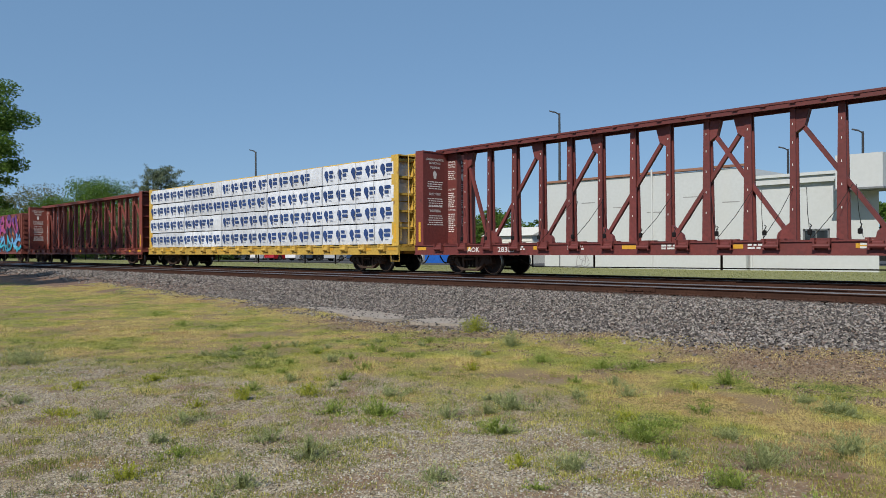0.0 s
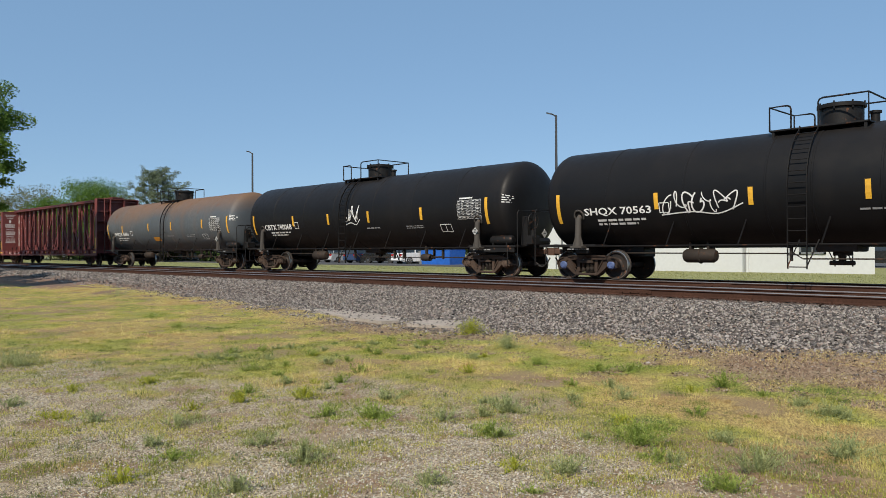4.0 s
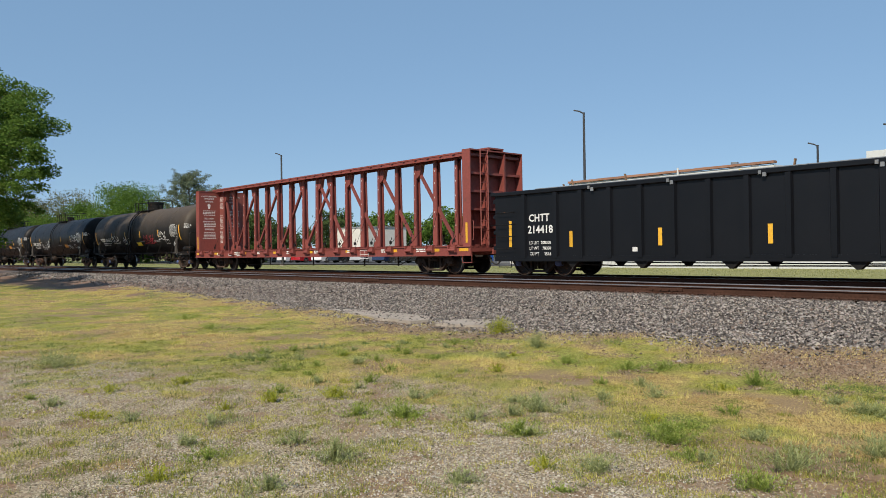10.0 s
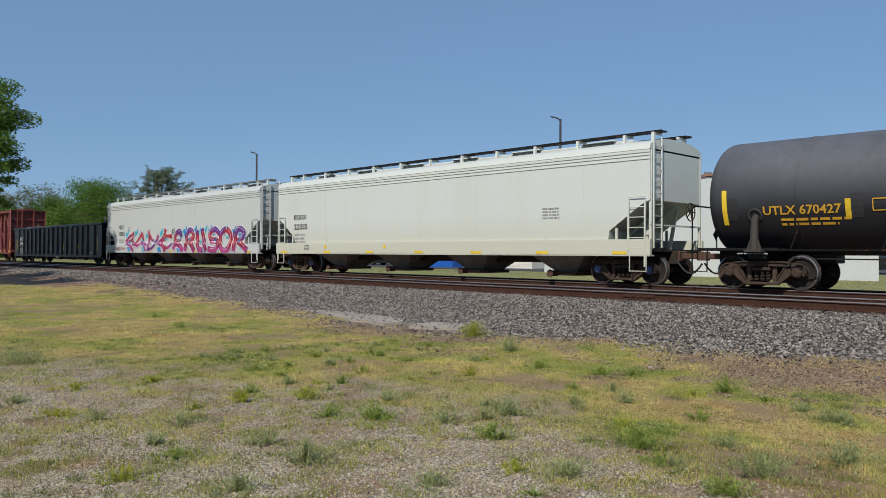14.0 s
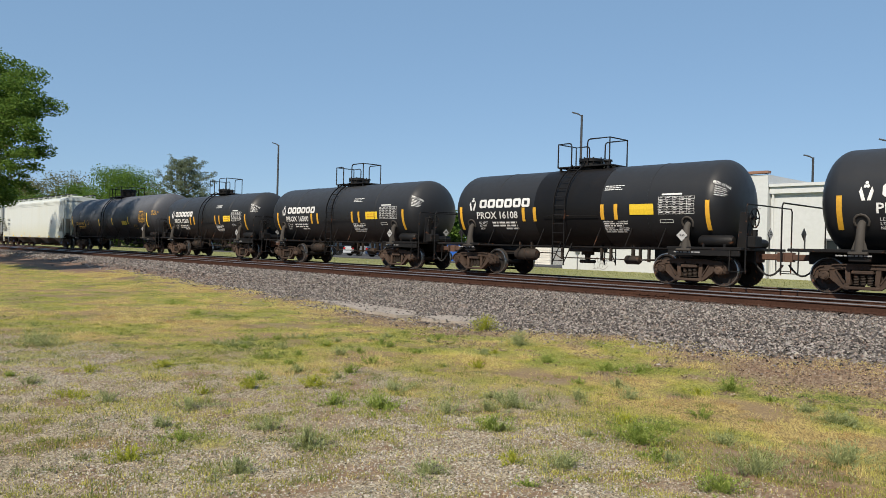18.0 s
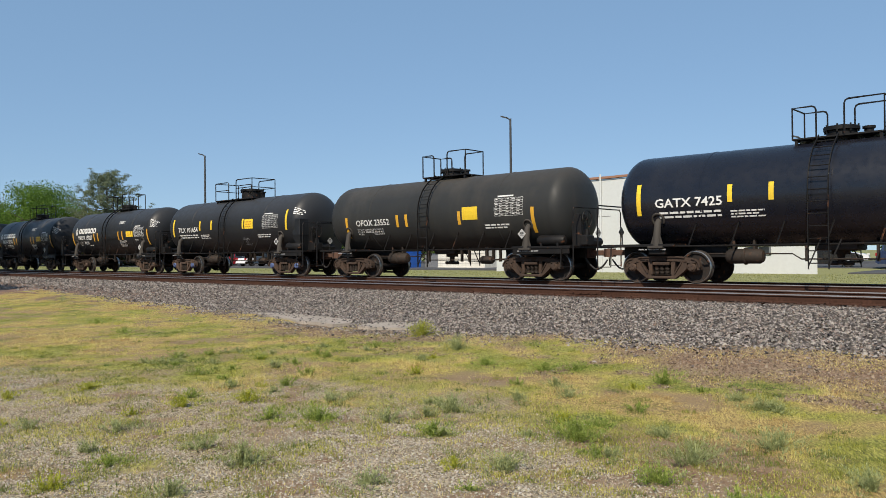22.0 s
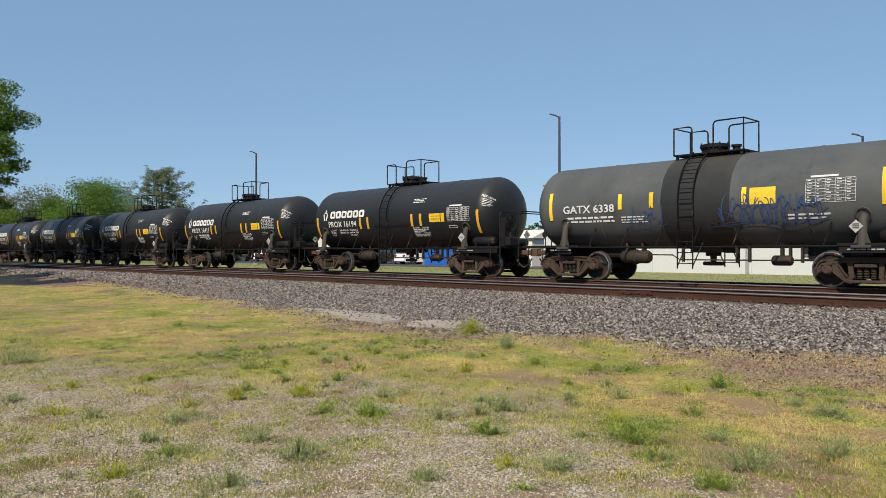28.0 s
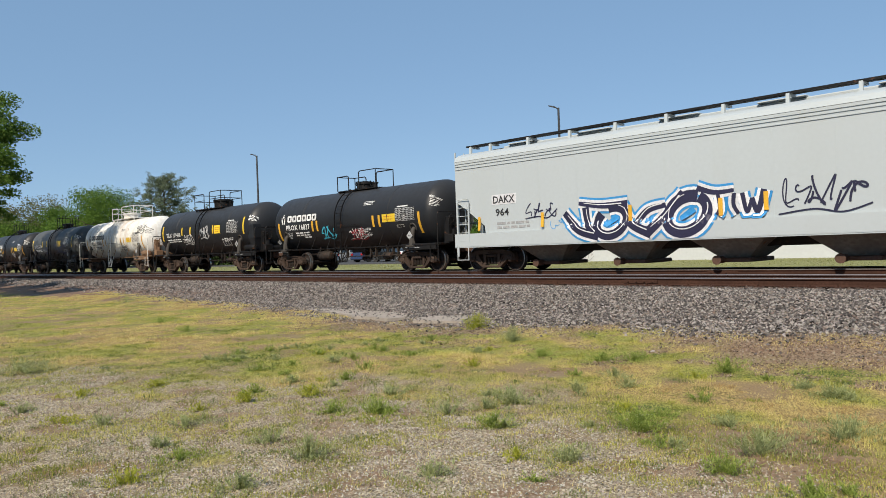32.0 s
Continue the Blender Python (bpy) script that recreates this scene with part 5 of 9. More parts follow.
        for d in (-1, 1):
            part("step", step, s.get("rail", steel), car, key=("step", kind), at=Matrix.Diagonal((e, d, 1, 1)))
        part("end_handrail", end_rail, s.get("rail", steel), car, key=("endrail", kind), at=pose(0, 0, 0, 0, 0, 0 if e > 0 else 180))

    def side_pipe():
        g = Geo()
        g.tube([(-tc + 0.3, -R * 0.98, 1.03), (tc - 0.3, -R * 0.98, 1.03)], 0.024, 6)
        for k in range(7):
            x = -tc + 0.9 + (2 * tc - 1.8) * k / 6
            g.beam((x, -R * 0.98, 1.02), (x + 0.16, -R * 0.86, za - R * 0.52), 0.05, 0.02)
        return g
    for d in (-1, 1):
        part("side_handrail", side_pipe, steel, car, key=("pipe", kind), at=pose(0, 0, 0, 0, 0, 0 if d < 0 else 180))

    def under():
        g = Geo()
        g.tube([(-tc + 0.7, -0.55, 0.82), (-1.0, -0.55, 0.8), (-0.8, -0.5, 0.66), (tc - 1.2, -0.5, 0.66), (tc - 0.6, -0.4, 0.8)], 0.02, 6)
        for x in (-tc * 0.45, -tc * 0.15, tc * 0.22, tc * 0.3, tc * 0.55, tc * 0.62):
            g.box(x - 0.03, x + 0.03, -0.6, -0.5, 0.6, za - R + 0.1)
        g.box(-0.5, 0.5, -0.45, 0.45, za - R - 0.12, za - R + 0.15, 0.03)
        return g
    part("brake_pipe", under, "dark_iron", car, key=("under", kind))

    def outlet():
        g = Geo()
        g.cyl((0, 0, za - R + 0.05), (0, 0, za - R - 0.22), 0.22, 14)
        g.cyl((0, 0, za - R - 0.22), (0, 0, 0.5), 0.1, 10, 0.08)
        g.cyl((-0.3, 0, 0.55), (0.3, 0, 0.55), 0.06, 8)
        return g
    part("brake_cylinder", lambda: Geo().turn([(-0.5, 0.02), (-0.48, 0.15), (-0.4, 0.2), (-0.02, 0.2), (0.0, 0.23), (0.04, 0.23), (0.06, 0.2), (0.4, 0.2), (0.48, 0.15), (0.5, 0.02)], "x", n=16).box(-0.3, -0.24, -0.1, 0.1, 0.15, 0.5).box(0.24, 0.3, -0.1, 0.1, 0.15, 0.5), "dark_iron", car, key="big_cylinder", at=(-tc * 0.5, -0.62, 0.74), smooth=True)
    part("brake_cylinder", lambda: Geo().turn([(-0.27, 0.02), (-0.25, 0.11), (-0.2, 0.14), (0.2, 0.14), (0.25, 0.11), (0.27, 0.02)], "x", n=14).cyl((0.2, 0, 0), (0.95, 0, 0.04), 0.025, 6).box(-0.04, 0.04, -0.05, 0.05, 0.1, 0.45), "dark_iron", car, key="small_cylinder", at=(tc * 0.52, -0.75, 0.66), smooth=True)
    part("bottom_outlet", outlet, "dark_iron", car, key=("outlet", kind), smooth=True)

    def brake():
        g = Geo()
        x = max(sh + 0.12, half - 0.85)
        g.plate([(x - 0.12, 1.08), (x + 0.2, 1.08), (x + 0.16, 2.06), (x - 0.04, 2.1)], (-0.9, -0.62))
        g.cyl((x, -0.75, 1.92), (half - 0.5, -0.75, 1.92), 0.05, 8)
        g.box(x + 0.16, x + 0.42, -0.98, -0.52, 1.1, 1.42, 0.03)
        g.cyl((x + 0.1, -0.5, 1.22), (x + 0.1, 0.3, 1.22), 0.14, 10)
        g.cyl((x + 0.3, -0.75, 1.42), (x + 0.3, -0.75, 1.6), 0.09, 8)
        g.beam((x + 0.25, -0.55, 1.1), (x + 0.05, -0.55, 1.75), 0.06, 0.06)
        return g
    part("brake_stand", brake, steel, car, key=("brake", kind))
    part("brake_wheel", brake_wheel_geo, steel, car, key="brake_wheel", at=(max(sh + 0.42, half - 0.55), -0.75, 1.92))

    def tank_air():
        g = Geo()
        g.turn([(-0.52, 0.02), (-0.5, 0.12), (-0.42, 0.17), (0.42, 0.17), (0.5, 0.12), (0.52, 0.02)], "x", (tc + 0.85, -1.15, 1.27), n=16)
        g.box(tc + 0.5, tc + 0.56, -1.3, -0.9, 1.03, 1.2)
        g.box(tc + 1.12, tc + 1.18, -1.3, -0.9, 1.03, 1.2)
        return g
    if s.get("air", True):
        part("air_reservoir", tank_air, steel, car, key=("air", kind), smooth=True)

    # top platform with its guard rails, manway and ladders
    x0, x1, py, zp = s["plat"]
    z0, z1 = s["rails"]
    rm = s.get("rail", steel)

    def grate():
        g = Geo()
        g.box(x0, x1, -py, py, zp - 0.05, zp, 0.01)
        return g

    def leg():
        return Geo().beam((0, 0, zp - 0.03), (0, 0, za + math.sqrt(R * R - py * py) - 0.1), 0.07, 0.07, (1, 0, 0))
    pf = part("top_platform", grate, rm, car, key=("grate", kind))
    for x in (x0 + 0.1, x1 - 0.1):
        for y in (-py + 0.06, py - 0.06):
            part("platform_leg", leg, rm, pf, key=("pleg", kind), at=(x, y, 0))

    def loop(a, b, y, h):
        g = Geo()
        d = 0.1 if b > a else -0.1
        g.tube([(b, y, zp - 0.03), (b, y, zp + h - 0.1), (b - d * 0.3, y, zp + h - 0.03), (b - d, y, zp + h), (a, y, zp + h), (a, y, zp - 0.03)], 0.024, 6)
        if s.get("double"):
            g.tube([(a, y, zp + h * 0.55), (b, y, zp + h * 0.55)], 0.018, 6)
        return g
    xa, xb = s["gap"]
    for y in (-py, py):
        part("guard_rail", lambda: loop(x0 + 0.02, xa, y, z0), rm, pf, key=("loop", kind, y, 0))
        part("guard_rail", lambda: loop(x1 - 0.02, xb, y, z1), rm, pf, key=("loop", kind, y, 1))

    def end_guard(h):
        g = Geo()
        g.tube([(0, -py, zp + h), (0, py, zp + h)], 0.022, 6)
        if s.get("double"):
            g.tube([(0, -py, zp + h * 0.55), (0, py, zp + h * 0.55)], 0.018, 6)
        return g
    for x, h in ((x0 + 0.02, z0), (x1 - 0.02, z1)):
        part("end_guard", lambda: end_guard(h), rm, pf, key=("endguard", kind, h), at=(x, 0, 0))

    def manway():
        g = Geo()
        mx, mr, mh = s.get("man", (0.1, 0.40, 0.42))
        g.turn([(top - 0.15, mr), (top + mh - 0.18, mr), (top + mh - 0.16, mr + 0.06), (top + mh - 0.07, mr + 0.06), (top + mh - 0.05, mr), (top + mh - 0.02, mr * 0.5), (top + mh, 0.02)], "z", (mx, 0, 0), n=24)
        return g

    def valve():
        g = Geo()
        mx = s.get("man", (0.1, 0.4, 0.42))[0] + s.get("man", (0.1, 0.4, 0.42))[1] + 0.24
        g.cyl((mx, 0.1, top - 0.1), (mx, 0.1, top + 0.24), 0.11, 10)
        g.cyl((mx, 0.1, top + 0.24), (mx, 0.1, top + 0.3), 0.15, 10)
        return g
    part("relief_valve", valve, rm, car, key=("valve", kind), smooth=True)
    mw = part("manway", manway, rm, car, key=("manway", kind), smooth=True)
    mx, mr, mh = s.get("man", (0.1, 0.40, 0.42))
    for k in range(8):
        part("bolt", lambda: Geo().cyl((0, 0, -0.1), (0, 0, 0.1), 0.025, 6), rm, mw, key="manway_bolt", at=(mx + (mr + 0.03) * math.cos(k * 0.785), (mr + 0.03) * math.sin(k * 0.785), top + mh - 0.12))

    def ladder():
        g = Geo()
        lx, w = s.get("lad", -0.45), 0.23
        arc = [(-py, zp + 0.02)]
        for k in range(9):
            t = 1.02 - (1.02 + 0.55) * k / 8
            arc.append((-(R + 0.13) * math.cos(t), za + (R + 0.13) * math.sin(t)))
        arc += [(-(R + 0.13), 1.2), (-(R + 0.13), 0.45)]
        arc = [arc[0]] + [p for p in arc[1:] if p[0] > -(R + 0.2)]
        low = [p for p in arc if p[1] > za - 0.25]
        low += [(-(R + 0.13), za - 0.25), (-(R + 0.13), 0.42)]
        for d in (-w, w):
            for p, q in zip(low, low[1:]):
                g.beam((lx + d, p[0], p[1]), (lx + d, q[0], q[1]), 0.05, 0.02, (1, 0, 0))
            g.beam((lx + d, -(R + 0.12), 0.5), (lx + d + 0.25, -(R + 0.02), 1.15), 0.03, 0.03)
        run, prev = 0.0, low[0]
        for q in low[1:]:
            step = math.hypot(q[0] - prev[0], q[1] - prev[1])
            t = 0.3 - run % 0.3
            while t < step:
                y, z = prev[0] + (q[0] - prev[0]) * t / step, prev[1] + (q[1] - prev[1]) * t / step
                g.cyl((lx - w, y, z), (lx + w, y, z), 0.014, 6)
                t += 0.3
            run, prev = run + step, q
        return g
    for d in (-1, 1):
        part("ladder", ladder, s.get("rail", steel), car, key=("ladder", kind), at=pose(0, 0, 0, 0, 0, 0) if d < 0 else pose(2 * s.get("lad", -0.45), 0, 0, 0, 0, 180))

    if s.get("jacket"):
        a, b = s["jacket"]
        part("centre_jacket", lambda: Geo().turn([(a, R - 0.02), (a, R + 0.008), (b, R + 0.008), (b, R - 0.02)], "x", (0, 0, za), n=48, caps=False), s.get("wrap", "tank_black"), car, "darker band of fresh paint", key=("jacket", kind), smooth=True)
    # paint on the near side
    skin = Skin(radius=R + (0.01 if s.get("jacket") else 0.002), axis=za)
    skin.end, skin.head, skin.full = sh - hd, hd, s.get("knuckle", 0.85)
    for x, h, z in s["stripes"]:
        part("reflective_stripe", lambda: skin.bar(Geo(), -0.065, 0.065, z - h / 2, z + h / 2), s.get("stripe", "stripe"), car, key=("stripe", kind, h, z), at=(x, 0, 0))
    s["write"](skin, car)
    return car


BIG = dict(kind="big", half=9.38, shell=8.62, head=0.46, knuckle=0.55, R=1.57, axis=2.53, tc=7.15, lad=-0.5, man=(0.0, 0.52, 0.6), plat=(-1.52, 0.9, 0.85, 4.06), gap=(-0.95, -0.28), rails=(0.6, 0.68),
           stripes=((-7.9, 0.95, 2.2), (-4.45, 0.47, 2.31), (-1.72, 0.47, 2.31), (1.06, 0.47, 2.32), (4.25, 0.47, 2.33), (7.6, 0.95, 2.3)), seams=(-6.1, -3.6, -1.35, -0.2, 1.35, 3.7, 6.1))
SMALL = dict(kind="small", half=6.64, shell=5.83, head=0.66, R=1.34, axis=2.33, tc=4.36, lad=-0.12, man=(0.05, 0.36, 0.4), plat=(-1.0, 1.14, 0.5, 3.76), gap=(-0.41, 0.24), rails=(0.78, 0.86),
             stripes=((-4.85, 0.88, 1.98), (-1.78, 0.48, 2.1), (-1.28, 0.48, 2.1), (1.48, 0.48, 2.13), (1.98, 0.48, 2.13), (5.0, 0.88, 1.97)), seams=(-3.1, 3.1))


def data_table(skin, car, x0, x1, z0, z1, key, ink="white_paint", dark=False):
    def make():
        g = Geo()
        rnd = random.Random(5)
        if dark:
            g.k = 1
            skin.bar(g, x0, x1, z0, z1, 0.006)
            g.k = 0
        skin.grid(g, x0, x1, z0, z1, 5, 7, 0.012, 0.009)
        for i in range(7):
            z = z1 - (z1 - z0) * (i + 0.25) / 7
            for k in range(5):
                a = x0 + (x1 - x0) * (k + 0.15) / 5
                skin.bar(g, a, a + (x1 - x0) / 5 * rnd.uniform(0.2, 0.5), z - (z1 - z0) / 7 * 0.25, z, 0.012)
        skin.bar(g, x0 + 0.1, x0 + 0.75, z1 + 0.05, z1 + 0.1, 0.012)
        return g
    part("data_table", make, [ink, "black_paint"] if dark else ink, car, key=("table", key))


def small_print(skin, car, x0, x1, z, n, pitch, h, key, ink="white_paint", seed=1):
    part("small_print", lambda: skin.rows(Geo(), x0, x1, z, n, pitch, h, random.Random(seed)), ink, car, key=("print", key, x0, z))


def placard(skin, car, x, z, r=0.16, number=""):
    y = -(skin.r * 0.97) - 0.13

    def make():
        g = Geo()
        g.plate([(-r, 0), (0, -r), (r, 0), (0, r)], (y, y + 0.015))
        return g

    def digits():
        g = Geo()
        flat = Skin(y=y)
        if number:
            flat.text(g, number, -r * 0.5, -r * 0.18, r * 0.36, r, 0.003)
        else:
            for k in range(3):
                g.box(-r * 0.45, r * 0.45, y - 0.004, y - 0.001, -0.05 + 0.045 * k, -0.025 + 0.045 * k)
        return g
    p = part("hazard_placard", make, "placard_white", car, key=("placard", r, y), at=(x, 0, z))
    part("number", digits, "black_paint", p, key=("pnum", r, y, number))


LOADS = {"16850": (("LD LMT", "211600 LB  96000 KG"), ("LT WT", " 51400 LB  23300 KG"), ("NEW", "03-2007")),
         "17369": (("LD LMT", "202400 LB  91800 KG"), ("LT WT", " 60600 LB  27500 KG"), ("NEW", "01-2015")),
         "16194": (("LD LMT", "203900 LB  92500 KG"), ("LT WT", " 59100 LB  26800 KG"), ("P-75", "10-2002")),
         "15027": (("LD LMT", "203700 LB"), ("LT WT", " 59300 LB"), ("NEW", ""))}


def write_procor(number, ink="white_paint", panel="yellow", mark=0.0, notice=0.0, table=0.0, coat=0.0, sign=0.0):
    """mark, notice, table, coat, sign: how far each group of writing is set along the tank from its usual place."""
    def w(skin, car):
        brand_blocks(skin, car, -4.5 + mark, 2.36, 3.05, 0.31, ink)
        part("lettering", skin.text(Geo(), "PROX " + number, -4.02 + mark, 1.97, 0.26, 1.98), ink, car)
        for k, (a, b) in enumerate(LOADS.get(number, (("LD LMT", ""), ("LT WT", ""), ("NEW", "")))):
            part("weight_line", lambda: skin.text(Geo(), a, -3.95 + mark, 1.79 - 0.115 * k, 0.078, 0.07 * len(a)), ink, car, key=("wl", a, k, skin.r, ink, mark))
            if b:
                part("weight_line", skin.text(Geo(), b, (-3.3 if k < 2 else -2.6) + mark, 1.79 - 0.115 * k, 0.078, 0.068 * len(b)), ink, car)
            else:
                small_print(skin, car, (-3.3 if k < 2 else -2.7) + mark, -2.1 + mark, 1.86 - 0.115 * k, 1, 0.1, 0.065, "pa%d" % k, ink)
        part("notice_panel", lambda: skin.bar(Geo(), 2.48 + notice, 3.3 + notice, 2.03, 2.35, 0.008), panel, car, key=("panel", skin.r, notice))
        small_print(skin, car, 2.6 + notice, 3.2 + notice, 2.27, 2, 0.11, 0.04, "pb", "orange_paint")
        data_table(skin, car, 3.46 + table, 4.6 + table, 2.04, 2.54, "small%.2f" % table + ink, ink)
        small_print(skin, car, 1.5, 2.22, 2.98, 3, 0.065, 0.028, "pc", ink)
        for k, wd in enumerate(("INTERIOR", "", "", "EXTERIOR", "", "")):
            z = 1.80 - 0.072 * k
            if wd:
                part("coating_line", lambda: skin.text(Geo(), wd, 1.5 + coat, z, 0.05, 0.36), ink, car, key=("ct", wd, skin.r, ink, coat))
                part("coating_line", lambda: skin.text(Geo(), "COATING", 2.03 + coat, z, 0.05, 0.36), ink, car, key=("ct2", z, skin.r, ink, coat))
            else:
                small_print(skin, car, 1.5 + coat, 2.4 + coat, z + 0.05, 1, 0.07, 0.042, "pd%d" % k, ink, k)
        part("stencil_box", lambda: skin.grid(Geo(), 3.5 + table, 3.92 + table, 1.78, 1.87, 1, 1, 0.012, 0.014), ink, car, key=("pbox", skin.r, ink, table))
        part("side_rod", lambda: Geo().cyl((-0.85, -skin.r - 0.04, 2.03), (1.35, -skin.r - 0.04, 2.03), 0.012, 6), ink if ink == "black_paint" else "black_steel", car, key=("rod", skin.r))
        part("end_lettering", skin.text(Geo(), "PROX " + number, skin.end + 0.18, 2.92, 0.11, 0.34), ink, car)
        part("end_print", lambda: skin.rows(Geo(), skin.end + 0.24, skin.end + 0.5, 2.87, 5, 0.068, 0.026, random.Random(4)), ink, car, key=("endlet", skin.r, ink, skin.end))
        placard(skin, car, 4.3 + sign, 1.42, 0.17, "1830")
    return w


def write_big(mark, number, extra=None, panel=None, ink="white_paint"):
    def w(skin, car):
        part("lettering", skin.text(Geo(), mark + " " + number, -6.93, 1.93, 0.27 if mark != "UTLX" else 0.24, 2.3 if mark != "UTLX" else 1.88), ink, car)
        small_print(skin, car, -6.5, -4.8, 1.83, 2, 0.13, 0.07, "ba", ink)
        part("plate_box", lambda: skin.grid(Geo(), -4.36, -4.06, 1.97, 2.25, 1, 1, 0.012, 0.025), ink, car, key=("platebox", ink))
        data_table(skin, car, 6.2, 7.35, 2.05, 2.72, "big" + ink, ink, True)
        part("stencil_box", lambda: skin.grid(Geo(), 5.2, 5.75, 1.58, 1.88, 2, 1, 0.012, 0.022), ink, car, key=("stbox", ink))
        small_print(skin, car, 3.3, 4.3, 1.88, 2, 0.08, 0.035, "bb", "grey_paint")
        small_print(skin, car, 0.85, 1.72, 1.87, 1, 0.1, 0.05, "bc", "grey_paint")
        part("end_lettering", lambda: skin.rows(Geo(), skin.end + 0.13, skin.end + 0.38, 2.85, 4, 0.085, 0.034, random.Random(4)), ink, car, key=("endlet", skin.r, ink, skin.end))
        placard(skin, car, 7.15, 1.6, 0.14)
        if panel:
            part("notice_panel", skin.bar(Geo(), panel[0], panel[0] + 0.9, panel[1], panel[1] + 0.28, 0.008), panel[2], car)
        if extra:
            extra(skin, car)
    return w


def centerbeam(center, label, paint, mark=None, numbers=(), loaded=False, iron="truck_iron", pitch=1.28, ends=11.36, high=4.65):
    car = thing("centerbeam_flatcar", (center, TRACK_FAR, RAIL_Z), label, "freight car", "cars of the freight train")
    CARS.append((car, center))
    half, tc, bx = 12.28, 9.3, 11.75
    posts = [(i - 6.5) * pitch for i in range(-2, 16)]

    def sills():
        g = Geo()
        g.box(-bx - 0.1, bx + 0.1, -0.35, 0.35, 0.74, 1.0, 0.02)
        for k in range(37):
            x = -bx + 2 * bx * k / 36
            g.box(x - 0.05, x + 0.05, -1.42, 1.42, 0.86, 1.0)
        return g
    part("underframe", sills, paint, car, key=("cb_under", paint))

    def side_sill():
        prof = [(-1.36, 1.08), (-1.54, 1.08), (-1.54, 1.04), (-1.5, 1.04), (-1.5, 0.74), (-1.54, 0.74), (-1.54, 0.70), (-1.42, 0.70), (-1.42, 1.04), (-1.36, 1.04)]
        return Geo().rings([[(x, *p) for p in prof] for x in (-bx - 0.05, bx + 0.05)])

    def brake_rod():
        g = Geo()
        g.tube([(-7.2, -0.9, 0.62), (-6.5, -0.9, 0.30), (7.0, -0.9, 0.36), (7.6, -0.9, 0.6)], 0.018, 6)
        for x in (-6.5, -4.0, 0.2, 4.4, 6.8):
            g.beam((x, -0.9, 0.28), (x, -0.9, 0.88), 0.06, 0.03)
        return g
    part("brake_rod", brake_rod, "dark_iron", car, key="cb_rod")
    for s in (-1, 1):
        part("side_sill", side_sill, paint, car, key=("cb_sill", paint), at=pose(0, 0, 0, 0, 0, 0 if s < 0 else 180))

    def winch():
        g = Geo()
        g.box(-0.13, 0.13, -1.62, -1.5, 0.86, 1.04, 0.02)
        g.cyl((-0.2, -1.6, 0.93), (0.2, -1.6, 0.93), 0.055, 8)
        g.box(-0.2, -0.16, -1.64, -1.44, 0.84, 1.13)
        g.box(0.16, 0.2, -1.64, -1.44, 0.84, 1.13)
        g.box(-0.3, 0.3, -1.5, -1.3, 1.085, 1.13)
        return g
    for x in posts:
        part("tie_down_winch", winch, paint, car, key=("winch", paint), at=(x, 0, 0))

    def deck():
        g = Geo()
        for s in (-1, 1):
            g.box(-bx, bx, s * 0.9 - 0.5, s * 0.9 + 0.5, 1.0, 1.05)
            for x in posts:
                g.box(x - 0.1, x + 0.1, s * 0.85 - 0.5, s * 0.85 + 0.5, 1.05, 1.11)
        return g
    part("deck", deck, paint, car, key=("cb_deck", paint))

    def chord():
        g = Geo()
        g.box(-bx, bx, -0.42, 0.42, 4.76, 4.82)
        g.box(-bx, bx, -0.40, -0.34, 4.64, 4.76)
        g.box(-bx, bx, 0.34, 0.40, 4.64, 4.76)
        for k in range(30):
            x = -bx + 2 * bx * (k + 0.5) / 30
            g.box(x - 0.07, x + 0.07, -0.46, 0.46, 4.74, 4.765)
        return g
    part("top_chord", chord, paint, car, key=("cb_chord", paint))

    def post(wide):
        def make():
            g = Geo()
            b, t = (0.135, 0.085) if wide else (0.09, 0.068)
            for s in (-1, 1):
                g.hexa([(-b, s * 0.12 - 0.03, 1.02), (b, s * 0.12 - 0.03, 1.02), (b, s * 0.12 + 0.03, 1.02), (-b, s * 0.12 + 0.03, 1.02),
                        (-t, s * 0.09 - 0.03, 4.66), (t, s * 0.09 - 0.03, 4.66), (t, s * 0.09 + 0.03, 4.66), (-t, s * 0.09 + 0.03, 4.66)])
            g.hexa([(-0.02, -0.1, 1.02), (0.02, -0.1, 1.02), (0.02, 0.1, 1.02), (-0.02, 0.1, 1.02), (-0.02, -0.1, 4.6), (0.02, -0.1, 4.6), (0.02, 0.1, 4.6), (-0.02, 0.1, 4.6)])
            for z in (1.9, 2.5, 3.1, 3.7, 4.2):
                yy = 0.152 - 0.03 * (z - 1.02) / 3.58
                g.k = 1
                g.box(-0.01, 0.01, -yy - 0.012, -yy - 0.003, z, z + 0.06)
                g.k = 0
            return g
        return make
    for i, x in enumerate(posts):
        wide = (i % 2 == 0) if x < 0 else (i % 2 == 1)
        part("post", post(wide), [paint, "white_paint"], car, key=("cb_post", paint, wide), at=(x, 0, 0))

    def brace(dx):
        def make():
            g = Geo()
            g.beam((0, 0, 4.5), (dx, 0, 1.12), 0.11, 0.11, (1, 0, 0.3))
            g.plate([(dx * 0.99, 1.03), (dx * 0.99 - (0.4 if dx > 0 else -0.4), 1.03), (dx * 0.99 - (0.34 if dx > 0 else -0.34), 1.3), (dx * 0.99, 1.6)], (-0.09, 0.09))
            g.plate([(0, 4.6), (0.42 * (1 if dx > 0 else -1), 4.6), (0.30 * (1 if dx > 0 else -1), 4.15), (0, 3.95)], (-0.10, 0.10))
            return g
        return make
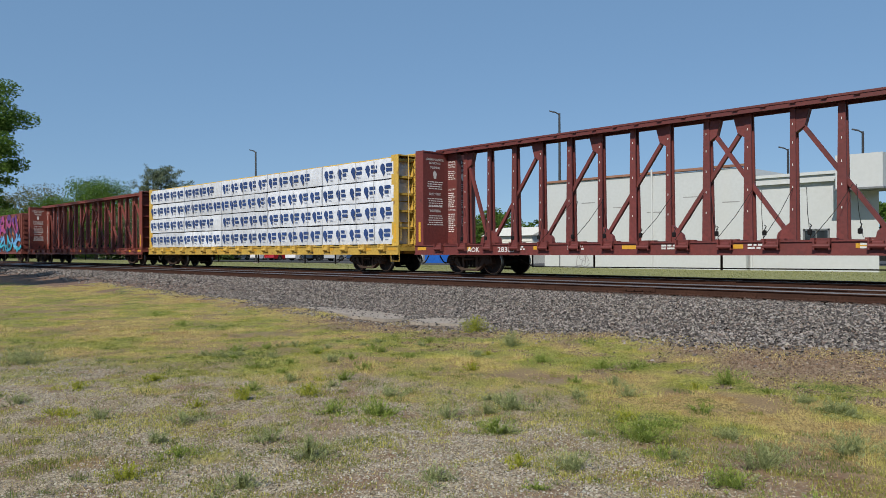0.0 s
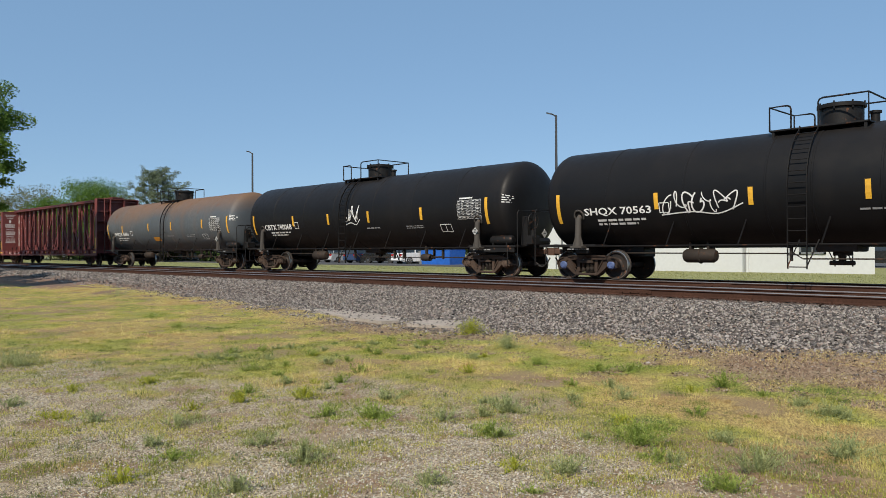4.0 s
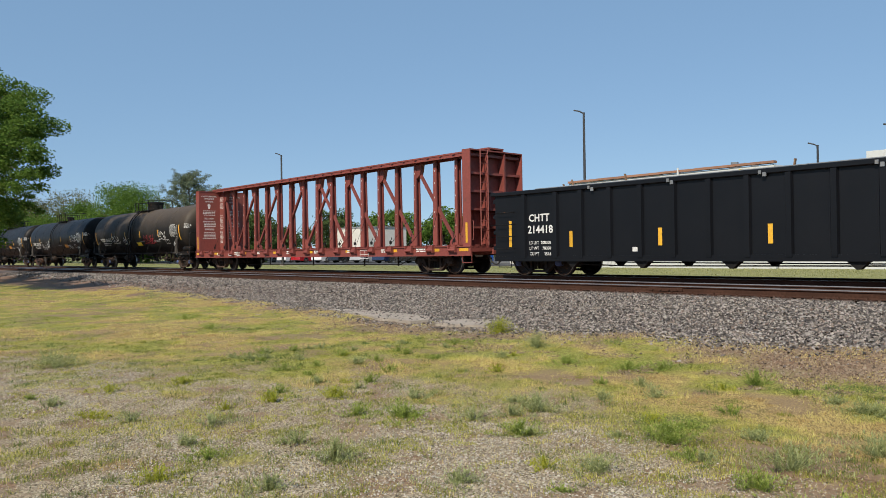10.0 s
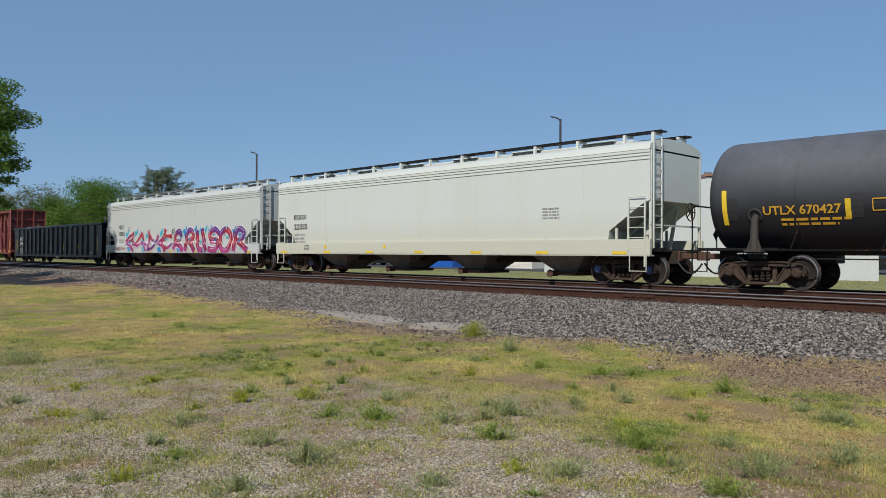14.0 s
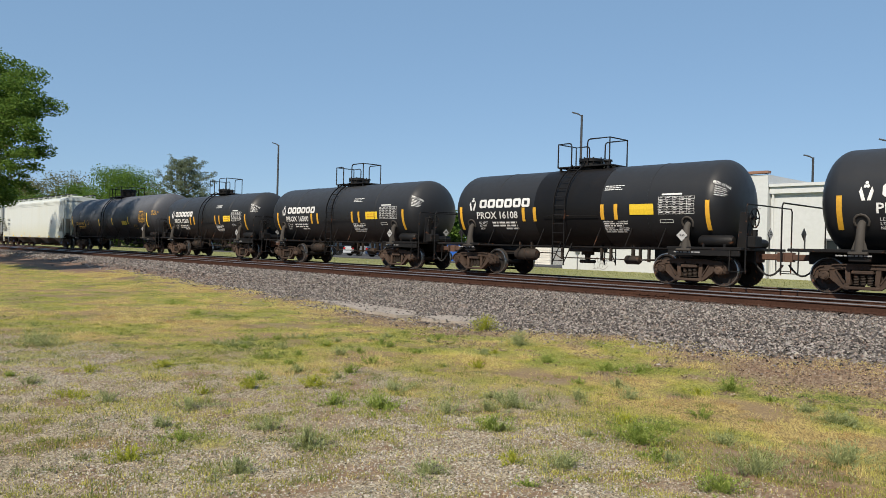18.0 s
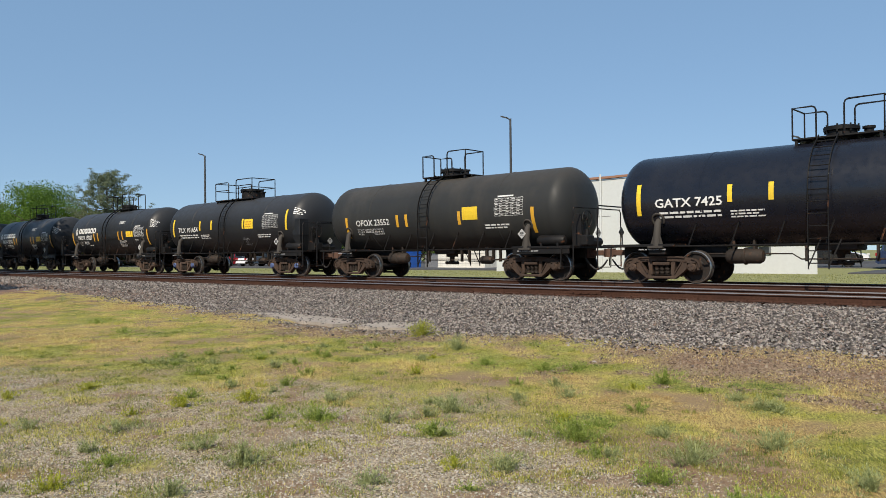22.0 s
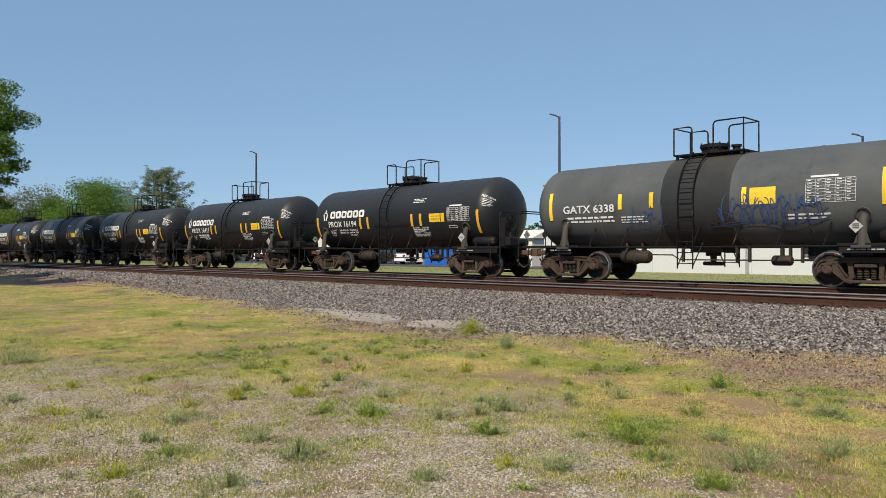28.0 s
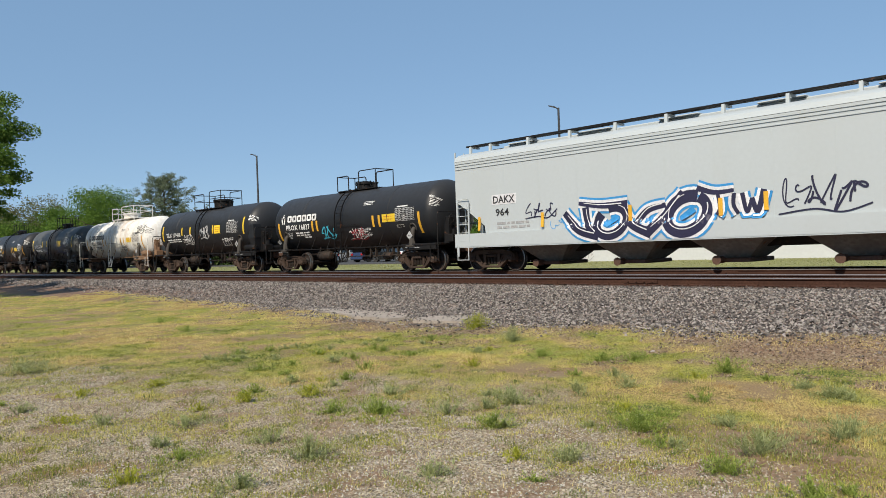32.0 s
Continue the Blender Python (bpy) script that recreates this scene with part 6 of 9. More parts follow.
    for x in (-0.5 * pitch, 1.5 * pitch, 3.5 * pitch, 5.5 * pitch):
        part("brace", brace(1.95 * pitch), paint, car, key=("cb_br", paint, 1), at=(x, 0, 0))
        part("brace", brace(-1.95 * pitch), paint, car, key=("cb_br", paint, -1), at=(-x, 0, 0))
    for s in (-1, 1):
        part("brace", brace(-0.93 * pitch), paint, car, key=("cb_bre", paint), at=pose(s * 8.5 * pitch, 0, 0, 0, 0, 0 if s > 0 else 180))

    def cable(d):
        return lambda: Geo().tube([(0, -1.12, 1.14), (0.34 * d, -0.65, 1.8), (0.6 * d, -0.2, 2.5)], 0.009, 4)

    def hook():
        return Geo().box(-0.05, 0.05, -1.14, -1.06, 1.22, 1.36, 0.015).tube([(0, -1.1, 1.36), (0.03, -1.06, 1.46), (-0.02, -1.04, 1.5)], 0.014, 5)
    if not loaded:
        rc = random.Random(3)
        for x in posts[:-1]:
            for d in (-1, 1):
                if rc.random() < 0.8:
                    part("tie_down_cable", cable(d * rc.choice((0.7, 1.0, 1.1))), "black_steel", car, at=(x + pitch * 0.62 + rc.uniform(-0.1, 0.1), 0, 0))
            part("hook", hook, "black_steel", car, key="cb_hook", at=(x + pitch * 0.62 + rc.uniform(-0.1, 0.1), 0, 0))

    def bulk():
        return Geo().box(0, 0.06, -1.42, 1.42, 1.0, high)

    def upright():
        return Geo().box(0.06, 0.4, -0.04, 0.04, 1.0, high - 0.02)

    def crossbar():
        return Geo().box(0.06, 0.32, -1.4, 1.4, 0, 0.09)

    def cap():
        return Geo().box(-0.02, 0.42, -1.45, 1.45, high, high + 0.05)

    def side_plate():
        return Geo().box(0.0, 0.42, -0.02, 0.02, 1.0, high)
    for s in (-1, 1):
        b = part("bulkhead", bulk, paint, car, key=("cb_bulk", paint), at=pose(s * ends, 0, 0, 0, 0, 0 if s > 0 else 180))
        part("cap", cap, paint, b, key=("cb_cap", paint))
        for y in (-0.5, 0.46):
            part("upright", upright, paint, b, key=("cb_up", paint), at=(0, y, 0))
        for y in (-1.44, 1.44):
            part("side_plate", side_plate, paint, b, key=("cb_sp", paint), at=(0, y, 0))
        for k in range(6):
            part("crossbar", crossbar, paint, b, key=("cb_cross", paint), at=(0, 0, 1.05 + k * 0.68))

        def lad():
            g = Geo()
            for y in (-0.95, -0.55):
                g.beam((0.46, y, 1.1), (0.46, y, 4.7), 0.04, 0.02)
            for k in range(10):
                g.cyl((0.46, -0.95, 1.3 + 0.36 * k), (0.46, -0.55, 1.3 + 0.36 * k), 0.014, 6)
            g.tube([(0.5, -1.45, 1.3), (0.56, -1.45, 1.3), (0.56, -1.45, 2.0), (0.5, -1.45, 2.0)], 0.014, 6)
            g.tube([(0.0, -1.5, 0.75), (0.0, -1.5, 0.45), (0.5, -1.5, 0.45), (0.5, -1.5, 0.75)], 0.018, 6)
            return g
        part("bulkhead_ladder", lad, paint, b, key=("cb_lad", paint))
        if s > 0:
            part("brake_wheel", brake_wheel_geo, paint, b, key=("bw", paint), at=(0.62, 0.1, 2.2))
        truck(car, s * tc, iron, "truck_iron")
        coupler(car, s, half)
    # notices on the inside of the end walls
    def notice(words, w, z, h):
        def make():
            vs, fs = letters(words, h, w)
            return Geo().add([(0.004, a, z + b) for a, b in vs], fs)
        return make

    def lines(seed, n, z, h):
        def make():
            gg, rnd = Geo(), random.Random(seed)
            for i in range(n):
                y, zz = rnd.uniform(0, 0.12), z - i * (h + 0.05)
                while y < 0.85 - 0.06:
                    w = min(0.85 - y, h * rnd.uniform(1.5, 4))
                    gg.add([(0.004, y, zz - h), (0.004, y + w, zz - h), (0.004, y + w, zz), (0.004, y, zz)], [(0, 1, 2, 3)])
                    y += w + h * 0.7
            return gg
        return make
    dz = high - 4.66
    for y in (-1.3, 0.25):
        for q, (words, w, z, h) in enumerate((("LOADING & UNLOADING", 0.95, 4.36, 0.085), ("INSTRUCTIONS", 0.6, 4.22, 0.085), ("WARNING", 0.5, 4.04, 0.1), ("SAFETY FIRST", 0.62, 3.02, 0.09), ("WARNING", 0.6, 2.36, 0.11))):
            part("warning_stencil", notice(words, w, z + dz, h), "white_paint", car, key=("cb_words", q, high), at=(-ends + 0.002, y + (0.95 - w) / 2, 0))
        for q, (n, z, h) in enumerate(((4, 3.55, 0.036), (4, 2.9, 0.036), (1, 2.6, 0.036), (5, 2.24, 0.036))):
            tagged(part("small_print", lines(q + 3, n, z + dz, h), "white_paint", car, key=("cb_lines", q, high), at=(-ends + 0.002, y + 0.05, 0)), kind="stuff")

    def picture():
        return Geo().add([(0.004, a, b) for a, b in ((-0.06, 3.66), (0.06, 3.66), (0.1, 3.86), (0.0, 3.98), (-0.1, 3.9))], [(0, 1, 2, 3, 4)])
    for y in (-0.83, 0.72):
        part("warning_picture", picture, "white_paint", car, key="cb_pic", at=(-ends + 0.002, y, dz))
    # the lettered panel on the centre line at each end
    for s in (-1, 1):
        part("centre_panel", lambda: Geo().box(-0.26, 0.26, -0.13, 0.13, 1.03, 4.65), paint, car, key=("cb_panel", paint), at=(s * (ends - 0.24), 0, 0))
        part("end_stripe", lambda: Geo().box(-0.055, 0.055, -0.006, 0.0, 1.2, 1.95), "stripe", car, key="cb_endstripe", at=(s * (ends + 0.2), -1.462, 0))
    board = Skin(y=-0.132)
    for q, (words, z, hh) in enumerate((("CHAR", 4.25, 0.085), ("ET", 4.13, 0.085), ("DECH", 4.0, 0.085), ("LA S", 3.14, 0.09), ("AVAN", 3.02, 0.09), ("ATT", 2.26, 0.11), ("AVAN", 2.15, 0.085), ("DEPLA", 2.04, 0.085), ("WAG", 1.94, 0.085), ("S'ASS", 1.84, 0.085), ("LES B", 1.74, 0.085), ("CHAI", 1.64, 0.085), ("PLACE", 1.53, 0.085), ("LEUR", 1.43, 0.085))):
        part("warning_stencil", lambda: board.text(Geo(), words, ends - 0.44, z, hh, 0.075 * len(words), 0.006), "white_paint", car, key=("cb_fr", q, ends))
    for q, (words, z) in enumerate((("LOADING AND", 4.3), ("UNLOADING", 4.2), ("INSTRUCTIONS", 4.1), ("SAFETY FIRST", 3.22), ("WARNING", 2.42))):
        part("warning_stencil", lambda: board.text(Geo(), words, -ends + 0.04, z, 0.065, 0.4, 0.006), "white_paint", car, key=("cb_en", q, ends))
    for s, x in ((-1, -ends + 0.04), (1, ends - 0.44)):
        for q, (n, z) in enumerate(((7, 3.92), (6, 2.94)) if s > 0 else ((5, 3.98), (8, 3.12), (10, 2.3))):
            tagged(part("small_print", board.rows(Geo(), x, x + 0.4, z, n, 0.075, 0.032, random.Random(q + 9), 0.006, 0.3), "white_paint", car), kind="stuff")
    skin = Skin(y=-1.503)
    for x in (-11.65, -9.3, -5.97, -2.6, 0.6, 3.8, 7.0, 9.6, 11.2):
        part("reflective_stripe", lambda: skin.bar(Geo(), 0, 0.48, 0.88, 0.99, 0.004), "stripe", car, key="cb_stripe", at=(x, 0, 0))
    if mark:
        for words, x, w in zip((mark,) + tuple(numbers), (-9.0, -7.55, -6.6), (0.6, 0.48 if len(numbers) > 1 else 0.75, 0.45)):
            part("lettering", skin.text(Geo(), words, x, 0.80, 0.18, w, 0.006), "white_paint", car)

        def small():
            g = Geo()
            rnd = random.Random(2)
            for x in (-6.9, -4.6, -1.3, 1.2, 3.9, 6.4, 8.7):
                skin.rows(g, x, x + 0.7, 1.0, 2, 0.08, 0.05, rnd, 0.006)
            skin.grid(g, 4.9, 5.5, 0.62, 0.98, 2, 2, 0.006, 0.02)
            return g
        part("small_print", small, "white_paint", car, key="cb_small")
    return car


def lumber_load(center):
    load = thing("lumber_load", (center, TRACK_FAR, RAIL_Z), "stacked lumber bundles in printed white plastic wrap on a flatcar", "lumber", "")
    CARS.append((load, center))
    rnd = random.Random(11)
    cols = [(-11.55, -7.0), (-6.95, -2.6), (-2.55, 2.0), (2.05, 6.6), (6.65, 11.5)]
    heights = [0.88, 0.86, 0.9, 0.86]
    for side in (-1, 1):
        for ci, (x0, x1) in enumerate(cols):
            z = 1.115
            for ri, h in enumerate(heights):
                dx = rnd.uniform(-0.03, 0.03)
                y1, y0 = -0.58, -1.46 + rnd.uniform(-0.03, 0.03)
                g = Geo()
                nx, nz, rings = 24, 4, []
                for i in range(nx + 1):
                    x = x0 + dx + (x1 - x0 - 0.03) * i / nx
                    ring = []
                    for k in range(nz + 1):
                        zz = z + 0.02 + (h - 0.05) * k / nz
                        ring.append((x, side * -(y0 + 0.022 * noise.noise((x * 1.1, zz * 2.2, ci + 9 * ri)) + (0.02 if k in (0, nz) else 0)), zz + 0.025 * noise.noise((x * 0.9, ri * 3.1, 5.0)) * (1 if k in (0, nz) else 0)))
                    ring += [(x, side * -(y1), z + h - 0.03), (x, side * -(y1), z + 0.02)]
                    rings.append(ring if side > 0 else ring[::-1])
                g.rings(rings)
                b = part("lumber_pack", g, "wrap_white", load, smooth=True)
                if side < 0:
                    pg = Geo()
                    sk = Skin(y=y0)
                    n = 5
                    for k in range(n):
                        xx = x0 + dx + (x1 - x0) * (k + 0.06 + (0.1 if ri % 2 else 0)) / n
                        if xx + 0.75 > x1:
                            continue
                        zc = z + h * 0.5
                        sk.shape(pg, [(xx + 0.14 + 0.15 * math.cos(a * 0.785), zc + 0.05 + 0.17 * math.sin(a * 0.785)) for a in range(8)], 0.03)
                        sk.shape(pg, [(xx + 0.04, zc - 0.05), (xx + 0.2, zc - 0.30), (xx + 0.30, zc - 0.12)], 0.031)
                        sk.rows(pg, xx + 0.36, xx + 0.74, zc + 0.2, 2, 0.19, 0.13, rnd, 0.03, 0.05)
                        sk.bar(pg, xx + 0.4, xx + 0.62, zc - 0.24, zc - 0.22, 0.03)
                    tagged(part("printed_pattern", pg, "print_blue", b), kind="stuff")
                    sg = Geo()
                    for k in range(1, 4):
                        xx = x0 + (x1 - x0) * k / 4
                        sk.bar(sg, xx - 0.01, xx + 0.01, z + 0.02, z + h - 0.03, 0.032)
                    part("strap", sg, "grey_paint", b)
                z += h
    return load


def hopper(center, label, paint, run, sill_paint, write, bays=(-6.24, -2.08, 2.08, 6.24), low_stripes=True):
    car = thing("covered_hopper", (center, TRACK_FAR, RAIL_Z), label, "hopper car", "cars of the freight train")
    CARS.append((car, center))
    half, tc, L = 10.85, 8.72, 9.92

    def body():
        g = Geo()
        side = [(-L, 4.0), (-L, 2.5), (-9.65, 2.38), (-8.55, 1.62), (-8.5, 1.3), (8.5, 1.3), (8.55, 1.62), (9.65, 2.38), (L, 2.5), (L, 4.0)]
        g.plate(side, (-1.55, 1.55))
        return g
    part("body", body, paint, car, key=("hop_body", paint))

    def roof():
        g = Geo()
        rings = []
        for x in (-L, L):
            rings.append([(x, 1.585 * -math.cos(math.pi * k / 12), 3.98 + 0.40 * math.sin(math.pi * k / 12) ** 0.75) for k in range(13)] + [(x, 1.5, 3.95), (x, -1.5, 3.95)])
        g.rings(rings)
        for z, h in ((3.70, 0.012), (3.81, 0.012), (3.93, 0.04)):
            g.box(-L, L, -1.574, -1.54, z - h, z + h)
            g.box(-L, L, 1.54, 1.59, z - h, z + h)
        for k in range(11):
            x = -7.6 + 1.52 * k
            g.box(x - 0.008, x + 0.008, -1.554, -1.548, 1.36, 3.6)
        return g
    part("roof", roof, paint, car, key=("hop_roof", paint), smooth=True)

    def sill():
        g = Geo()
        g.box(-L - 0.05, L + 0.05, -1.63, -1.53, 0.88, 1.36)
        g.box(-L - 0.05, L + 0.05, -1.63, -1.4, 0.86, 0.90)
        return g
    for s in (-1, 1):
        part("side_sill", sill, sill_paint, car, key=("hop_sill", sill_paint), at=pose(0, 0, 0, 0, 0, 0 if s < 0 else 180))

    def centre():
        g = Geo()
        g.box(-half + 0.75, half - 0.75, -0.3, 0.3, 0.62, 1.02, 0.02)
        for s in (-1, 1):
            g.box(s * tc - 0.25, s * tc + 0.25, -1.45, 1.45, 0.8, 1.1, 0.02)
            g.box(s * 9.2 - 0.75, s * 9.2 + 0.75, -1.5, 1.5, 1.0, 1.06)
        return g
    part("centre_sill", centre, "dark_iron", car, key="hop_centre")

    def bay():
        g = Geo()
        g.hexa([(-0.38, -0.55, 0.3), (0.38, -0.55, 0.3), (0.38, 0.55, 0.3), (-0.38, 0.55, 0.3), (-1.12, -1.1, 0.9), (1.12, -1.1, 0.9), (1.12, 1.1, 0.9), (-1.12, 1.1, 0.9)])
        g.hexa([(-1.12, -1.1, 0.9), (1.12, -1.1, 0.9), (1.12, 1.1, 0.9), (-1.12, 1.1, 0.9), (-1.6, -1.45, 1.3), (1.6, -1.45, 1.3), (1.6, 1.45, 1.3), (-1.6, 1.45, 1.3)])
        return g

    def gate():
        g = Geo()
        g.box(-0.55, 0.55, -0.75, 0.75, 0.2, 0.32, 0.02)
        g.cyl((-0.3, -1.05, 0.27), (-0.3, -0.7, 0.27), 0.1, 10)
        g.cyl((-0.3, -1.08, 0.27), (-0.3, -1.05, 0.27), 0.13, 10)
        g.box(0.1, 0.6, -0.95, -0.7, 0.22, 0.3)
        return g
    for x in bays:
        h = part("hopper_bay", bay, "hopper_gate", car, key="hop_bay", at=(x, 0, 0))
        part("outlet_gate", gate, "rusty_truck", h, key="hop_gate")

    def board():
        g = Geo()
        for y in (-0.86, -0.74, -0.62):
            g.box(-L, L, y - 0.045, y + 0.045, 4.56, 4.6)
        g.box(-L, L, -0.93, -0.9, 4.55, 4.61)
        return g

    def bracket():
        g = Geo()
        g.plate([(-1.02, 4.1), (-0.94, 4.1), (-0.9, 4.5), (-0.5, 4.5), (-0.5, 4.56), (-0.98, 4.56)], (-0.045, 0.045), "x")
        return g
    for s in (-1, 1):
        r = part("running_board", board, run, car, key=("hop_run", run), at=pose(0, 0, 0, 0, 0, 0 if s < 0 else 180))
        for x in (-9.67, -8.69, -6.95, -5.2, -3.47, -1.735, 0, 1.735, 3.47, 5.2, 6.95, 8.69, 9.67):
            part("bracket", bracket, sill_paint, r, key=("hop_brk", sill_paint), at=(x, 0, 0))

    def hatch():
        g = Geo()
        g.box(-8.6, 8.6, -0.35, 0.35, 4.3, 4.5, 0.03)
        for k in range(6):
            g.box(-8.3 + 3 * k, -7.0 + 3 * k, -0.45, 0.45, 4.5, 4.55, 0.02)
        return g
    part("hatch_cover", hatch, paint, car, key=("hop_hatch", paint))

    def end():
        g = Geo()
        for y in (-1.5, 1.46):
            g.box(L - 0.06, L + 0.02, y, y + 0.05, 1.06, 4.0)
            g.box(8.72, 8.8, y, y + 0.05, 1.06, 1.7)
        for y in (-0.75, 0.7):
            g.beam((9.3, y, 1.06), (9.55, y, 2.4), 0.07, 0.1, (1, 0, 0))
        g.box(L - 0.03, L + 0.02, -1.5, 1.5, 1.75, 1.8)
        g.beam((8.4, -0.4, 1.3), (9.7, -0.4, 2.4), 0.3, 0.06)
        g.beam((8.4, 0.4, 1.3), (9.7, 0.4, 2.4), 0.3, 0.06)
        return g

    def ladder():
        g = Geo()
        for x in (9.25, 9.8):
            g.box(x - 0.025, x + 0.025, -1.64, -1.6, 0.55 if x > 9.5 else 1.0, 2.5)
        for k in range(6):
            g.cyl((9.25, -1.62, 1.1 + 0.3 * k), (9.8, -1.62, 1.1 + 0.3 * k), 0.014, 6)
        for y in (-1.45, -1.0):
            g.box(L + 0.05, L + 0.09, y - 0.025, y + 0.025, 1.1, 4.35)
        for k in range(9):
            g.cyl((L + 0.07, -1.45, 1.35 + 0.34 * k), (L + 0.07, -1.0, 1.35 + 0.34 * k), 0.014, 6)
        g.tube([(9.3, -1.63, 0.88), (9.3, -1.63, 0.42), (9.85, -1.63, 0.42), (9.85, -1.63, 0.88)], 0.02, 6)
        return g
    for s in (-1, 1):
        e = part("end_frame", end, paint, car, key=("hop_end", paint), at=pose(0, 0, 0, 0, 0, 0 if s > 0 else 180))
        part("end_ladder", ladder, sill_paint, e, key=("hop_lad", sill_paint))
        if s < 0:
            part("end_ladder", ladder, sill_paint, e, key=("hop_lad", sill_paint), at=Matrix.Diagonal((1, -1, 1, 1)))
        truck(car, s * tc, "truck_iron", "bearing_blue" if paint == "hopper_ivory" else "truck_iron")
        coupler(car, s, half)
    part("brake_wheel", brake_wheel_geo, "dark_iron", car, key="brake_wheel", at=(L + 0.3, 0.3, 2.2))
    skin = Skin(y=-1.552)
    low = Skin(y=-1.632)
    for x in (-9.55, -6.1, -3.15, -0.15, 2.85, 5.8, 8.7) if low_stripes else ():
        part("reflective_stripe", lambda: low.bar(Geo(), 0, 0.5, 0.91, 1.0, 0.004), "yellow", car, key="hop_stripe", at=(x, 0, 0))
    write(skin, low, car)
    return car


def bend(pts, n=10):
    out = []
    for i in range(len(pts) - 1):
        p0, p1, p2, p3 = pts[max(i - 1, 0)], pts[i], pts[i + 1], pts[min(i + 2, len(pts) - 1)]
        for k in range(n):
            t = k / n
            out.append(tuple(0.5 * (2 * b + (c - a) * t + (2 * a - 5 * b + 4 * c - d) * t * t + (3 * b - a - 3 * c + d) * t ** 3) for a, b, c, d in zip(p0, p1, p2, p3)))
    return out + [pts[-1]]


# forms of the murals, each in a cell one wide and one high: strokes of two widths and their turning points
ANGULAR = (
    ((0.2, 0.14, (0.0, 0.52), (0.34, 0.80), (0.70, 0.98)), (0.17, 0.24, (0.0, 0.50), (0.42, 0.36), (0.80, 0.0)), (0.13, 0.2, (0.28, 0.55), (0.62, 0.66), (0.72, 1.08)), (0.16, 0.2, (0.62, 0.62), (0.78, 0.40), (1.05, 0.38))),
    ((0.14, 0.24, (0.0, 0.42), (0.26, 0.70), (0.56, 0.98)), (0.2, 0.16, (0.56, 1.0), (0.66, 0.52), (0.92, 0.02)), (0.16, 0.13, (0.08, 0.26), (0.50, 0.44), (0.98, 0.34))),
    ((0.2, 0.24, (0.12, 1.12), (0.18, 0.6), (0.14, 0.0)), (0.22, 0.16, (0.10, 1.05), (0.44, 0.60), (0.84, 0.50)), (0.15, 0.2, (0.22, 0.10), (0.62, 0.26), (0.94, 0.86))),
    ((0.16, 0.26, (0.0, 0.46), (0.40, 0.74), (0.56, 1.16)), (0.18, 0.26, (0.02, 0.44), (0.40, 0.28), (0.60, -0.02)), (0.16, 0.2, (0.26, 0.46), (0.66, 0.80), (1.04, 0.74)), (0.2, 0.14, (0.36, 0.30), (0.80, 0.18), (1.12, 0.40))))
ROUND = (
    ((0.26, 0.24, (0.62, 0.72), (0.5, 0.98), (0.16, 0.86), (0.05, 0.5), (0.3, 0.46), (0.62, 0.52)), (0.24, 0.3, (0.0, 0.08), (0.22, 0.36), (0.56, 0.3), (0.86, 0.02))),
    ((0.26, 0.3, (0.06, 0.86), (0.18, 0.5), (0.12, 0.0)), (0.26, 0.24, (0.1, 0.62), (0.3, 0.98), (0.62, 0.98), (0.72, 0.66), (0.34, 0.5)), (0.22, 0.3, (0.36, 0.5), (0.6, 0.36), (0.9, 0.0))),
    ((0.3, 0.26, (0.06, 1.0), (0.14, 0.5), (0.34, 0.08), (0.62, 0.06)), (0.3, 0.26, (0.46, 1.08), (0.66, 0.5), (0.9, 0.02))),
    ((0.24, 0.26, (0.9, 0.8), (0.56, 1.02), (0.16, 0.84), (0.24, 0.54), (0.66, 0.5)), (0.26, 0.24, (0.66, 0.5), (0.9, 0.32), (0.6, 0.06), (0.08, 0.12))),
    ((0.26, 0.26, (0.42, 1.02), (0.06, 0.8), (0.04, 0.3), (0.38, 0.02), (0.74, 0.2), (0.78, 0.72), (0.46, 1.02)),),
    ((0.26, 0.3, (0.06, 0.9), (0.16, 0.5), (0.1, 0.0)), (0.24, 0.22, (0.12, 0.7), (0.4, 1.0), (0.76, 0.84), (0.6, 0.54), (0.3, 0.46)), (0.22, 0.28, (0.36, 0.46), (0.66, 0.3), (1.04, 0.04))))


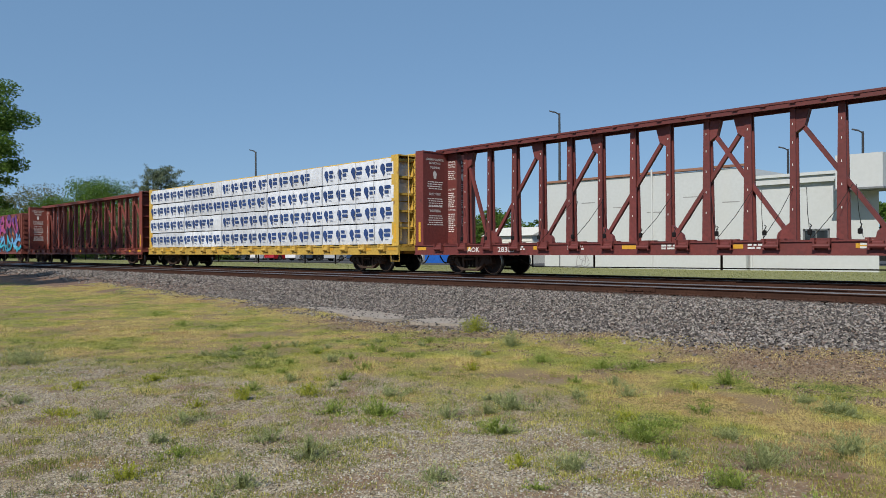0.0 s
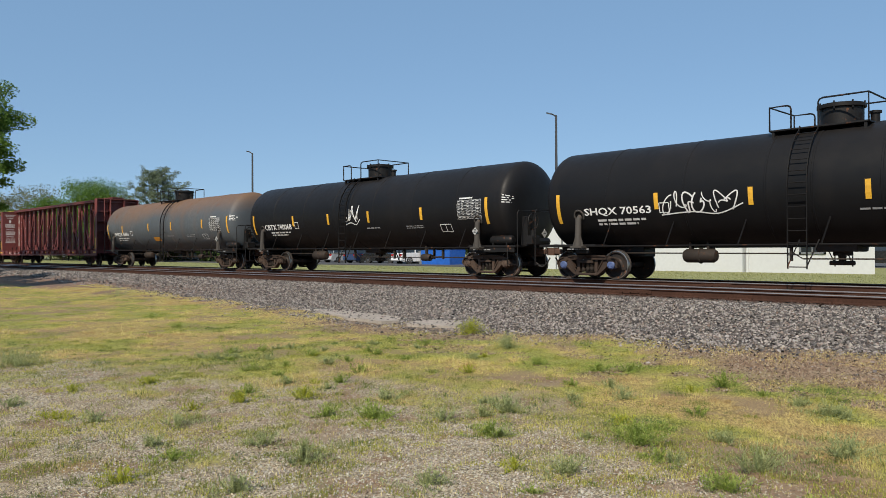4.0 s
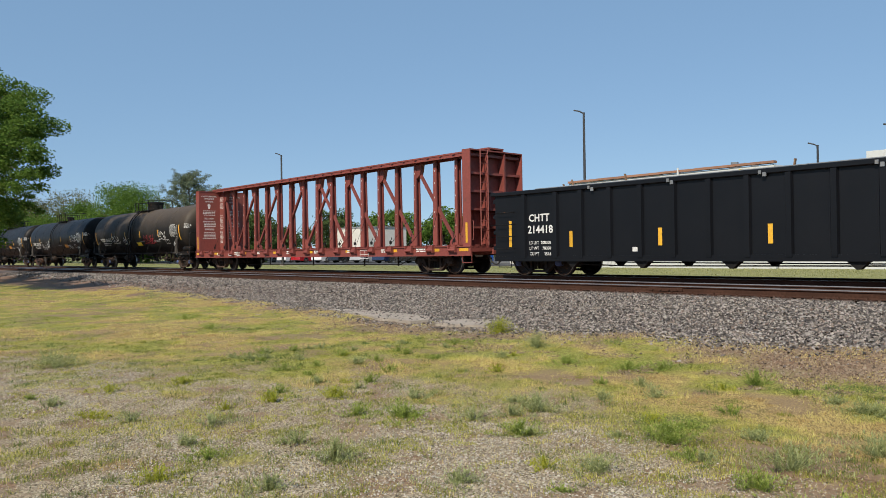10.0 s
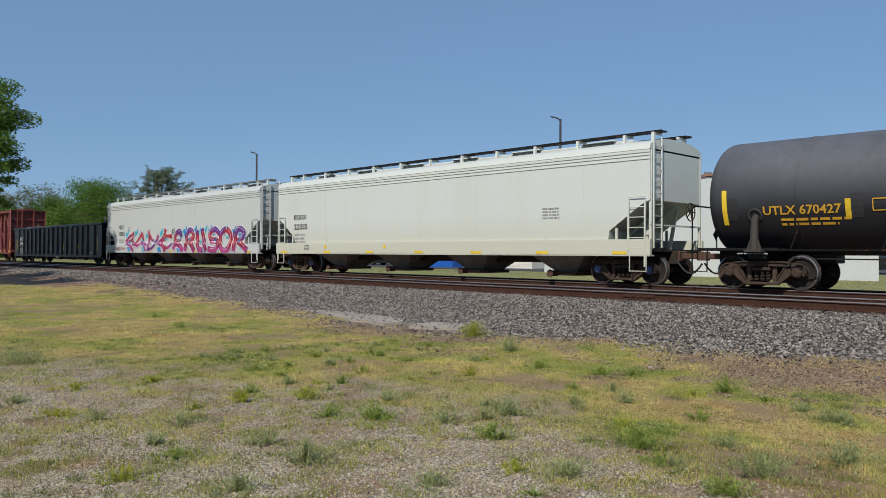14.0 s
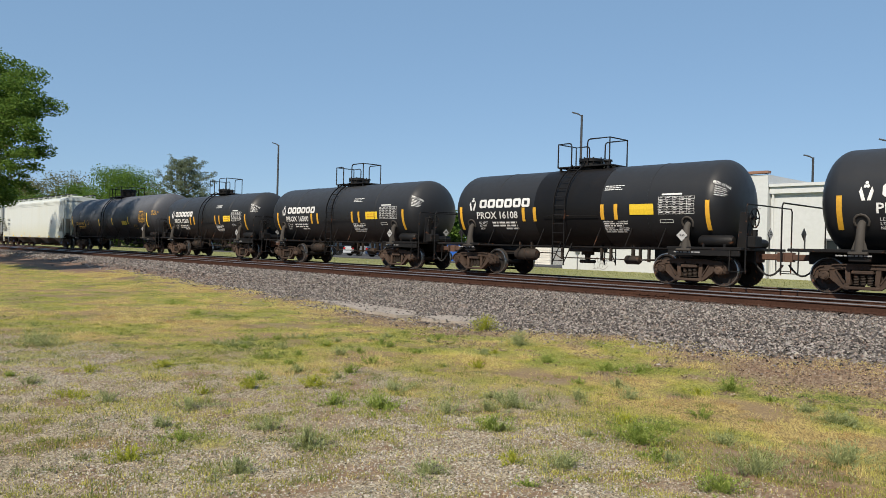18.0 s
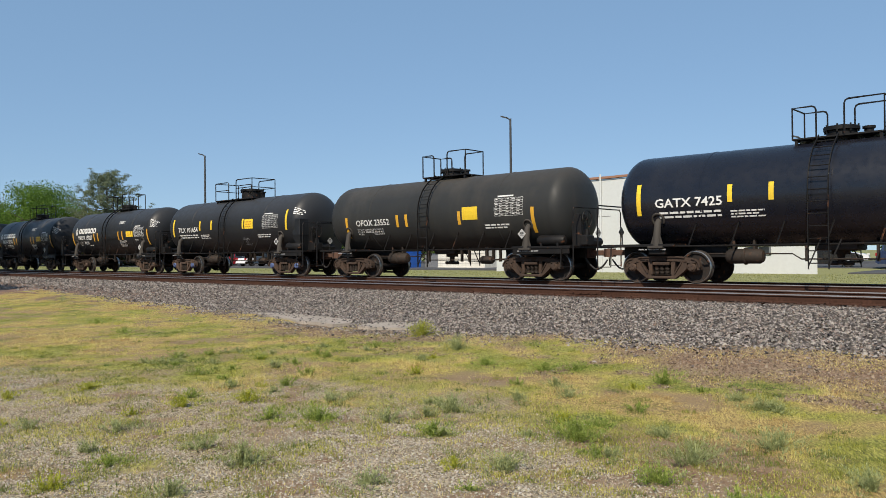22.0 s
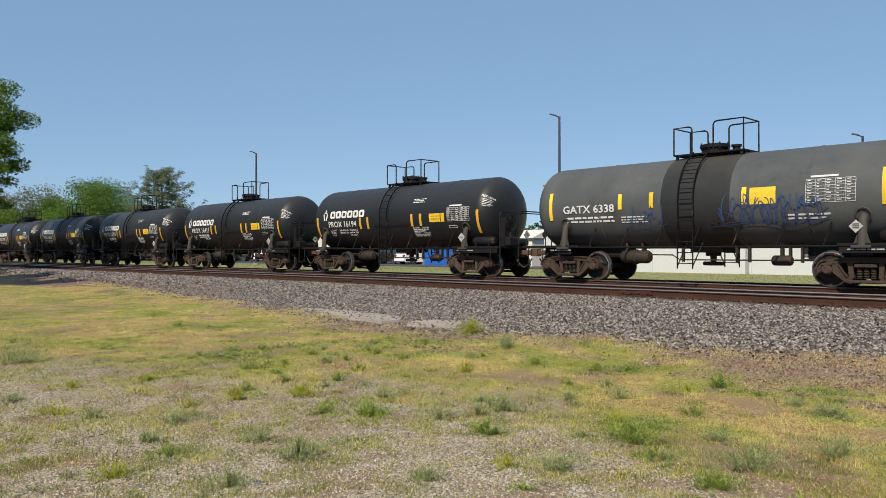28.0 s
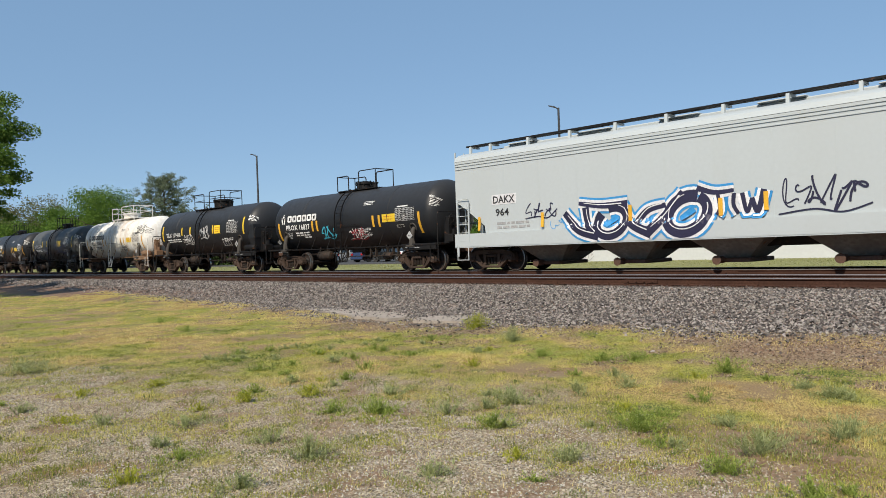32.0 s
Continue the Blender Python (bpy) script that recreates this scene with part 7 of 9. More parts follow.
def mural(skin, car, forms, x0, x1, z0, z1, fills, halo, tips, seed, hole=True):
    """A sprayed mural of broad strokes, each with a pale edge, over bright tips: no letters."""
    rnd = random.Random(seed)
    w, h = (x1 - x0) / len(forms), z1 - z0
    fat = min(w, h)

    def pick(x, z):
        v = (z - z0) / h + 0.75 * noise.noise((x * 0.8, z * 0.9, seed)) + 0.12 * noise.noise((x * 5, z * 5, seed))
        return min(len(fills) - 1, max(0, int(v * len(fills))))
    for i, strokes in enumerate(forms):
        cx = x0 + w * i
        for k in range(3):
            tx, low = cx + w * rnd.uniform(0.0, 0.95), k == 1
            tz = z0 + h * (rnd.uniform(0.02, 0.2) if low else rnd.uniform(0.72, 0.95))
            pts = bend([(tx - 0.3 * rnd.uniform(0.6, 1.1), tz), (tx, tz + 0.08), (tx + 0.14, tz + (-0.24 if low else 0.34))], 6)
            part("graffiti_tip", skin.brush(Geo(), pts, 0.36, 0.08, 0.004 + 0.0007 * (3 * i + k)), tips[(i + k) % len(tips)], car, "bright blue sprayed tip")
        for q, (w0, w1, *pts) in enumerate(strokes):
            line = bend([(cx + w * a * 1.04, z0 + h * b) for a, b in pts], 9)
            w0, w1 = w0 * 1.16, w1 * 1.16
            part("graffiti_edge", skin.brush(Geo(), line, w0 * fat + 0.09, w1 * fat + 0.09, 0.016 + 0.0005 * q + 0.002 * (i % 2)), halo, car)
            part("graffiti_stroke", skin.brush(Geo(), line[:], w0 * fat, w1 * fat, 0.022 + 0.0008 * q + 0.004 * (i % 2), pick), fills, car, "red, magenta and purple sprayed stroke")
            part("graffiti_highlight", skin.brush(Geo(), [(x - 0.02, z + 0.06 * fat) for x, z in line[3:-4]], 0.012, 0.02, 0.034 + 0.0006 * q, None, 1), halo, car)
        if hole:
            hx, hz = cx + w * rnd.uniform(0.35, 0.6), z0 + h * rnd.uniform(0.4, 0.6)
            part("graffiti_tip", skin.brush(Geo(), [(hx - 0.14, hz), (hx, hz + 0.04), (hx + 0.16, hz + 0.1)], 0.02, 0.16, 0.04), tips[i % len(tips)], car)


def gondola(center):
    car = thing("gondola", (center, TRACK_FAR, RAIL_Z), "clean black steel gondola with ribbed sides and yellow stripes", "freight car", "cars of the freight train")
    CARS.append((car, center))
    half, tc, L = 11.15, 8.75, 10.4

    def wall():
        g = Geo()
        g.box(-L, L, -1.44, -1.40, 0.55, 2.84)
        g.box(-L, L, -1.54, -1.36, 2.80, 2.94, 0.02)
        g.box(-L, L, -1.50, -1.38, 0.5, 0.68)
        return g

    def rib():
        g = Geo()
        g.hexa([(-0.11, -1.44, 0.62), (0.11, -1.44, 0.62), (0.07, -1.53, 0.62), (-0.07, -1.53, 0.62), (-0.11, -1.44, 2.8), (0.11, -1.44, 2.8), (0.07, -1.53, 2.8), (-0.07, -1.53, 2.8)])
        return g
    for s in (-1, 1):
        w = part("side_wall", wall, "gondola_black", car, key="gon_side", at=pose(0, 0, 0, 0, 0, 0 if s < 0 else 180))
        for x in [-9.02, -7.63] + [-6.6 + 1.1 * k for k in range(13)] + [7.63, 9.02]:
            part("rib", rib, "gondola_black", w, key="gon_rib", at=(x, 0, 0))
        for x in (-6.1, -3.3, -0.6, 2.2, 4.6, 7.2):
            part("tie_down", lambda: Geo().box(-0.05, 0.05, -1.56, -1.5, 2.72, 2.84, 0.01).box(-0.16, -0.08, -1.55, -1.5, 2.80, 2.90), "grey_metal", w, key="gon_tie", at=(x, 0, 0))
        part("brake_pipe", lambda: Geo().tube([(-7.2, -1.3, 0.42), (-5.0, -1.3, 0.36), (5.0, -1.3, 0.40), (7.2, -1.3, 0.42)], 0.02, 6), "black_steel", w, key="gon_pipe")
        for x in (-7.0, -4.4, -1.6, 1.6, 4.4, 7.0):
            part("bracket", lambda: Geo().hexa([(-0.04, -1.42, 0.3), (0.04, -1.42, 0.3), (0.04, -1.2, 0.3), (-0.04, -1.2, 0.3), (-0.3, -1.42, 0.54), (0.3, -1.42, 0.54), (0.3, -1.2, 0.54), (-0.3, -1.2, 0.54)]), "black_steel", w, key="gon_brk", at=(x, 0, 0))

    def end():
        g = Geo()
        g.box(L - 0.06, L, -1.4, 1.4, 0.7, 2.86)
        return g

    def ladder():
        g = Geo()
        for k in range(4):
            g.tube([(L - 1.0, -1.54, 0.95 + 0.42 * k), (L - 1.0, -1.6, 0.95 + 0.42 * k), (L - 0.2, -1.6, 0.95 + 0.42 * k), (L - 0.2, -1.54, 0.95 + 0.42 * k)], 0.014, 6)
            g.tube([(L + 0.2, -1.4, 0.95 + 0.42 * k), (L + 0.24, -1.4, 0.95 + 0.42 * k), (L + 0.24, -0.8, 0.95 + 0.42 * k), (L + 0.2, -0.8, 0.95 + 0.42 * k)], 0.014, 6)
        g.tube([(L - 0.8, -1.5, 0.55), (L - 0.8, -1.5, 0.3), (L - 0.2, -1.5, 0.3), (L - 0.2, -1.5, 0.55)], 0.018, 6)
        return g
    for s in (-1, 1):
        e = part("end_wall", end, "gondola_black", car, key="gon_end", at=pose(0, 0, 0, 0, 0, 0 if s > 0 else 180))
        part("grab_iron", ladder, "black_steel", e, key="gon_lad")
        for k in range(4):
            part("end_rib", lambda: Geo().box(L, L + 0.14, -1.42, 1.42, 0, 0.15, 0.02), "gondola_black", e, key="gon_endrib", at=(0, 0, 0.9 + 0.55 * k))
        part("top_cap", lambda: Geo().box(L - 0.02, L + 0.16, -1.54, 1.54, 2.82, 2.95, 0.02), "gondola_black", e, key="gon_cap")
        part("corner_post", lambda: Geo().box(L, L + 0.16, -1.5, -1.38, 0.6, 2.85, 0.02), "gondola_black", e, key="gon_post")
        truck(car, s * tc, "dark_iron", "bearing_blue")
        coupler(car, s, half)
    part("grab_iron", ladder, "black_steel", car, key="gon_lad", at=Matrix.Diagonal((-1, 1, 1, 1)))

    def floor_geo():
        g = Geo()
        g.box(-L, L, -1.4, 1.4, 0.95, 1.02)
        g.box(-half + 0.75, half - 0.75, -0.3, 0.3, 0.6, 0.94, 0.02)
        return g
    part("floor", floor_geo, "black_steel", car)
    part("brake_wheel", brake_wheel_geo, "black_steel", car, key="brake_wheel", at=(L + 0.35, -0.4, 2.1))
    flat = Skin(y=-1.442)
    part("lettering", flat.text(Geo(), "CHTT", -8.81, 1.85, 0.26, 0.9, 0.006), "white_paint", car)
    part("lettering", flat.text(Geo(), "214418", -8.87, 1.45, 0.27, 1.1, 0.006), "white_paint", car)
    for k, (a, b) in enumerate((("LD LMT", "208000"), ("LT WT", "78000"), ("CU FT", "3564"))):
        part("small_print", flat.text(Geo(), a, -8.8, 1.08 - 0.19 * k, 0.11, 0.42, 0.006), "white_paint", car)
        part("small_print", flat.text(Geo(), b, -8.3 + (0.0, 0.07, 0.15)[k], 1.08 - 0.19 * k, 0.11, (0.44, 0.37, 0.29)[k], 0.006), "white_paint", car)
    for x, h, z in ((-9.68, 0.92, 1.46), (-7.02, 0.52, 1.23), (-3.75, 0.52, 1.23), (-0.5, 0.52, 1.23), (2.55, 0.52, 1.23), (5.75, 0.52, 1.23), (9.6, 0.92, 1.46)):
        part("reflective_stripe", lambda: flat.bar(Geo(), -0.065, 0.065, z - h / 2, z + h / 2, 0.006), "stripe", car, key=("gstripe", h), at=(x, 0, 0))
    part("small_label", lambda: flat.bar(Geo(), 8.2, 8.55, 0.80, 0.93, 0.006), "white_paint", car)
    part("small_label", lambda: flat.bar(Geo(), -4.7, -4.35, 0.80, 0.93, 0.006), "white_paint", car)
    part("small_label", lambda: flat.bar(Geo(), 7.3, 7.6, 0.72, 0.80, 0.006), "grey_paint", car)
    sc = thing("scrap_load", (center, TRACK_FAR, RAIL_Z), "loose scrap metal strips sticking out of the gondola", "scrap", "")
    CARS.append((sc, center))
    for k, (a, b, y) in enumerate(((-9.0, 3.2, -0.62), (-8.6, 7.1, 0.0), (-5.2, 7.3, 0.62))):
        part("steel_section", Geo().box(a, b, y - 0.29, y + 0.29, 2.1, 3.03 + 0.03 * k, 0.02), "grey_metal", sc, "long grey steel section")
    rnd = random.Random(6)
    for k in range(26):
        x = -9.5 + 19 * k / 26 + rnd.uniform(-0.3, 0.3)
        g = Geo()
        z = 2.2
        p = (x, rnd.uniform(-1.1, 1.1), 1.05)
        g.beam(p, (x + rnd.uniform(-0.9, 0.9), p[1] + rnd.uniform(-0.1, 0.1), rnd.uniform(2.6, 3.45)), rnd.uniform(0.04, 0.10), 0.03)
        part("scrap_piece", g, rnd.choice(["rusty_steel", "grey_metal", "grey_metal", "yellow"]), sc)
    return car


def boxcar(center):
    car = thing("boxcar", (center, TRACK_FAR, RAIL_Z), "red-brown boxcar with sprayed teal and dark graffiti along its side", "freight car", "cars of the freight train")
    CARS.append((car, center))
    half, tc, L = 9.2, 6.6, 8.5

    def body():
        g = Geo()
        g.box(-L, L, -1.45, 1.45, 0.95, 4.3, 0.03)
        for k in range(7):
            z = 1.2 + k * 0.42
            g.box(L, L + 0.09, -1.3, 1.3, z, z + 0.16)
        for k in range(12):
            x = -L + 0.2 + k * (2 * L - 0.4) / 11
            g.box(x - 0.05, x + 0.05, -1.5, -1.45, 1.0, 4.25)
        return g
    part("body", body, "box_red", car)
    part("side_sill", Geo().box(-L, L, -1.48, 1.48, 0.72, 0.95), "box_red", car)
    for s in (-1, 1):
        truck(car, s * tc)
        coupler(car, s, half)
    skin = Skin(y=-1.505)
    mural(skin, car, ANGULAR, 0.0, 8.3, 0.95, 2.3, ["g_teal", "g_aqua", "g_sky"], "g_ink", ["g_teal", "g_blue"], 5)
    mural(skin, car, ROUND[:3], 2.0, 8.0, 2.5, 4.0, ["g_ink", "g_pink", "g_purple"], "g_ink", ["g_orange"], 7)
    return car


# ---- the train, from its head to its tail ----
def tag(x, z, w, h, ink, seed, n=5, t=0.05):
    def f(skin, car):
        part("graffiti_tag", skin.scrawl(Geo(), x, z, w, h, random.Random(seed), n, t), ink, car, "sprayed loops of paint")
    return f


def several(*fs):
    def f(skin, car):
        for q in fs:
            q(skin, car)
    return f


boxcar(-81.4)
centerbeam(-59.1, "weathered red-brown empty centerbeam flatcar", "beam_red")
centerbeam(-34.4, "yellow centerbeam flatcar carrying wrapped lumber", "beam_yellow", loaded=True)
lumber_load(-34.4)
centerbeam(-9.8, "dark maroon empty centerbeam flatcar with bulkhead warnings", "beam_maroon", "AOK", ("28383",), pitch=1.226, ends=11.38, high=4.65)
big = lambda **k: {**BIG, **k}
small = lambda **k: {**SMALL, **k}
tank_car(12.3, "tank_car", "long grey tank car weathered brown over its top", big(kind="big_a", mat="tank_brown_top", lad=0.62, stripes=((-8.0, 0.95, 2.3), (-5.6, 0.47, 2.4), (-1.62, 0.47, 2.43), (1.5, 0.47, 2.44), (5.33, 0.47, 2.45), (8.1, 0.9, 2.34)),
         write=write_big("SHQX", "6866", panel=(-1.15, 1.53, "orange_paint"))))
tank_car(31.0, "tank_car", "long clean black tank car with white lettering", big(kind="big_b", mat="tank_black",
         write=write_big("CBTX", "740068", tag(-0.45, 2.1, 0.9, 0.65, "white_paint", 3, 4))))
tank_car(49.6, "tank_car", "long black tank car with white sprayed tag", big(kind="big_b", mat="tank_black", bearing="bearing_blue",
         write=write_big("SHQX", "70563", tag(-4.2, 1.95, 2.1, 0.55, "white_paint", 4, 7), (2.3, 1.75, "orange_paint"))))
tank_car(68.3, "tank_car", "long black tank car with rusty end and white tags", big(kind="big_c", mat="tank_black", iron="rusty_truck", shell=8.27, man=(-0.75, 0.2, 0.4), stripes=((-7.75, 0.95, 2.3), (-4.6, 0.47, 2.33), (-1.3, 0.47, 2.33), (1.85, 0.47, 2.34), (4.5, 0.47, 2.35), (7.85, 0.95, 2.35)),
         write=write_big("SHPX", "203076", several(tag(-4.2, 1.55, 1.3, 0.4, "white_paint", 5, 4, 0.045), tag(-2.6, 1.75, 1.0, 0.55, "white_paint", 6, 5, 0.045), tag(4.6, 2.2, 1.4, 0.45, "white_paint", 7, 4, 0.06),
                         tag(3.6, 1.55, 0.9, 0.3, "white_paint", 8, 4, 0.04)), (2.55, 1.62, "orange_paint"))))
tank_car(87.3, "tank_car", "long black tank car with dusty brown top and tags", big(kind="big_d", mat="tank_dusty", bearing="bearing_blue",
         write=write_big("TCBX", "256002", several(tag(-4.4, 1.8, 1.4, 0.5, "white_paint", 9, 5), tag(-2.2, 1.7, 1.25, 0.5, "white_paint", 10, 5), tag(1.5, 1.7, 2.0, 0.55, "g_red", 12, 6), tag(4.2, 1.95, 1.2, 0.5, "white_paint", 13, 5)),
                         (0.05, 1.5, "yellow"))))
centerbeam(108.97, "bright red-brown empty centerbeam flatcar with stencilled bulkheads", "beam_rust", "ATW", ("625", "253"))
gondola(132.4)


def write_mllx(skin, low, car):
    part("lettering", skin.text(Geo(), "MLLX", -7.9, 2.4, 0.26, 0.8), "black_paint", car)
    part("lettering", skin.text(Geo(), "10853", -7.85, 1.96, 0.26, 0.9), "black_paint", car)
    part("small_print", skin.rows(Geo(), -7.8, -6.9, 1.72, 2, 0.14, 0.07, random.Random(2)), "grey_paint", car)
    side = SideSkin(y=-1.554)
    mural(side, car, ANGULAR, -6.7, 0.0, 0.97, 2.1, ["g_purple", "g_pink", "g_magenta", "g_crimson", "g_red", "g_red"], "g_white", ["g_aqua", "g_blue", "g_aqua"], 21)
    mural(side, car, ROUND, 0.45, 8.75, 0.97, 2.12, ["g_pink", "g_magenta", "g_crimson", "g_red", "g_red", "g_crimson", "g_purple"], "g_white", ["g_aqua", "g_blue"], 26)
    part("graffiti_tag", side.scrawl(Geo(), 0.1, 2.02, 0.6, 0.26, random.Random(5), 3, 0.04, 0.012), "g_ink", car, "dark sprayed loops")
    for x, z in ((-6.35, 2.28), (-7.75, 1.0)):
        part("stencil_box", side.grid(Geo(), x, x + 0.22, z, z + 0.2, 1, 1, 0.006, 0.02), "black_paint", car)
    part("graffiti_tag", low.scrawl(Geo(), -8.6, 1.05, 1.9, 0.18, random.Random(4), 9, 0.025), "g_red", car)


def write_equx(skin, low, car):
    part("lettering", skin.text(Geo(), "EQUX", -8.55, 2.40, 0.25, 1.0), "black_paint", car)
    part("lettering", skin.text(Geo(), "22355", -8.55, 1.98, 0.25, 1.08), "black_paint", car)
    part("small_print", skin.rows(Geo(), -8.5, -7.6, 1.78, 3, 0.17, 0.09, random.Random(2), 0.008, 0.1), "grey_paint", car)
    part("small_print", skin.rows(Geo(), 6.0, 6.8, 2.4, 4, 0.1, 0.05, random.Random(5)), "grey_paint", car)
    part("small_label", low.grid(Geo(), -7.6, -7.25, 1.05, 1.24, 1, 3, 0.006, 0.015), "black_paint", car)
    part("small_label", low.bar(Geo(), -6.05, -5.9, 1.1, 1.25, 0.006), "yellow", car)
    part("small_label", low.bar(Geo(), -2.0, -1.85, 1.1, 1.25, 0.006), "yellow", car)


def write_dakx(skin, low, car):
    part("label_plate", skin.bar(Geo(), -8.17, -7.05, 2.31, 2.66, 0.004), "g_white", car)
    part("lettering", skin.text(Geo(), "DAKX", -8.1, 2.36, 0.25, 0.98), "black_paint", car)
    part("lettering", skin.text(Geo(), "964", -8.0, 1.92, 0.25, 0.6), "black_paint", car)
    part("small_print", skin.rows(Geo(), -7.95, -6.4, 1.7, 2, 0.14, 0.08, random.Random(2), 0.008, 0.1), "grey_paint", car)
    part("graffiti_tag", skin.scrawl(Geo(), -6.6, 1.8, 1.15, 0.42, random.Random(14), 5, 0.05), "g_ink", car, "black sprayed loops")
    wall = SideSkin(y=-1.554)

    def arc(cx, cz, rx, rz, a, b, n=26):
        return [(cx + rx * math.cos(radians(a + (b - a) * i / n)) + 0.25 * rz * math.sin(radians(a + (b - a) * i / n)), cz + rz * math.sin(radians(a + (b - a) * i / n))) for i in range(n + 1)]
    sweeps = [(0.2, 0.3, [(-5.05, 1.85), (-4.5, 1.3), (-3.75, 1.08)]), (0.12, 0.22, [(-4.5, 2.12), (-3.7, 2.0), (-2.75, 2.0)]), (0.26, 0.3, arc(-3.3, 1.5, 0.5, 0.42, 115, -215)), (0.26, 0.16, [(-4.25, 1.98), (-4.15, 1.45), (-3.8, 1.08)]),
              (0.22, 0.3, [(-2.95, 1.98), (-2.6, 1.4), (-1.95, 1.08)]), (0.24, 0.14, [(-2.55, 1.28), (-2.1, 1.75), (-1.5, 1.88)]), (0.3, 0.22, [(-2.1, 1.1), (-1.55, 1.55), (-0.95, 2.2)]), (0.34, 0.3, arc(-0.85, 1.58, 0.58, 0.5, 70, 425)),
              (0.16, 0.1, [(-0.55, 2.28), (-0.05, 2.12), (0.5, 2.14)]), (0.1, 0.13, [(0.05, 2.06), (0.1, 1.7), (0.02, 1.5)]), (0.12, 0.1, [(0.5, 2.06), (0.48, 1.75), (0.6, 1.52)]), (0.12, 0.1, [(0.72, 2.05), (0.84, 1.55), (0.98, 1.9)]), (0.12, 0.16, [(0.98, 1.9), (1.12, 1.55), (1.3, 2.1)])]
    sweeps = [(a, b, bend(p) if len(p) < 12 else p) for a, b, p in sweeps]
    for ink, grow, lift in (("g_blue", 0.3, 0.004), ("g_white", 0.17, 0.012), ("g_ink", 0.0, 0.02)):
        for q, (a, b, pts) in enumerate(sweeps):
            part("graffiti_stroke", wall.brush(Geo(), pts, a + grow, b + grow, lift + 0.0006 * q), ink, car, {"g_blue": "blue sprayed edge", "g_white": "white sprayed edge", "g_ink": "black sprayed stroke"}[ink])
    for a, b, pts in sweeps[:8]:
        part("graffiti_highlight", wall.brush(Geo(), [(x + 0.02, z + a * 0.26) for x, z in pts[3:-3]], 0.02, 0.035, 0.032, None, 1), "g_white", car)
    for cx, cz, r in ((-3.3, 1.5, 0.2), (-0.85, 1.58, 0.22)):
        part("graffiti_tip", wall.brush(Geo(), [(cx - r * 0.9, cz - 0.12), (cx, cz), (cx + r, cz + 0.14)], 0.14, 0.2, 0.034), "g_blue", car)
    for x, z in ((-8.75, 1.69), (-5.93, 1.69), (-2.65, 1.72), (0.13, 1.72), (1.35, 1.8), (4.2, 1.8), (7.4, 1.8)):
        part("reflective_stripe", wall.bar(wall.bar(Geo(), x - 0.06, x + 0.06, z - 0.24, z, 0.05), x - 0.06, x + 0.06, z, z + 0.24, 0.05), "stripe", car)
    part("graffiti_tag", skin.scrawl(Geo(), 1.75, 1.5, 1.9, 0.75, random.Random(15), 6, 0.06), "g_ink", car, "black sprayed loops")
    part("graffiti_tag", skin.scrawl(Geo(), -5.6, 1.35, 1.2, 0.35, random.Random(16), 4, 0.03), "g_sky", car, "faint blue sprayed loops")


hopper(154.05, "cream covered hopper with a red and purple graffiti mural", "hopper_cream", "grey_metal", "hopper_cream", write_mllx)
hopper(175.6, "clean ivory covered hopper with dark roof walks", "hopper_ivory", "black_steel", "hopper_ivory", write_equx)
tank_car(195.7, "tank_car", "long plain grey tank car, darker towards its lower half", big(kind="big_e", axis=2.48, mat="tank_grey", stripe="yellow", stripes=((-7.95, 0.95, 2.15), (-4.9, 0.5, 2.03), (-1.7, 0.5, 2.1), (1.1, 0.5, 2.15), (4.2, 0.5, 2.2), (7.6, 0.95, 2.2)),
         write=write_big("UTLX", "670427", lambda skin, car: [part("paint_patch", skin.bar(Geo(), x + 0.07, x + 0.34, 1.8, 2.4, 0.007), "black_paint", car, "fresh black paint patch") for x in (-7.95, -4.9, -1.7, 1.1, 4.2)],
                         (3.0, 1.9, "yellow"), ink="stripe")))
PROX = "black tank car with white lettering and yellow stripes"
SHORT = dict(kind="small_s", shell=5.55)
JACKET = dict(kind="small_j", shell=5.55, jacket=(-1.3, 1.42))
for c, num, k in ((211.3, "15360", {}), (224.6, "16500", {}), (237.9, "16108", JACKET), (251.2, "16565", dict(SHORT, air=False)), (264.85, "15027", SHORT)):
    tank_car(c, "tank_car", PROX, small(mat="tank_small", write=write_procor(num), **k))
WIDE = dict(plat=(-1.95, 1.28, 0.65, 3.66), gap=(-0.75, -0.1), rails=(0.84, 0.92), man=(0.3, 0.5, 0.5))
LONG = dict(plat=(-1.62, 2.2, 0.65, 3.74), gap=(-0.55, 0.12), rails=(0.74, 0.8), man=(0.3, 0.55, 0.5), double=True, lad=-0.2)


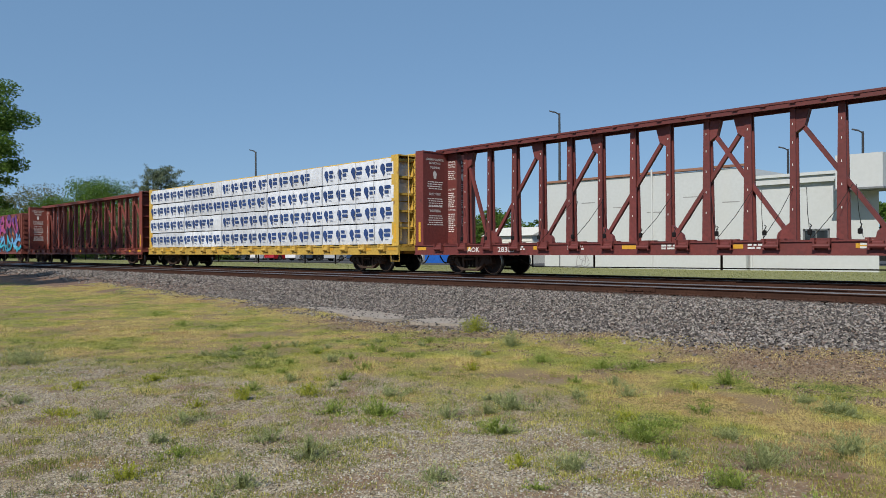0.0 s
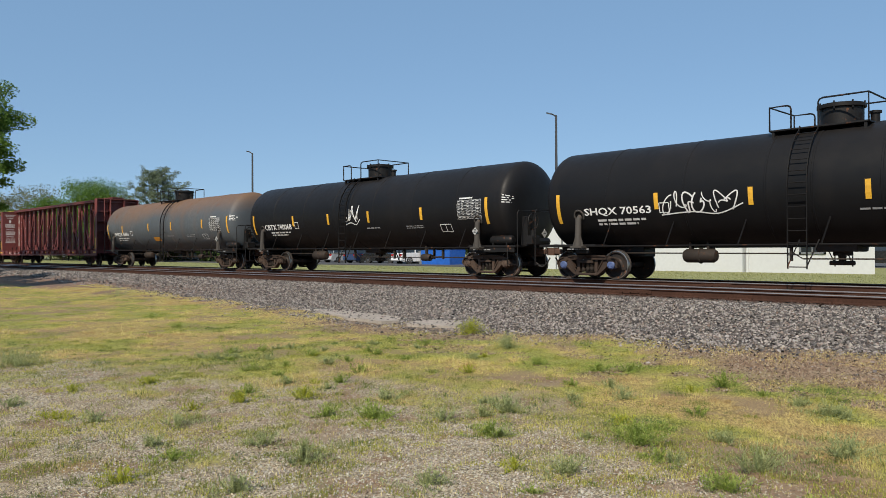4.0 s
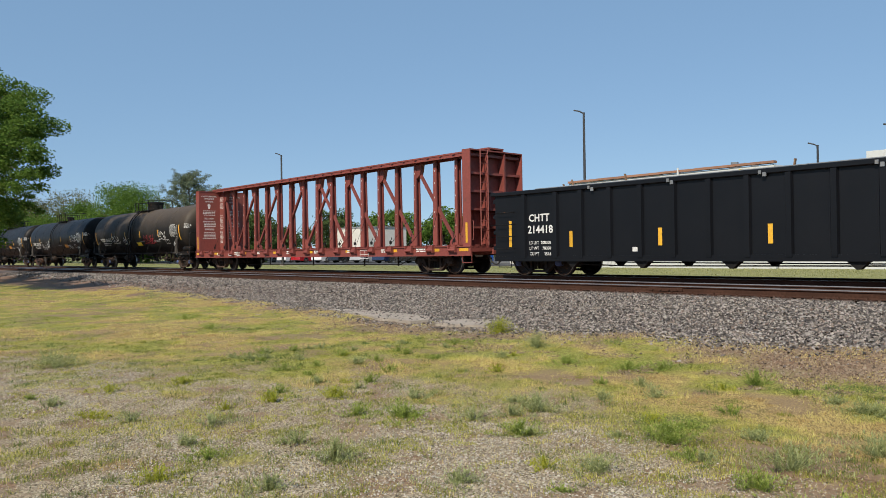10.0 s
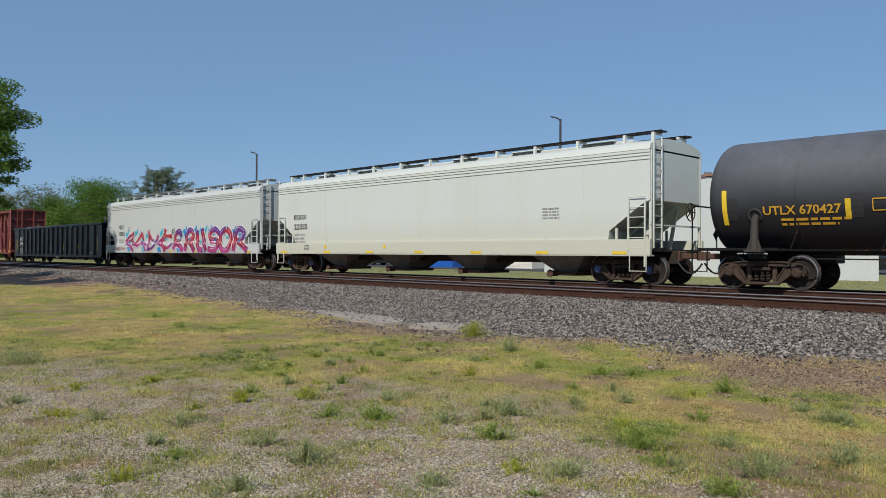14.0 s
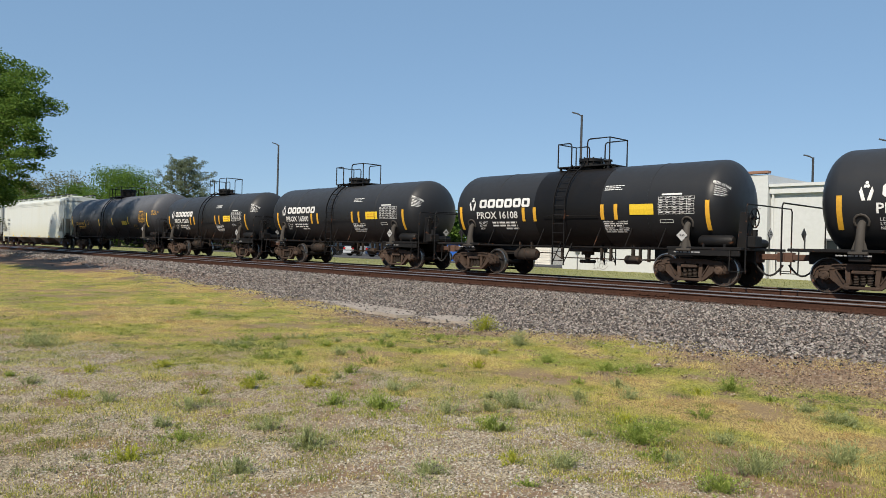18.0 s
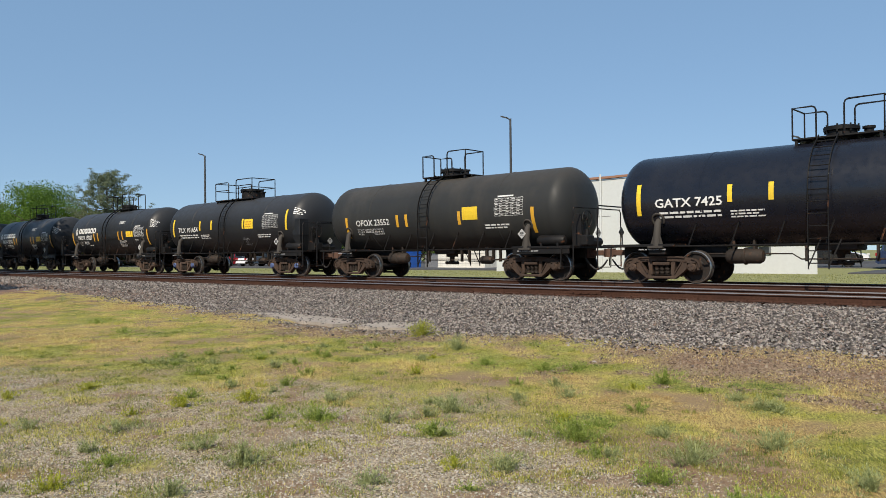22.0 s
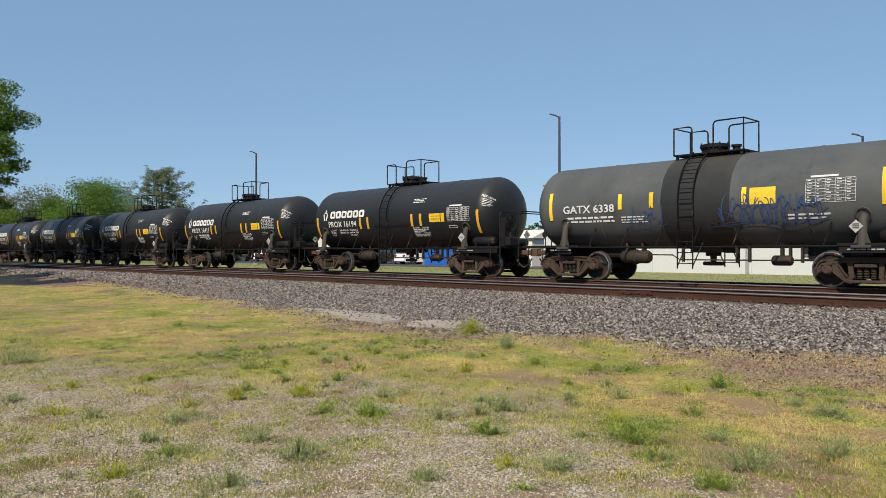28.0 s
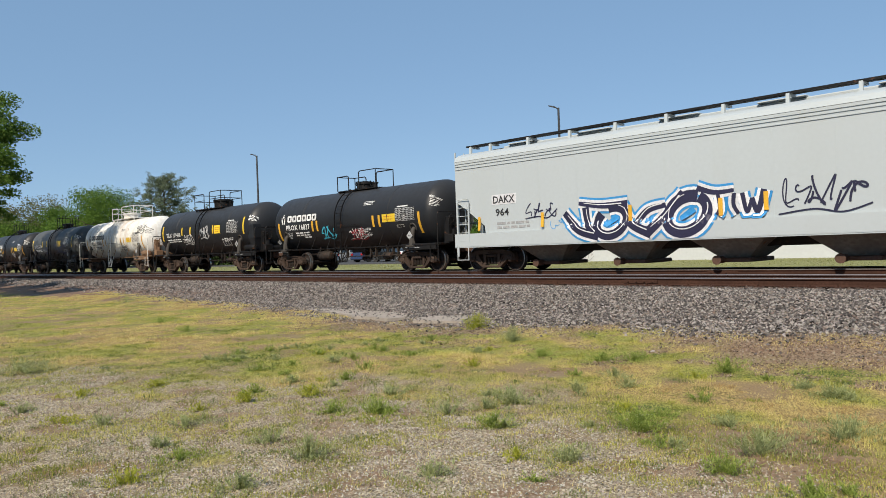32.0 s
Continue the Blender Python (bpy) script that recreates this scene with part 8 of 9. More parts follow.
def write_other(mark, number, extra=None):
    def w(skin, car):
        part("lettering", skin.text(Geo(), mark + " " + number, -4.4, 2.1, 0.25, 1.9), "white_paint", car)
        small_print(skin, car, -4.3, -2.5, 1.98, 2, 0.12, 0.06, "oa")
        small_print(skin, car, -2.3, -1.4, 1.95, 3, 0.08, 0.04, "ob")
        part("notice_panel", lambda: skin.bar(Geo(), 1.65, 2.33, 2.14, 2.58, 0.008), "yellow", car, key=("opanel", skin.r))
        small_print(skin, car, 1.75, 2.25, 2.48, 3, 0.11, 0.05, "oc", "orange_paint")
        data_table(skin, car, 3.07, 4.22, 2.12, 2.7, "other")
        small_print(skin, car, 2.6, 3.7, 1.85, 2, 0.1, 0.05, "od")
        part("end_lettering", lambda: skin.rows(Geo(), skin.end + 0.12, skin.end + 0.5, 3.0, 4, 0.085, 0.045, random.Random(4)), "white_paint", car, key=("endlet", skin.r, "w", skin.end))
        placard(skin, car, 4.25, 1.5)
        if mark == "TILX":
            part("head_shield", lambda: Geo().hexa([(5.42, -1.1, 1.1), (5.62, -1.1, 1.1), (5.62, 1.1, 1.1), (5.42, 1.1, 1.1), (5.22, -1.25, 1.75), (5.7, -1.25, 1.75), (5.7, 1.25, 1.75), (5.22, 1.25, 1.75)]).box(5.2, 5.72, -1.27, 1.27, 1.74, 2.48, 0.03), "tank_small", car, key="head_shield")
        if extra:
            extra(skin, car)
    return w


def write_ofox(skin, car):
    part("lettering", skin.text(Geo(), "OFOX 23552", -3.85, 1.99, 0.24, 1.87), "white_paint", car)
    for k, row in enumerate(("LD LMT 203600 LB 92100 KG", "LT WT  60600 LB 27200 KG", "P-75            06-2014")):
        part("small_print", skin.text(Geo(), row, -3.83, 1.81 - 0.095 * k, 0.07, 1.46), "white_paint", car)
    part("notice_panel", lambda: skin.bar(Geo(), 1.65, 2.33, 2.04, 2.48, 0.008), "yellow", car, key=("opanel2", skin.r))
    data_table(skin, car, 3.07, 4.22, 2.12, 2.7, "other")
    small_print(skin, car, 2.6, 3.7, 1.85, 2, 0.1, 0.05, "od")
    placard(skin, car, 4.25, 1.5)


OTHER = ((-4.9, 0.9, 2.35), (-2.3, 0.46, 2.4), (-1.25, 0.46, 2.4), (1.5, 0.46, 2.38), (4.85, 0.9, 2.45))
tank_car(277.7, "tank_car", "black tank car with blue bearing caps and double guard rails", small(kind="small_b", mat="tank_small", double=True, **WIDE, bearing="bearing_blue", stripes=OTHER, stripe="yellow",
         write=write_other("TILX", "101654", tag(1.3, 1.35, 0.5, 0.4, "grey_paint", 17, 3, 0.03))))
tank_car(291.0, "tank_car", "dusty dark grey tank car with white lettering", small(kind="small_c", mat="tank_worn", stripes=((-4.42, 0.87, 1.92), (-1.55, 0.46, 2.12), (-1.08, 0.46, 2.12), (1.5, 0.46, 2.12), (4.6, 0.87, 1.92)), write=write_ofox))
tank_car(304.2, "tank_car", "glossy blue-black tank car with large number panel", small(kind="small_d", mat="tank_blue_black", stripe="yellow", stripes=OTHER,
         write=write_other("GATX", "7425", lambda skin, car: (part("lettering", skin.text(Geo(), "SR 13450", 1.5, 2.86, 0.17, 1.0), "white_paint", car),
                                                            part("lettering", skin.text(Geo(), "SR 13449", 1.5, 2.62, 0.17, 1.0), "white_paint", car)))))
tank_car(317.4, "tank_car", "black tank car with white lettering and doubled guard rails", small(kind="small_e", mat="tank_small", **{**LONG, "plat": (-1.36, 2.2, 0.55, 3.9), "gap": (-0.3, 0.4), "lad": 0.16, "rails": (0.66, 0.66)}, write=write_procor("17369")))
tank_car(330.7, "tank_car", PROX, small(mat="tank_small", write=several(write_procor("16850"), tag(-1.75, 1.78, 0.5, 0.36, "grey_paint", 31, 4, 0.035)), **JACKET))
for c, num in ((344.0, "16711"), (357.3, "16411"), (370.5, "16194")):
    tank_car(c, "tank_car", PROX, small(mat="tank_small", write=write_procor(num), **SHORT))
tank_car(383.7, "tank_car", "worn grey-green tank car with faded blue scrawls", small(kind="small_f", mat="tank_slate", stripe="yellow", stripes=OTHER,
         jacket=(-0.95, 1.1), wrap="tank_worn",
         write=write_other("GATX", "6338", several(tag(-2.0, 1.6, 1.1, 0.6, "g_fade", 18, 6, 0.035), tag(0.7, 1.62, 2.7, 0.75, "g_fade", 19, 13, 0.04), tag(1.0, 1.7, 2.4, 0.6, "g_fade", 29, 11, 0.035), tag(0.55, 1.55, 0.8, 0.25, "black_paint", 33, 5, 0.06)))))
tank_car(396.9, "tank_car", "white tank car streaked with rust, black lettering", small(kind="small_g", mat="tank_white", steel="rusty_steel", rail="white_steel", **LONG,
         write=lambda skin, car: (write_procor("17665", "black_paint")(skin, car), tag(4.1, 2.6, 1.3, 0.5, "black_paint", 20, 6, 0.05)(skin, car))))
tank_car(410.1, "tank_car", "black tank car with white scrawls and double guard rails", small(kind="small_b", mat="tank_small", double=True, **WIDE, stripes=OTHER, stripe="yellow",
         write=write_other("TILX", "101416", several(tag(-2.1, 1.65, 1.1, 0.5, "white_paint", 22, 5, 0.04), tag(0.0, 1.95, 1.0, 0.6, "white_paint", 23, 5, 0.04), tag(2.2, 1.4, 0.9, 0.4, "white_paint", 24, 4, 0.035)))))
tank_car(423.5, "tank_car", PROX + " and sprayed tags", small(kind="small_h", mat="tank_small", air=False, shell=5.95, axis=2.28, tc=4.58, plat=(-1.35, 1.45, 0.5, 3.64), gap=(-0.5, 0.25), rails=(0.64, 0.78),
         stripes=((-5.08, 0.88, 1.9), (-2.26, 0.48, 2.1), (-1.9, 0.48, 2.1), (2.18, 0.48, 2.1), (2.58, 0.48, 2.1), (5.02, 0.88, 1.9)),
         write=lambda skin, car: (write_procor("16837", mark=-0.42, notice=0.3, table=0.16, coat=-0.45, sign=0.25)(skin, car), tag(-1.6, 1.5, 1.0, 0.5, "g_aqua", 25, 4, 0.07)(skin, car),
         tag(0.4, 1.35, 1.1, 0.5, "g_red", 26, 5, 0.05)(skin, car), tag(0.35, 1.4, 1.1, 0.45, "white_paint", 27, 5, 0.03)(skin, car))))
hopper(440.75, "pale grey covered hopper with black and blue graffiti", "hopper_grey", "black_steel", "hopper_grey", write_dakx, (-6.4, -3.2, 0, 3.2, 6.4), False)

# ---- beyond the tracks ----
def white_building():
    y0 = 36.0
    b = thing("warehouse", (-19, y0, 0.2), "low white-painted block warehouse with brown coping", "building")
    wl = Geo()
    wl.box(-9.2, 3.1, 0, 14, 0, 5.22)
    part("wall", wl, "wall_white", b)
    # stepped coping
    for k in range(6):
        part("coping", lambda: Geo().box(-1.03, 1.03, -0.1, 0.25, 0, 0.12), "coping", b, key="coping", at=(-8.2 + k * 2.06, 0, 5.222 + 0.012 * k))
    part("wall", Geo().hexa([(3.12, 0.35, 0), (8.8, 0.35, 0), (7.2, 5.5, 0), (3.12, 5.5, 0), (3.12, 0.35, 4.55), (8.8, 0.35, 4.55), (7.2, 5.5, 4.55), (3.12, 5.5, 4.55)]), "wall_white", b)
    part("cornice", Geo().box(3.12, 8.95, 0.15, 0.5, 4.3, 4.72), "wall_white", b, "white metal cornice")
    part("cornice", Geo().box(3.12, 9.0, 0.05, 0.5, 4.62, 4.76), "wall_white", b)
    part("downpipe", Geo().cyl((3.25, 0.25, 0.1), (3.25, 0.25, 4.4), 0.06, 8), "wall_white", b)
    part("downpipe", Geo().cyl((-1.95, -0.08, 0.1), (-1.95, -0.08, 5.5), 0.055, 8), "wall_white", b)
    part("roof_box", Geo().box(7.45, 9.3, -0.9, 1.2, 3.85, 5.3), "wall_white", b, "white boxed canopy on the corner")
    part("roof_box_trim", Geo().box(7.4, 9.35, -0.95, 1.25, 3.78, 3.86), "grey_metal", b)
    w = part("window", Geo().box(5.7, 6.75, 0.33, 0.36, 1.15, 2.1), "glass", b)
    fr = Geo()
    for a in ((5.65, 5.73, 1.1, 2.15), (6.72, 6.8, 1.1, 2.15), (5.65, 6.8, 2.08, 2.16), (5.65, 6.8, 1.1, 1.18), (6.2, 6.25, 1.1, 2.15)):
        fr.box(a[0], a[1], 0.28, 0.345, a[2], a[3])
    part("window_frame", fr, "grey_metal", w)
    ac = part("roof_vent", Geo().box(-0.2, 0.3, 2, 2.5, 5.2, 5.6, 0.03).cyl((0.05, 2.2, 5.6), (0.05, 2.2, 5.75), 0.2, 10), "grey_metal", b)
    part("roof_vent", Geo().box(1.0, 1.3, 2, 2.3, 5.2, 5.5, 0.02), "grey_metal", b)
    mt = Geo()
    mt.box(-8.2, -7.9, -0.14, 0.0, 1.2, 1.7, 0.02).cyl((-8.05, -0.06, 0.1), (-8.05, -0.06, 1.2), 0.03, 6)
    part("meter_box", mt, "grey_metal", b)
    tg = Skin(y=0.0)
    part("graffiti_tag", tg.scrawl(Geo(), -6.9, 0.35, 0.9, 0.6, random.Random(2), 4, 0.05), "grey_paint", b, "dark scrawl near the ground")
    for k in range(5):
        part("wall_stain", lambda: tg.bar(Geo(), 0, 0.9, 0, 0.05, 0.004), "grey_paint", b, key="stain", at=(-6.5 + 2.1 * k, 0, 3.9 - 0.35 * (k % 3)))


def lamp_post(x, y, h, turn, label="tall dark steel lamp post with a flat head"):
    z = float(ground_z(x, y))
    p = thing("street_lamp", pose(x, y, z, 0, 0, turn), label, "lamp post", "lamps of the car park")
    part("pole", Geo().cyl((0, 0, 0), (0, 0, h), 0.11, 8, 0.07), "pole_dark", p, smooth=True)
    part("base", Geo().cyl((0, 0, -0.1), (0, 0, 0.15), 0.26, 12), "concrete", p)
    part("arm", Geo().tube([(0, 0, h - 0.1), (-0.15, 0, h + 0.02), (-0.3, 0, h + 0.1)], 0.045, 6), "pole_dark", p)
    part("lamp_head", Geo().beam((-0.22, 0, h + 0.07), (-0.62, 0, h + 0.19), 0.24, 0.07), "pole_dark", p)


def parked_car(x, y, turn, paint, label, suv=True):
    z = float(ground_z(x, y)) + 0.05
    c = thing("parked_car", pose(x, y, z, 0, 0, turn), label, "car", "cars in the car park")
    h = 1.68 if suv else 1.42
    L = 2.3
    waist = 1.02 if suv else 0.9
    low = [(-L, 0.35), (-L + 0.05, 0.75), (-L + 0.2, waist), (-1.1, waist + 0.02), (0.95, waist + 0.02), (1.9, waist - 0.12), (L - 0.05, waist - 0.28), (L, 0.4), (L - 0.15, 0.25), (-L + 0.15, 0.25)]
    g = Geo()
    rings = []
    for yy, k in ((-0.92, 0.9), (-0.84, 1.0), (0.84, 1.0), (0.92, 0.9)):
        rings.append([(px, yy, 0.3 + (pz - 0.3) * (0.94 if k < 1 else 1)) for px, pz in low])
    g.rings(rings)
    part("body", g, paint, c, smooth=True)
    back = -2.05 if suv else -1.6
    cab = [(back, waist), (back + 0.25, h - 0.06), (back + 0.5, h), (0.1, h), (1.0, waist)]
    g = Geo()
    g.rings([[(px * (1 if k else 1), yy * (1 if pz < waist + 0.1 else 0.86), pz) for px, pz in cab] for yy, k in ((-0.82, 0), (0.82, 0))])
    part("cabin", g, "glass", c)
    part("roof", Geo().box(back + 0.35, 0.15, -0.72, 0.72, h - 0.02, h + 0.025, 0.02), paint, c)
    for px in (back + 0.15, -0.75, 0.25):
        for s in (-1, 1):
            part("pillar", Geo().beam((px + (0.35 if px > 0 else 0), s * 0.83, waist), (px, s * 0.725, h - 0.01), 0.1, 0.04), paint, c)
    for px in (-1.4, 1.42):
        for s in (-1, 1):
            w = part("wheel", lambda: Geo().turn([(-0.1, 0.2), (-0.11, 0.31), (-0.07, 0.34), (0.07, 0.34), (0.11, 0.31), (0.1, 0.2)], "y", n=18), "rubber", c, key="car_tyre", at=(px, s * 0.82, 0.34))
            part("rim", lambda: Geo().turn([(-0.06, 0.02), (-0.105, 0.08), (-0.09, 0.2), (0.09, 0.2), (0.105, 0.08), (0.06, 0.02)], "y", n=14), "rim", w, key="car_rim")
    for s in (-1, 1):
        part("headlight", lambda: Geo().box(L - 0.22, L - 0.02, -0.2, 0.2, 0.66, 0.78, 0.02), "white_paint", c, key="headlight", at=(0, s * 0.62, 0))
        part("tail_light", lambda: Geo().box(-L - 0.0, -L + 0.12, -0.14, 0.14, 0.72, 0.92, 0.02), "car_red", c, key="taillight", at=(0, s * 0.72, 0))


def leaves(name, parent, centers, radii, n, size, mat, seed, label=""):
    """A crown of many small leaves in clumps, with gaps between."""
    rng = np.random.default_rng(seed)
    cs, rs = np.array(centers, float), np.array(radii, float)
    per = rs[:, 0] * rs[:, 1]
    k = rng.choice(len(cs), n, p=per / per.sum())
    d = rng.normal(size=(n, 3))
    d /= np.linalg.norm(d, axis=1)[:, None]
    rad = rng.random(n) ** 0.45
    p = cs[k] + d * rs[k] * rad[:, None]
    p += rng.normal(0, 0.06, (n, 3)) * rs[k]
    s = size * rng.uniform(0.6, 1.3, n)
    a = rng.normal(size=(n, 3))
    a[:, 2] *= 0.6
    a /= np.linalg.norm(a, axis=1)[:, None]
    b = np.cross(a, rng.normal(size=(n, 3)))
    b /= np.linalg.norm(b, axis=1)[:, None]
    v = np.stack([p - a * s[:, None], p + b * s[:, None] * 0.45, p + a * s[:, None], p - b * s[:, None] * 0.45], 1)
    me = np_mesh(name, v.reshape(-1, 3), np.arange(4 * n).reshape(n, 4))
    me.materials.append(M[mat])
    ob = new(name, me)
    ob.parent = parent
    if label:
        tagged(ob, label)
    return ob


def clumps(rnd, n, cx, cy, cz, rx, ry, rz, size):
    cs, rs = [], []
    for _ in range(n):
        while True:
            u = [rnd.uniform(-1, 1) for _ in range(3)]
            if 0.25 < sum(q * q for q in u) < 1:
                break
        s = size * rnd.uniform(0.55, 1.25)
        cs.append((cx + u[0] * rx, cy + u[1] * ry, cz + u[2] * rz))
        rs.append((s, s, s * 0.7))
    return cs, rs


def tree(x, y, h, r, mat, seed, label, trunk=0.25, low=0.3, n_clump=34, n_leaf=9000, size=0.17, name="tree", lean=(0, 0)):
    z = float(ground_z(x, y))
    rnd = random.Random(seed)
    t = thing(name, (x, y, z), label, "tree", "trees beyond the tracks")
    g = Geo()
    g.tube([(0, 0, -0.2), (lean[0] * 0.1, lean[1] * 0.1, h * 0.25), (lean[0] * 0.4, lean[1] * 0.4, h * 0.55), (lean[0], lean[1], h * 0.85)], trunk, 8, trunk * 0.2)
    part("trunk", g, "bark", t, smooth=True)
    cs, rs = clumps(rnd, n_clump, lean[0] * 0.6, lean[1] * 0.6, h * (0.5 + low * 0.5), r, r, h * (0.5 - low * 0.5), r * 0.36)
    lg = Geo()
    for c in cs[:: max(1, len(cs) // 14)]:
        s = rnd.uniform(0.25, 0.6)
        a = Vector((lean[0] * s, lean[1] * s, h * s))
        m = a.lerp(Vector(c), 0.55) + Vector((0, 0, 0.4))
        lg.tube([a, m, c], trunk * 0.35, 5, 0.02)
    part("limbs", lg, "bark", t)
    leaves("crown", t, cs, rs, n_leaf, size, mat, seed)
    return t


def near_tree():
    x, y = -61.0, 11.0
    z = float(ground_z(x, y))
    t = thing("shade_tree", (x, y, z), "broad leafy tree overhanging the track, airy green crown", "tree")
    part("trunk", Geo().tube([(0, 0, -0.2), (0.2, 0.1, 2.0), (0.6, 0.1, 4.0), (1.4, 0, 7.0), (2.2, 0, 10.0)], 0.42, 10, 0.12), "bark", t, smooth=True)
    rnd = random.Random(5)
    blobs = [(12.2, 0.6, 6.4, 1.9), (10.0, -0.8, 7.4, 2.2), (8.6, 0.8, 9.8, 2.3), (11.2, 0.2, 9.0, 1.9), (7.0, -1.0, 11.6, 2.2), (5.0, 1.0, 12.2, 2.2), (9.6, 0.0, 11.0, 1.7), (6.0, 0.4, 8.2, 2.4), (3.0, 0, 11.0, 2.6), (8.2, -0.6, 5.4, 2.0),
             (4.4, 0.2, 5.4, 2.2), (10.8, 0.4, 4.9, 1.5), (6.6, 0, 4.0, 1.9), (2.0, -0.5, 8.0, 2.8), (-1.5, 0.5, 10, 3.0), (-3, 0, 7, 3.0), (3.2, 0.3, 3.4, 1.8), (12.8, 0.3, 7.6, 1.3), (0.5, 0, 13.0, 2.2), (-5.5, 0.4, 9.0, 2.4)]
    cs, rs, lg = [], [], Geo()
    for bx, by, bz, br in blobs:
        a = Vector((0.6 + bx * 0.06, 0, 3.6 + 0.25 * max(0, bz - 5)))
        c = Vector((bx, by, bz))
        lg.tube([a, a.lerp(c, 0.5) + Vector((0, 0, 0.7)), c], 0.15, 6, 0.03)
        for k in range(9):
            d = Vector((rnd.gauss(0, 1), rnd.gauss(0, 1), rnd.gauss(0, 0.75))).normalized() * br * rnd.uniform(0.35, 1.0)
            cs.append(tuple(c + d))
            s = br * rnd.uniform(0.22, 0.42)
            rs.append((s * 1.25, s * 1.25, s * 0.7))
            if k % 3 == 0:
                lg.tube([c, c + d * 0.6, c + d], 0.035, 4, 0.01)
    part("limbs", lg, "bark", t)
    leaves("crown", t, cs, rs, 74000, 0.102, "leaf", 6)


def spreading_tree():
    """A wide-crowned tree beside the grass, whose shade lies on the ballast."""
    x, y = -43.0, 3.2
    t = thing("shade_tree", (x, y, float(ground_z(x, y))), "wide spreading leafy tree beside the grass", "tree")
    part("trunk", Geo().tube([(0, 0, -0.2), (0.1, 0.2, 2.2), (0.0, 0.6, 4.2), (-0.2, 1.2, 6.2)], 0.32, 10, 0.12), "bark", t, smooth=True)
    rnd, cs, rs, lg = random.Random(15), [], [], Geo()
    for k in range(7):
        c = Vector((-7.2 + 2.55 * k, 1.9 - 0.012 * (k - 2) ** 2 * (k > 2) * 3, 6.5 + 0.5 * math.cos(1.9 * k)))
        lg.tube([(0, 0.5, 4.0), Vector((0, 0.8, 5.0)).lerp(c, 0.5) + Vector((0, 0, 0.3)), c], 0.12, 6, 0.03)
        for q in range(11):
            d = Vector((rnd.gauss(0, 1.1), rnd.gauss(0, 0.7), rnd.gauss(0, 0.6))).normalized() * 1.5 * rnd.uniform(0.3, 1.0)
            cs.append(tuple(c + d))
            r = rnd.uniform(0.4, 0.7)
            rs.append((r * 1.2, r * 1.1, r * 0.7))
    part("limbs", lg, "bark", t)
    leaves("crown", t, cs, rs, 22000, 0.12, "leaf", 16)


def conifer(x, y, h, r, seed):
    z = float(ground_z(x, y))
    t = thing("pine_tree", (x, y, z), "ragged grey-green pine with an open crown", "tree", "trees beyond the tracks")
    part("trunk", Geo().cyl((0, 0, -0.2), (0, 0, h), 0.22, 8, 0.03), "bark", t)
    rnd = random.Random(seed)
    cs, rs, lg = [], [], Geo()
    for k in range(120):
        f = 0.12 + 0.86 * k / 120
        a = k * 2.4 + rnd.uniform(-0.5, 0.5)
        ln = r * (0.22 + 0.95 * (1 - f) ** 0.75) * rnd.uniform(0.5, 1.12)
        root, tip = Vector((0, 0, h * f - 0.3)), Vector((ln * math.cos(a), ln * math.sin(a), h * f + ln * rnd.uniform(0.12, 0.42)))
        if k % 2 == 0:
            lg.tube([root, root.lerp(tip, 0.6) - Vector((0, 0, 0.15)), tip], 0.06, 4, 0.015)
        for q in (0.38, 0.58, 0.78, 0.92, 1.03):
            p = root.lerp(tip, q)
            cs.append((p.x + rnd.gauss(0, 0.25), p.y + rnd.gauss(0, 0.25), p.z + rnd.gauss(0.1, 0.15)))
            s = rnd.uniform(0.3, 0.6)
            rs.append((s, s, s * 0.62))
    part("limbs", lg, "bark", t)
    leaves("crown", t, cs, rs, 42000, 0.085, "needles", seed)


def tree_row():
    """The far woods behind the car park, one body of foliage."""
    rnd = random.Random(31)
    t = thing("far_woods", (0, 0, 0), "hazy green woods behind the car park", "trees", kind="stuff")
    cs, rs = [], []
    for k in range(90):
        x = -330 + 300 * k / 90 + rnd.uniform(-3, 3)
        y = 84 + rnd.uniform(-5, 8)
        h = rnd.uniform(4.6, 7.6) * (1.25 if x < -170 else 1.0)
        for q in range(6):
            cs.append((x + rnd.uniform(-2.4, 2.4), y + rnd.uniform(-2, 2), h * rnd.uniform(0.2, 0.95)))
            s = rnd.uniform(1.0, 2.0)
            rs.append((s * 1.2, s, s * 0.8))
    leaves("foliage", t, cs, rs, 60000, 0.3, "leaf_dark", 8)


white_building()
for x, y, h, tn in ((-58.5, 34.2, 9.75, 20), (-29.0, 38.6, 9.75, 20), (-21.2, 55, 8.2, 20), (-15.6, 52.5, 8.55, 20), (-60.3, 60, 7.2, 20), (-61.5, 72, 6.5, 200)):
    lamp_post(x, y, h, tn)
lot = Geo().plate([(-135, 41.5), (-27.8, 41.5), (-27.8, 52.5), (-10.0, 52.5), (-10.0, 40.5), (40, 40.5), (40, 86), (-135, 86)], (0.25, 0.375), "z")
ob = new("car_park", mesh_of("car_park", lot, ["asphalt"]))
tagged(ob, "dark asphalt car park behind the warehouse", "pavement", kind="structure")
marks = thing("parking_lines", (0, 0, 0), "white painted parking lines on the asphalt", "road marking", kind="structure")
for k in range(9):
    part("line", lambda: Geo().box(-0.06, 0.06, 44, 49, 0.38, 0.384), "white_paint", marks, key="pline", at=(-9 + k * 2.8, 0, 0))
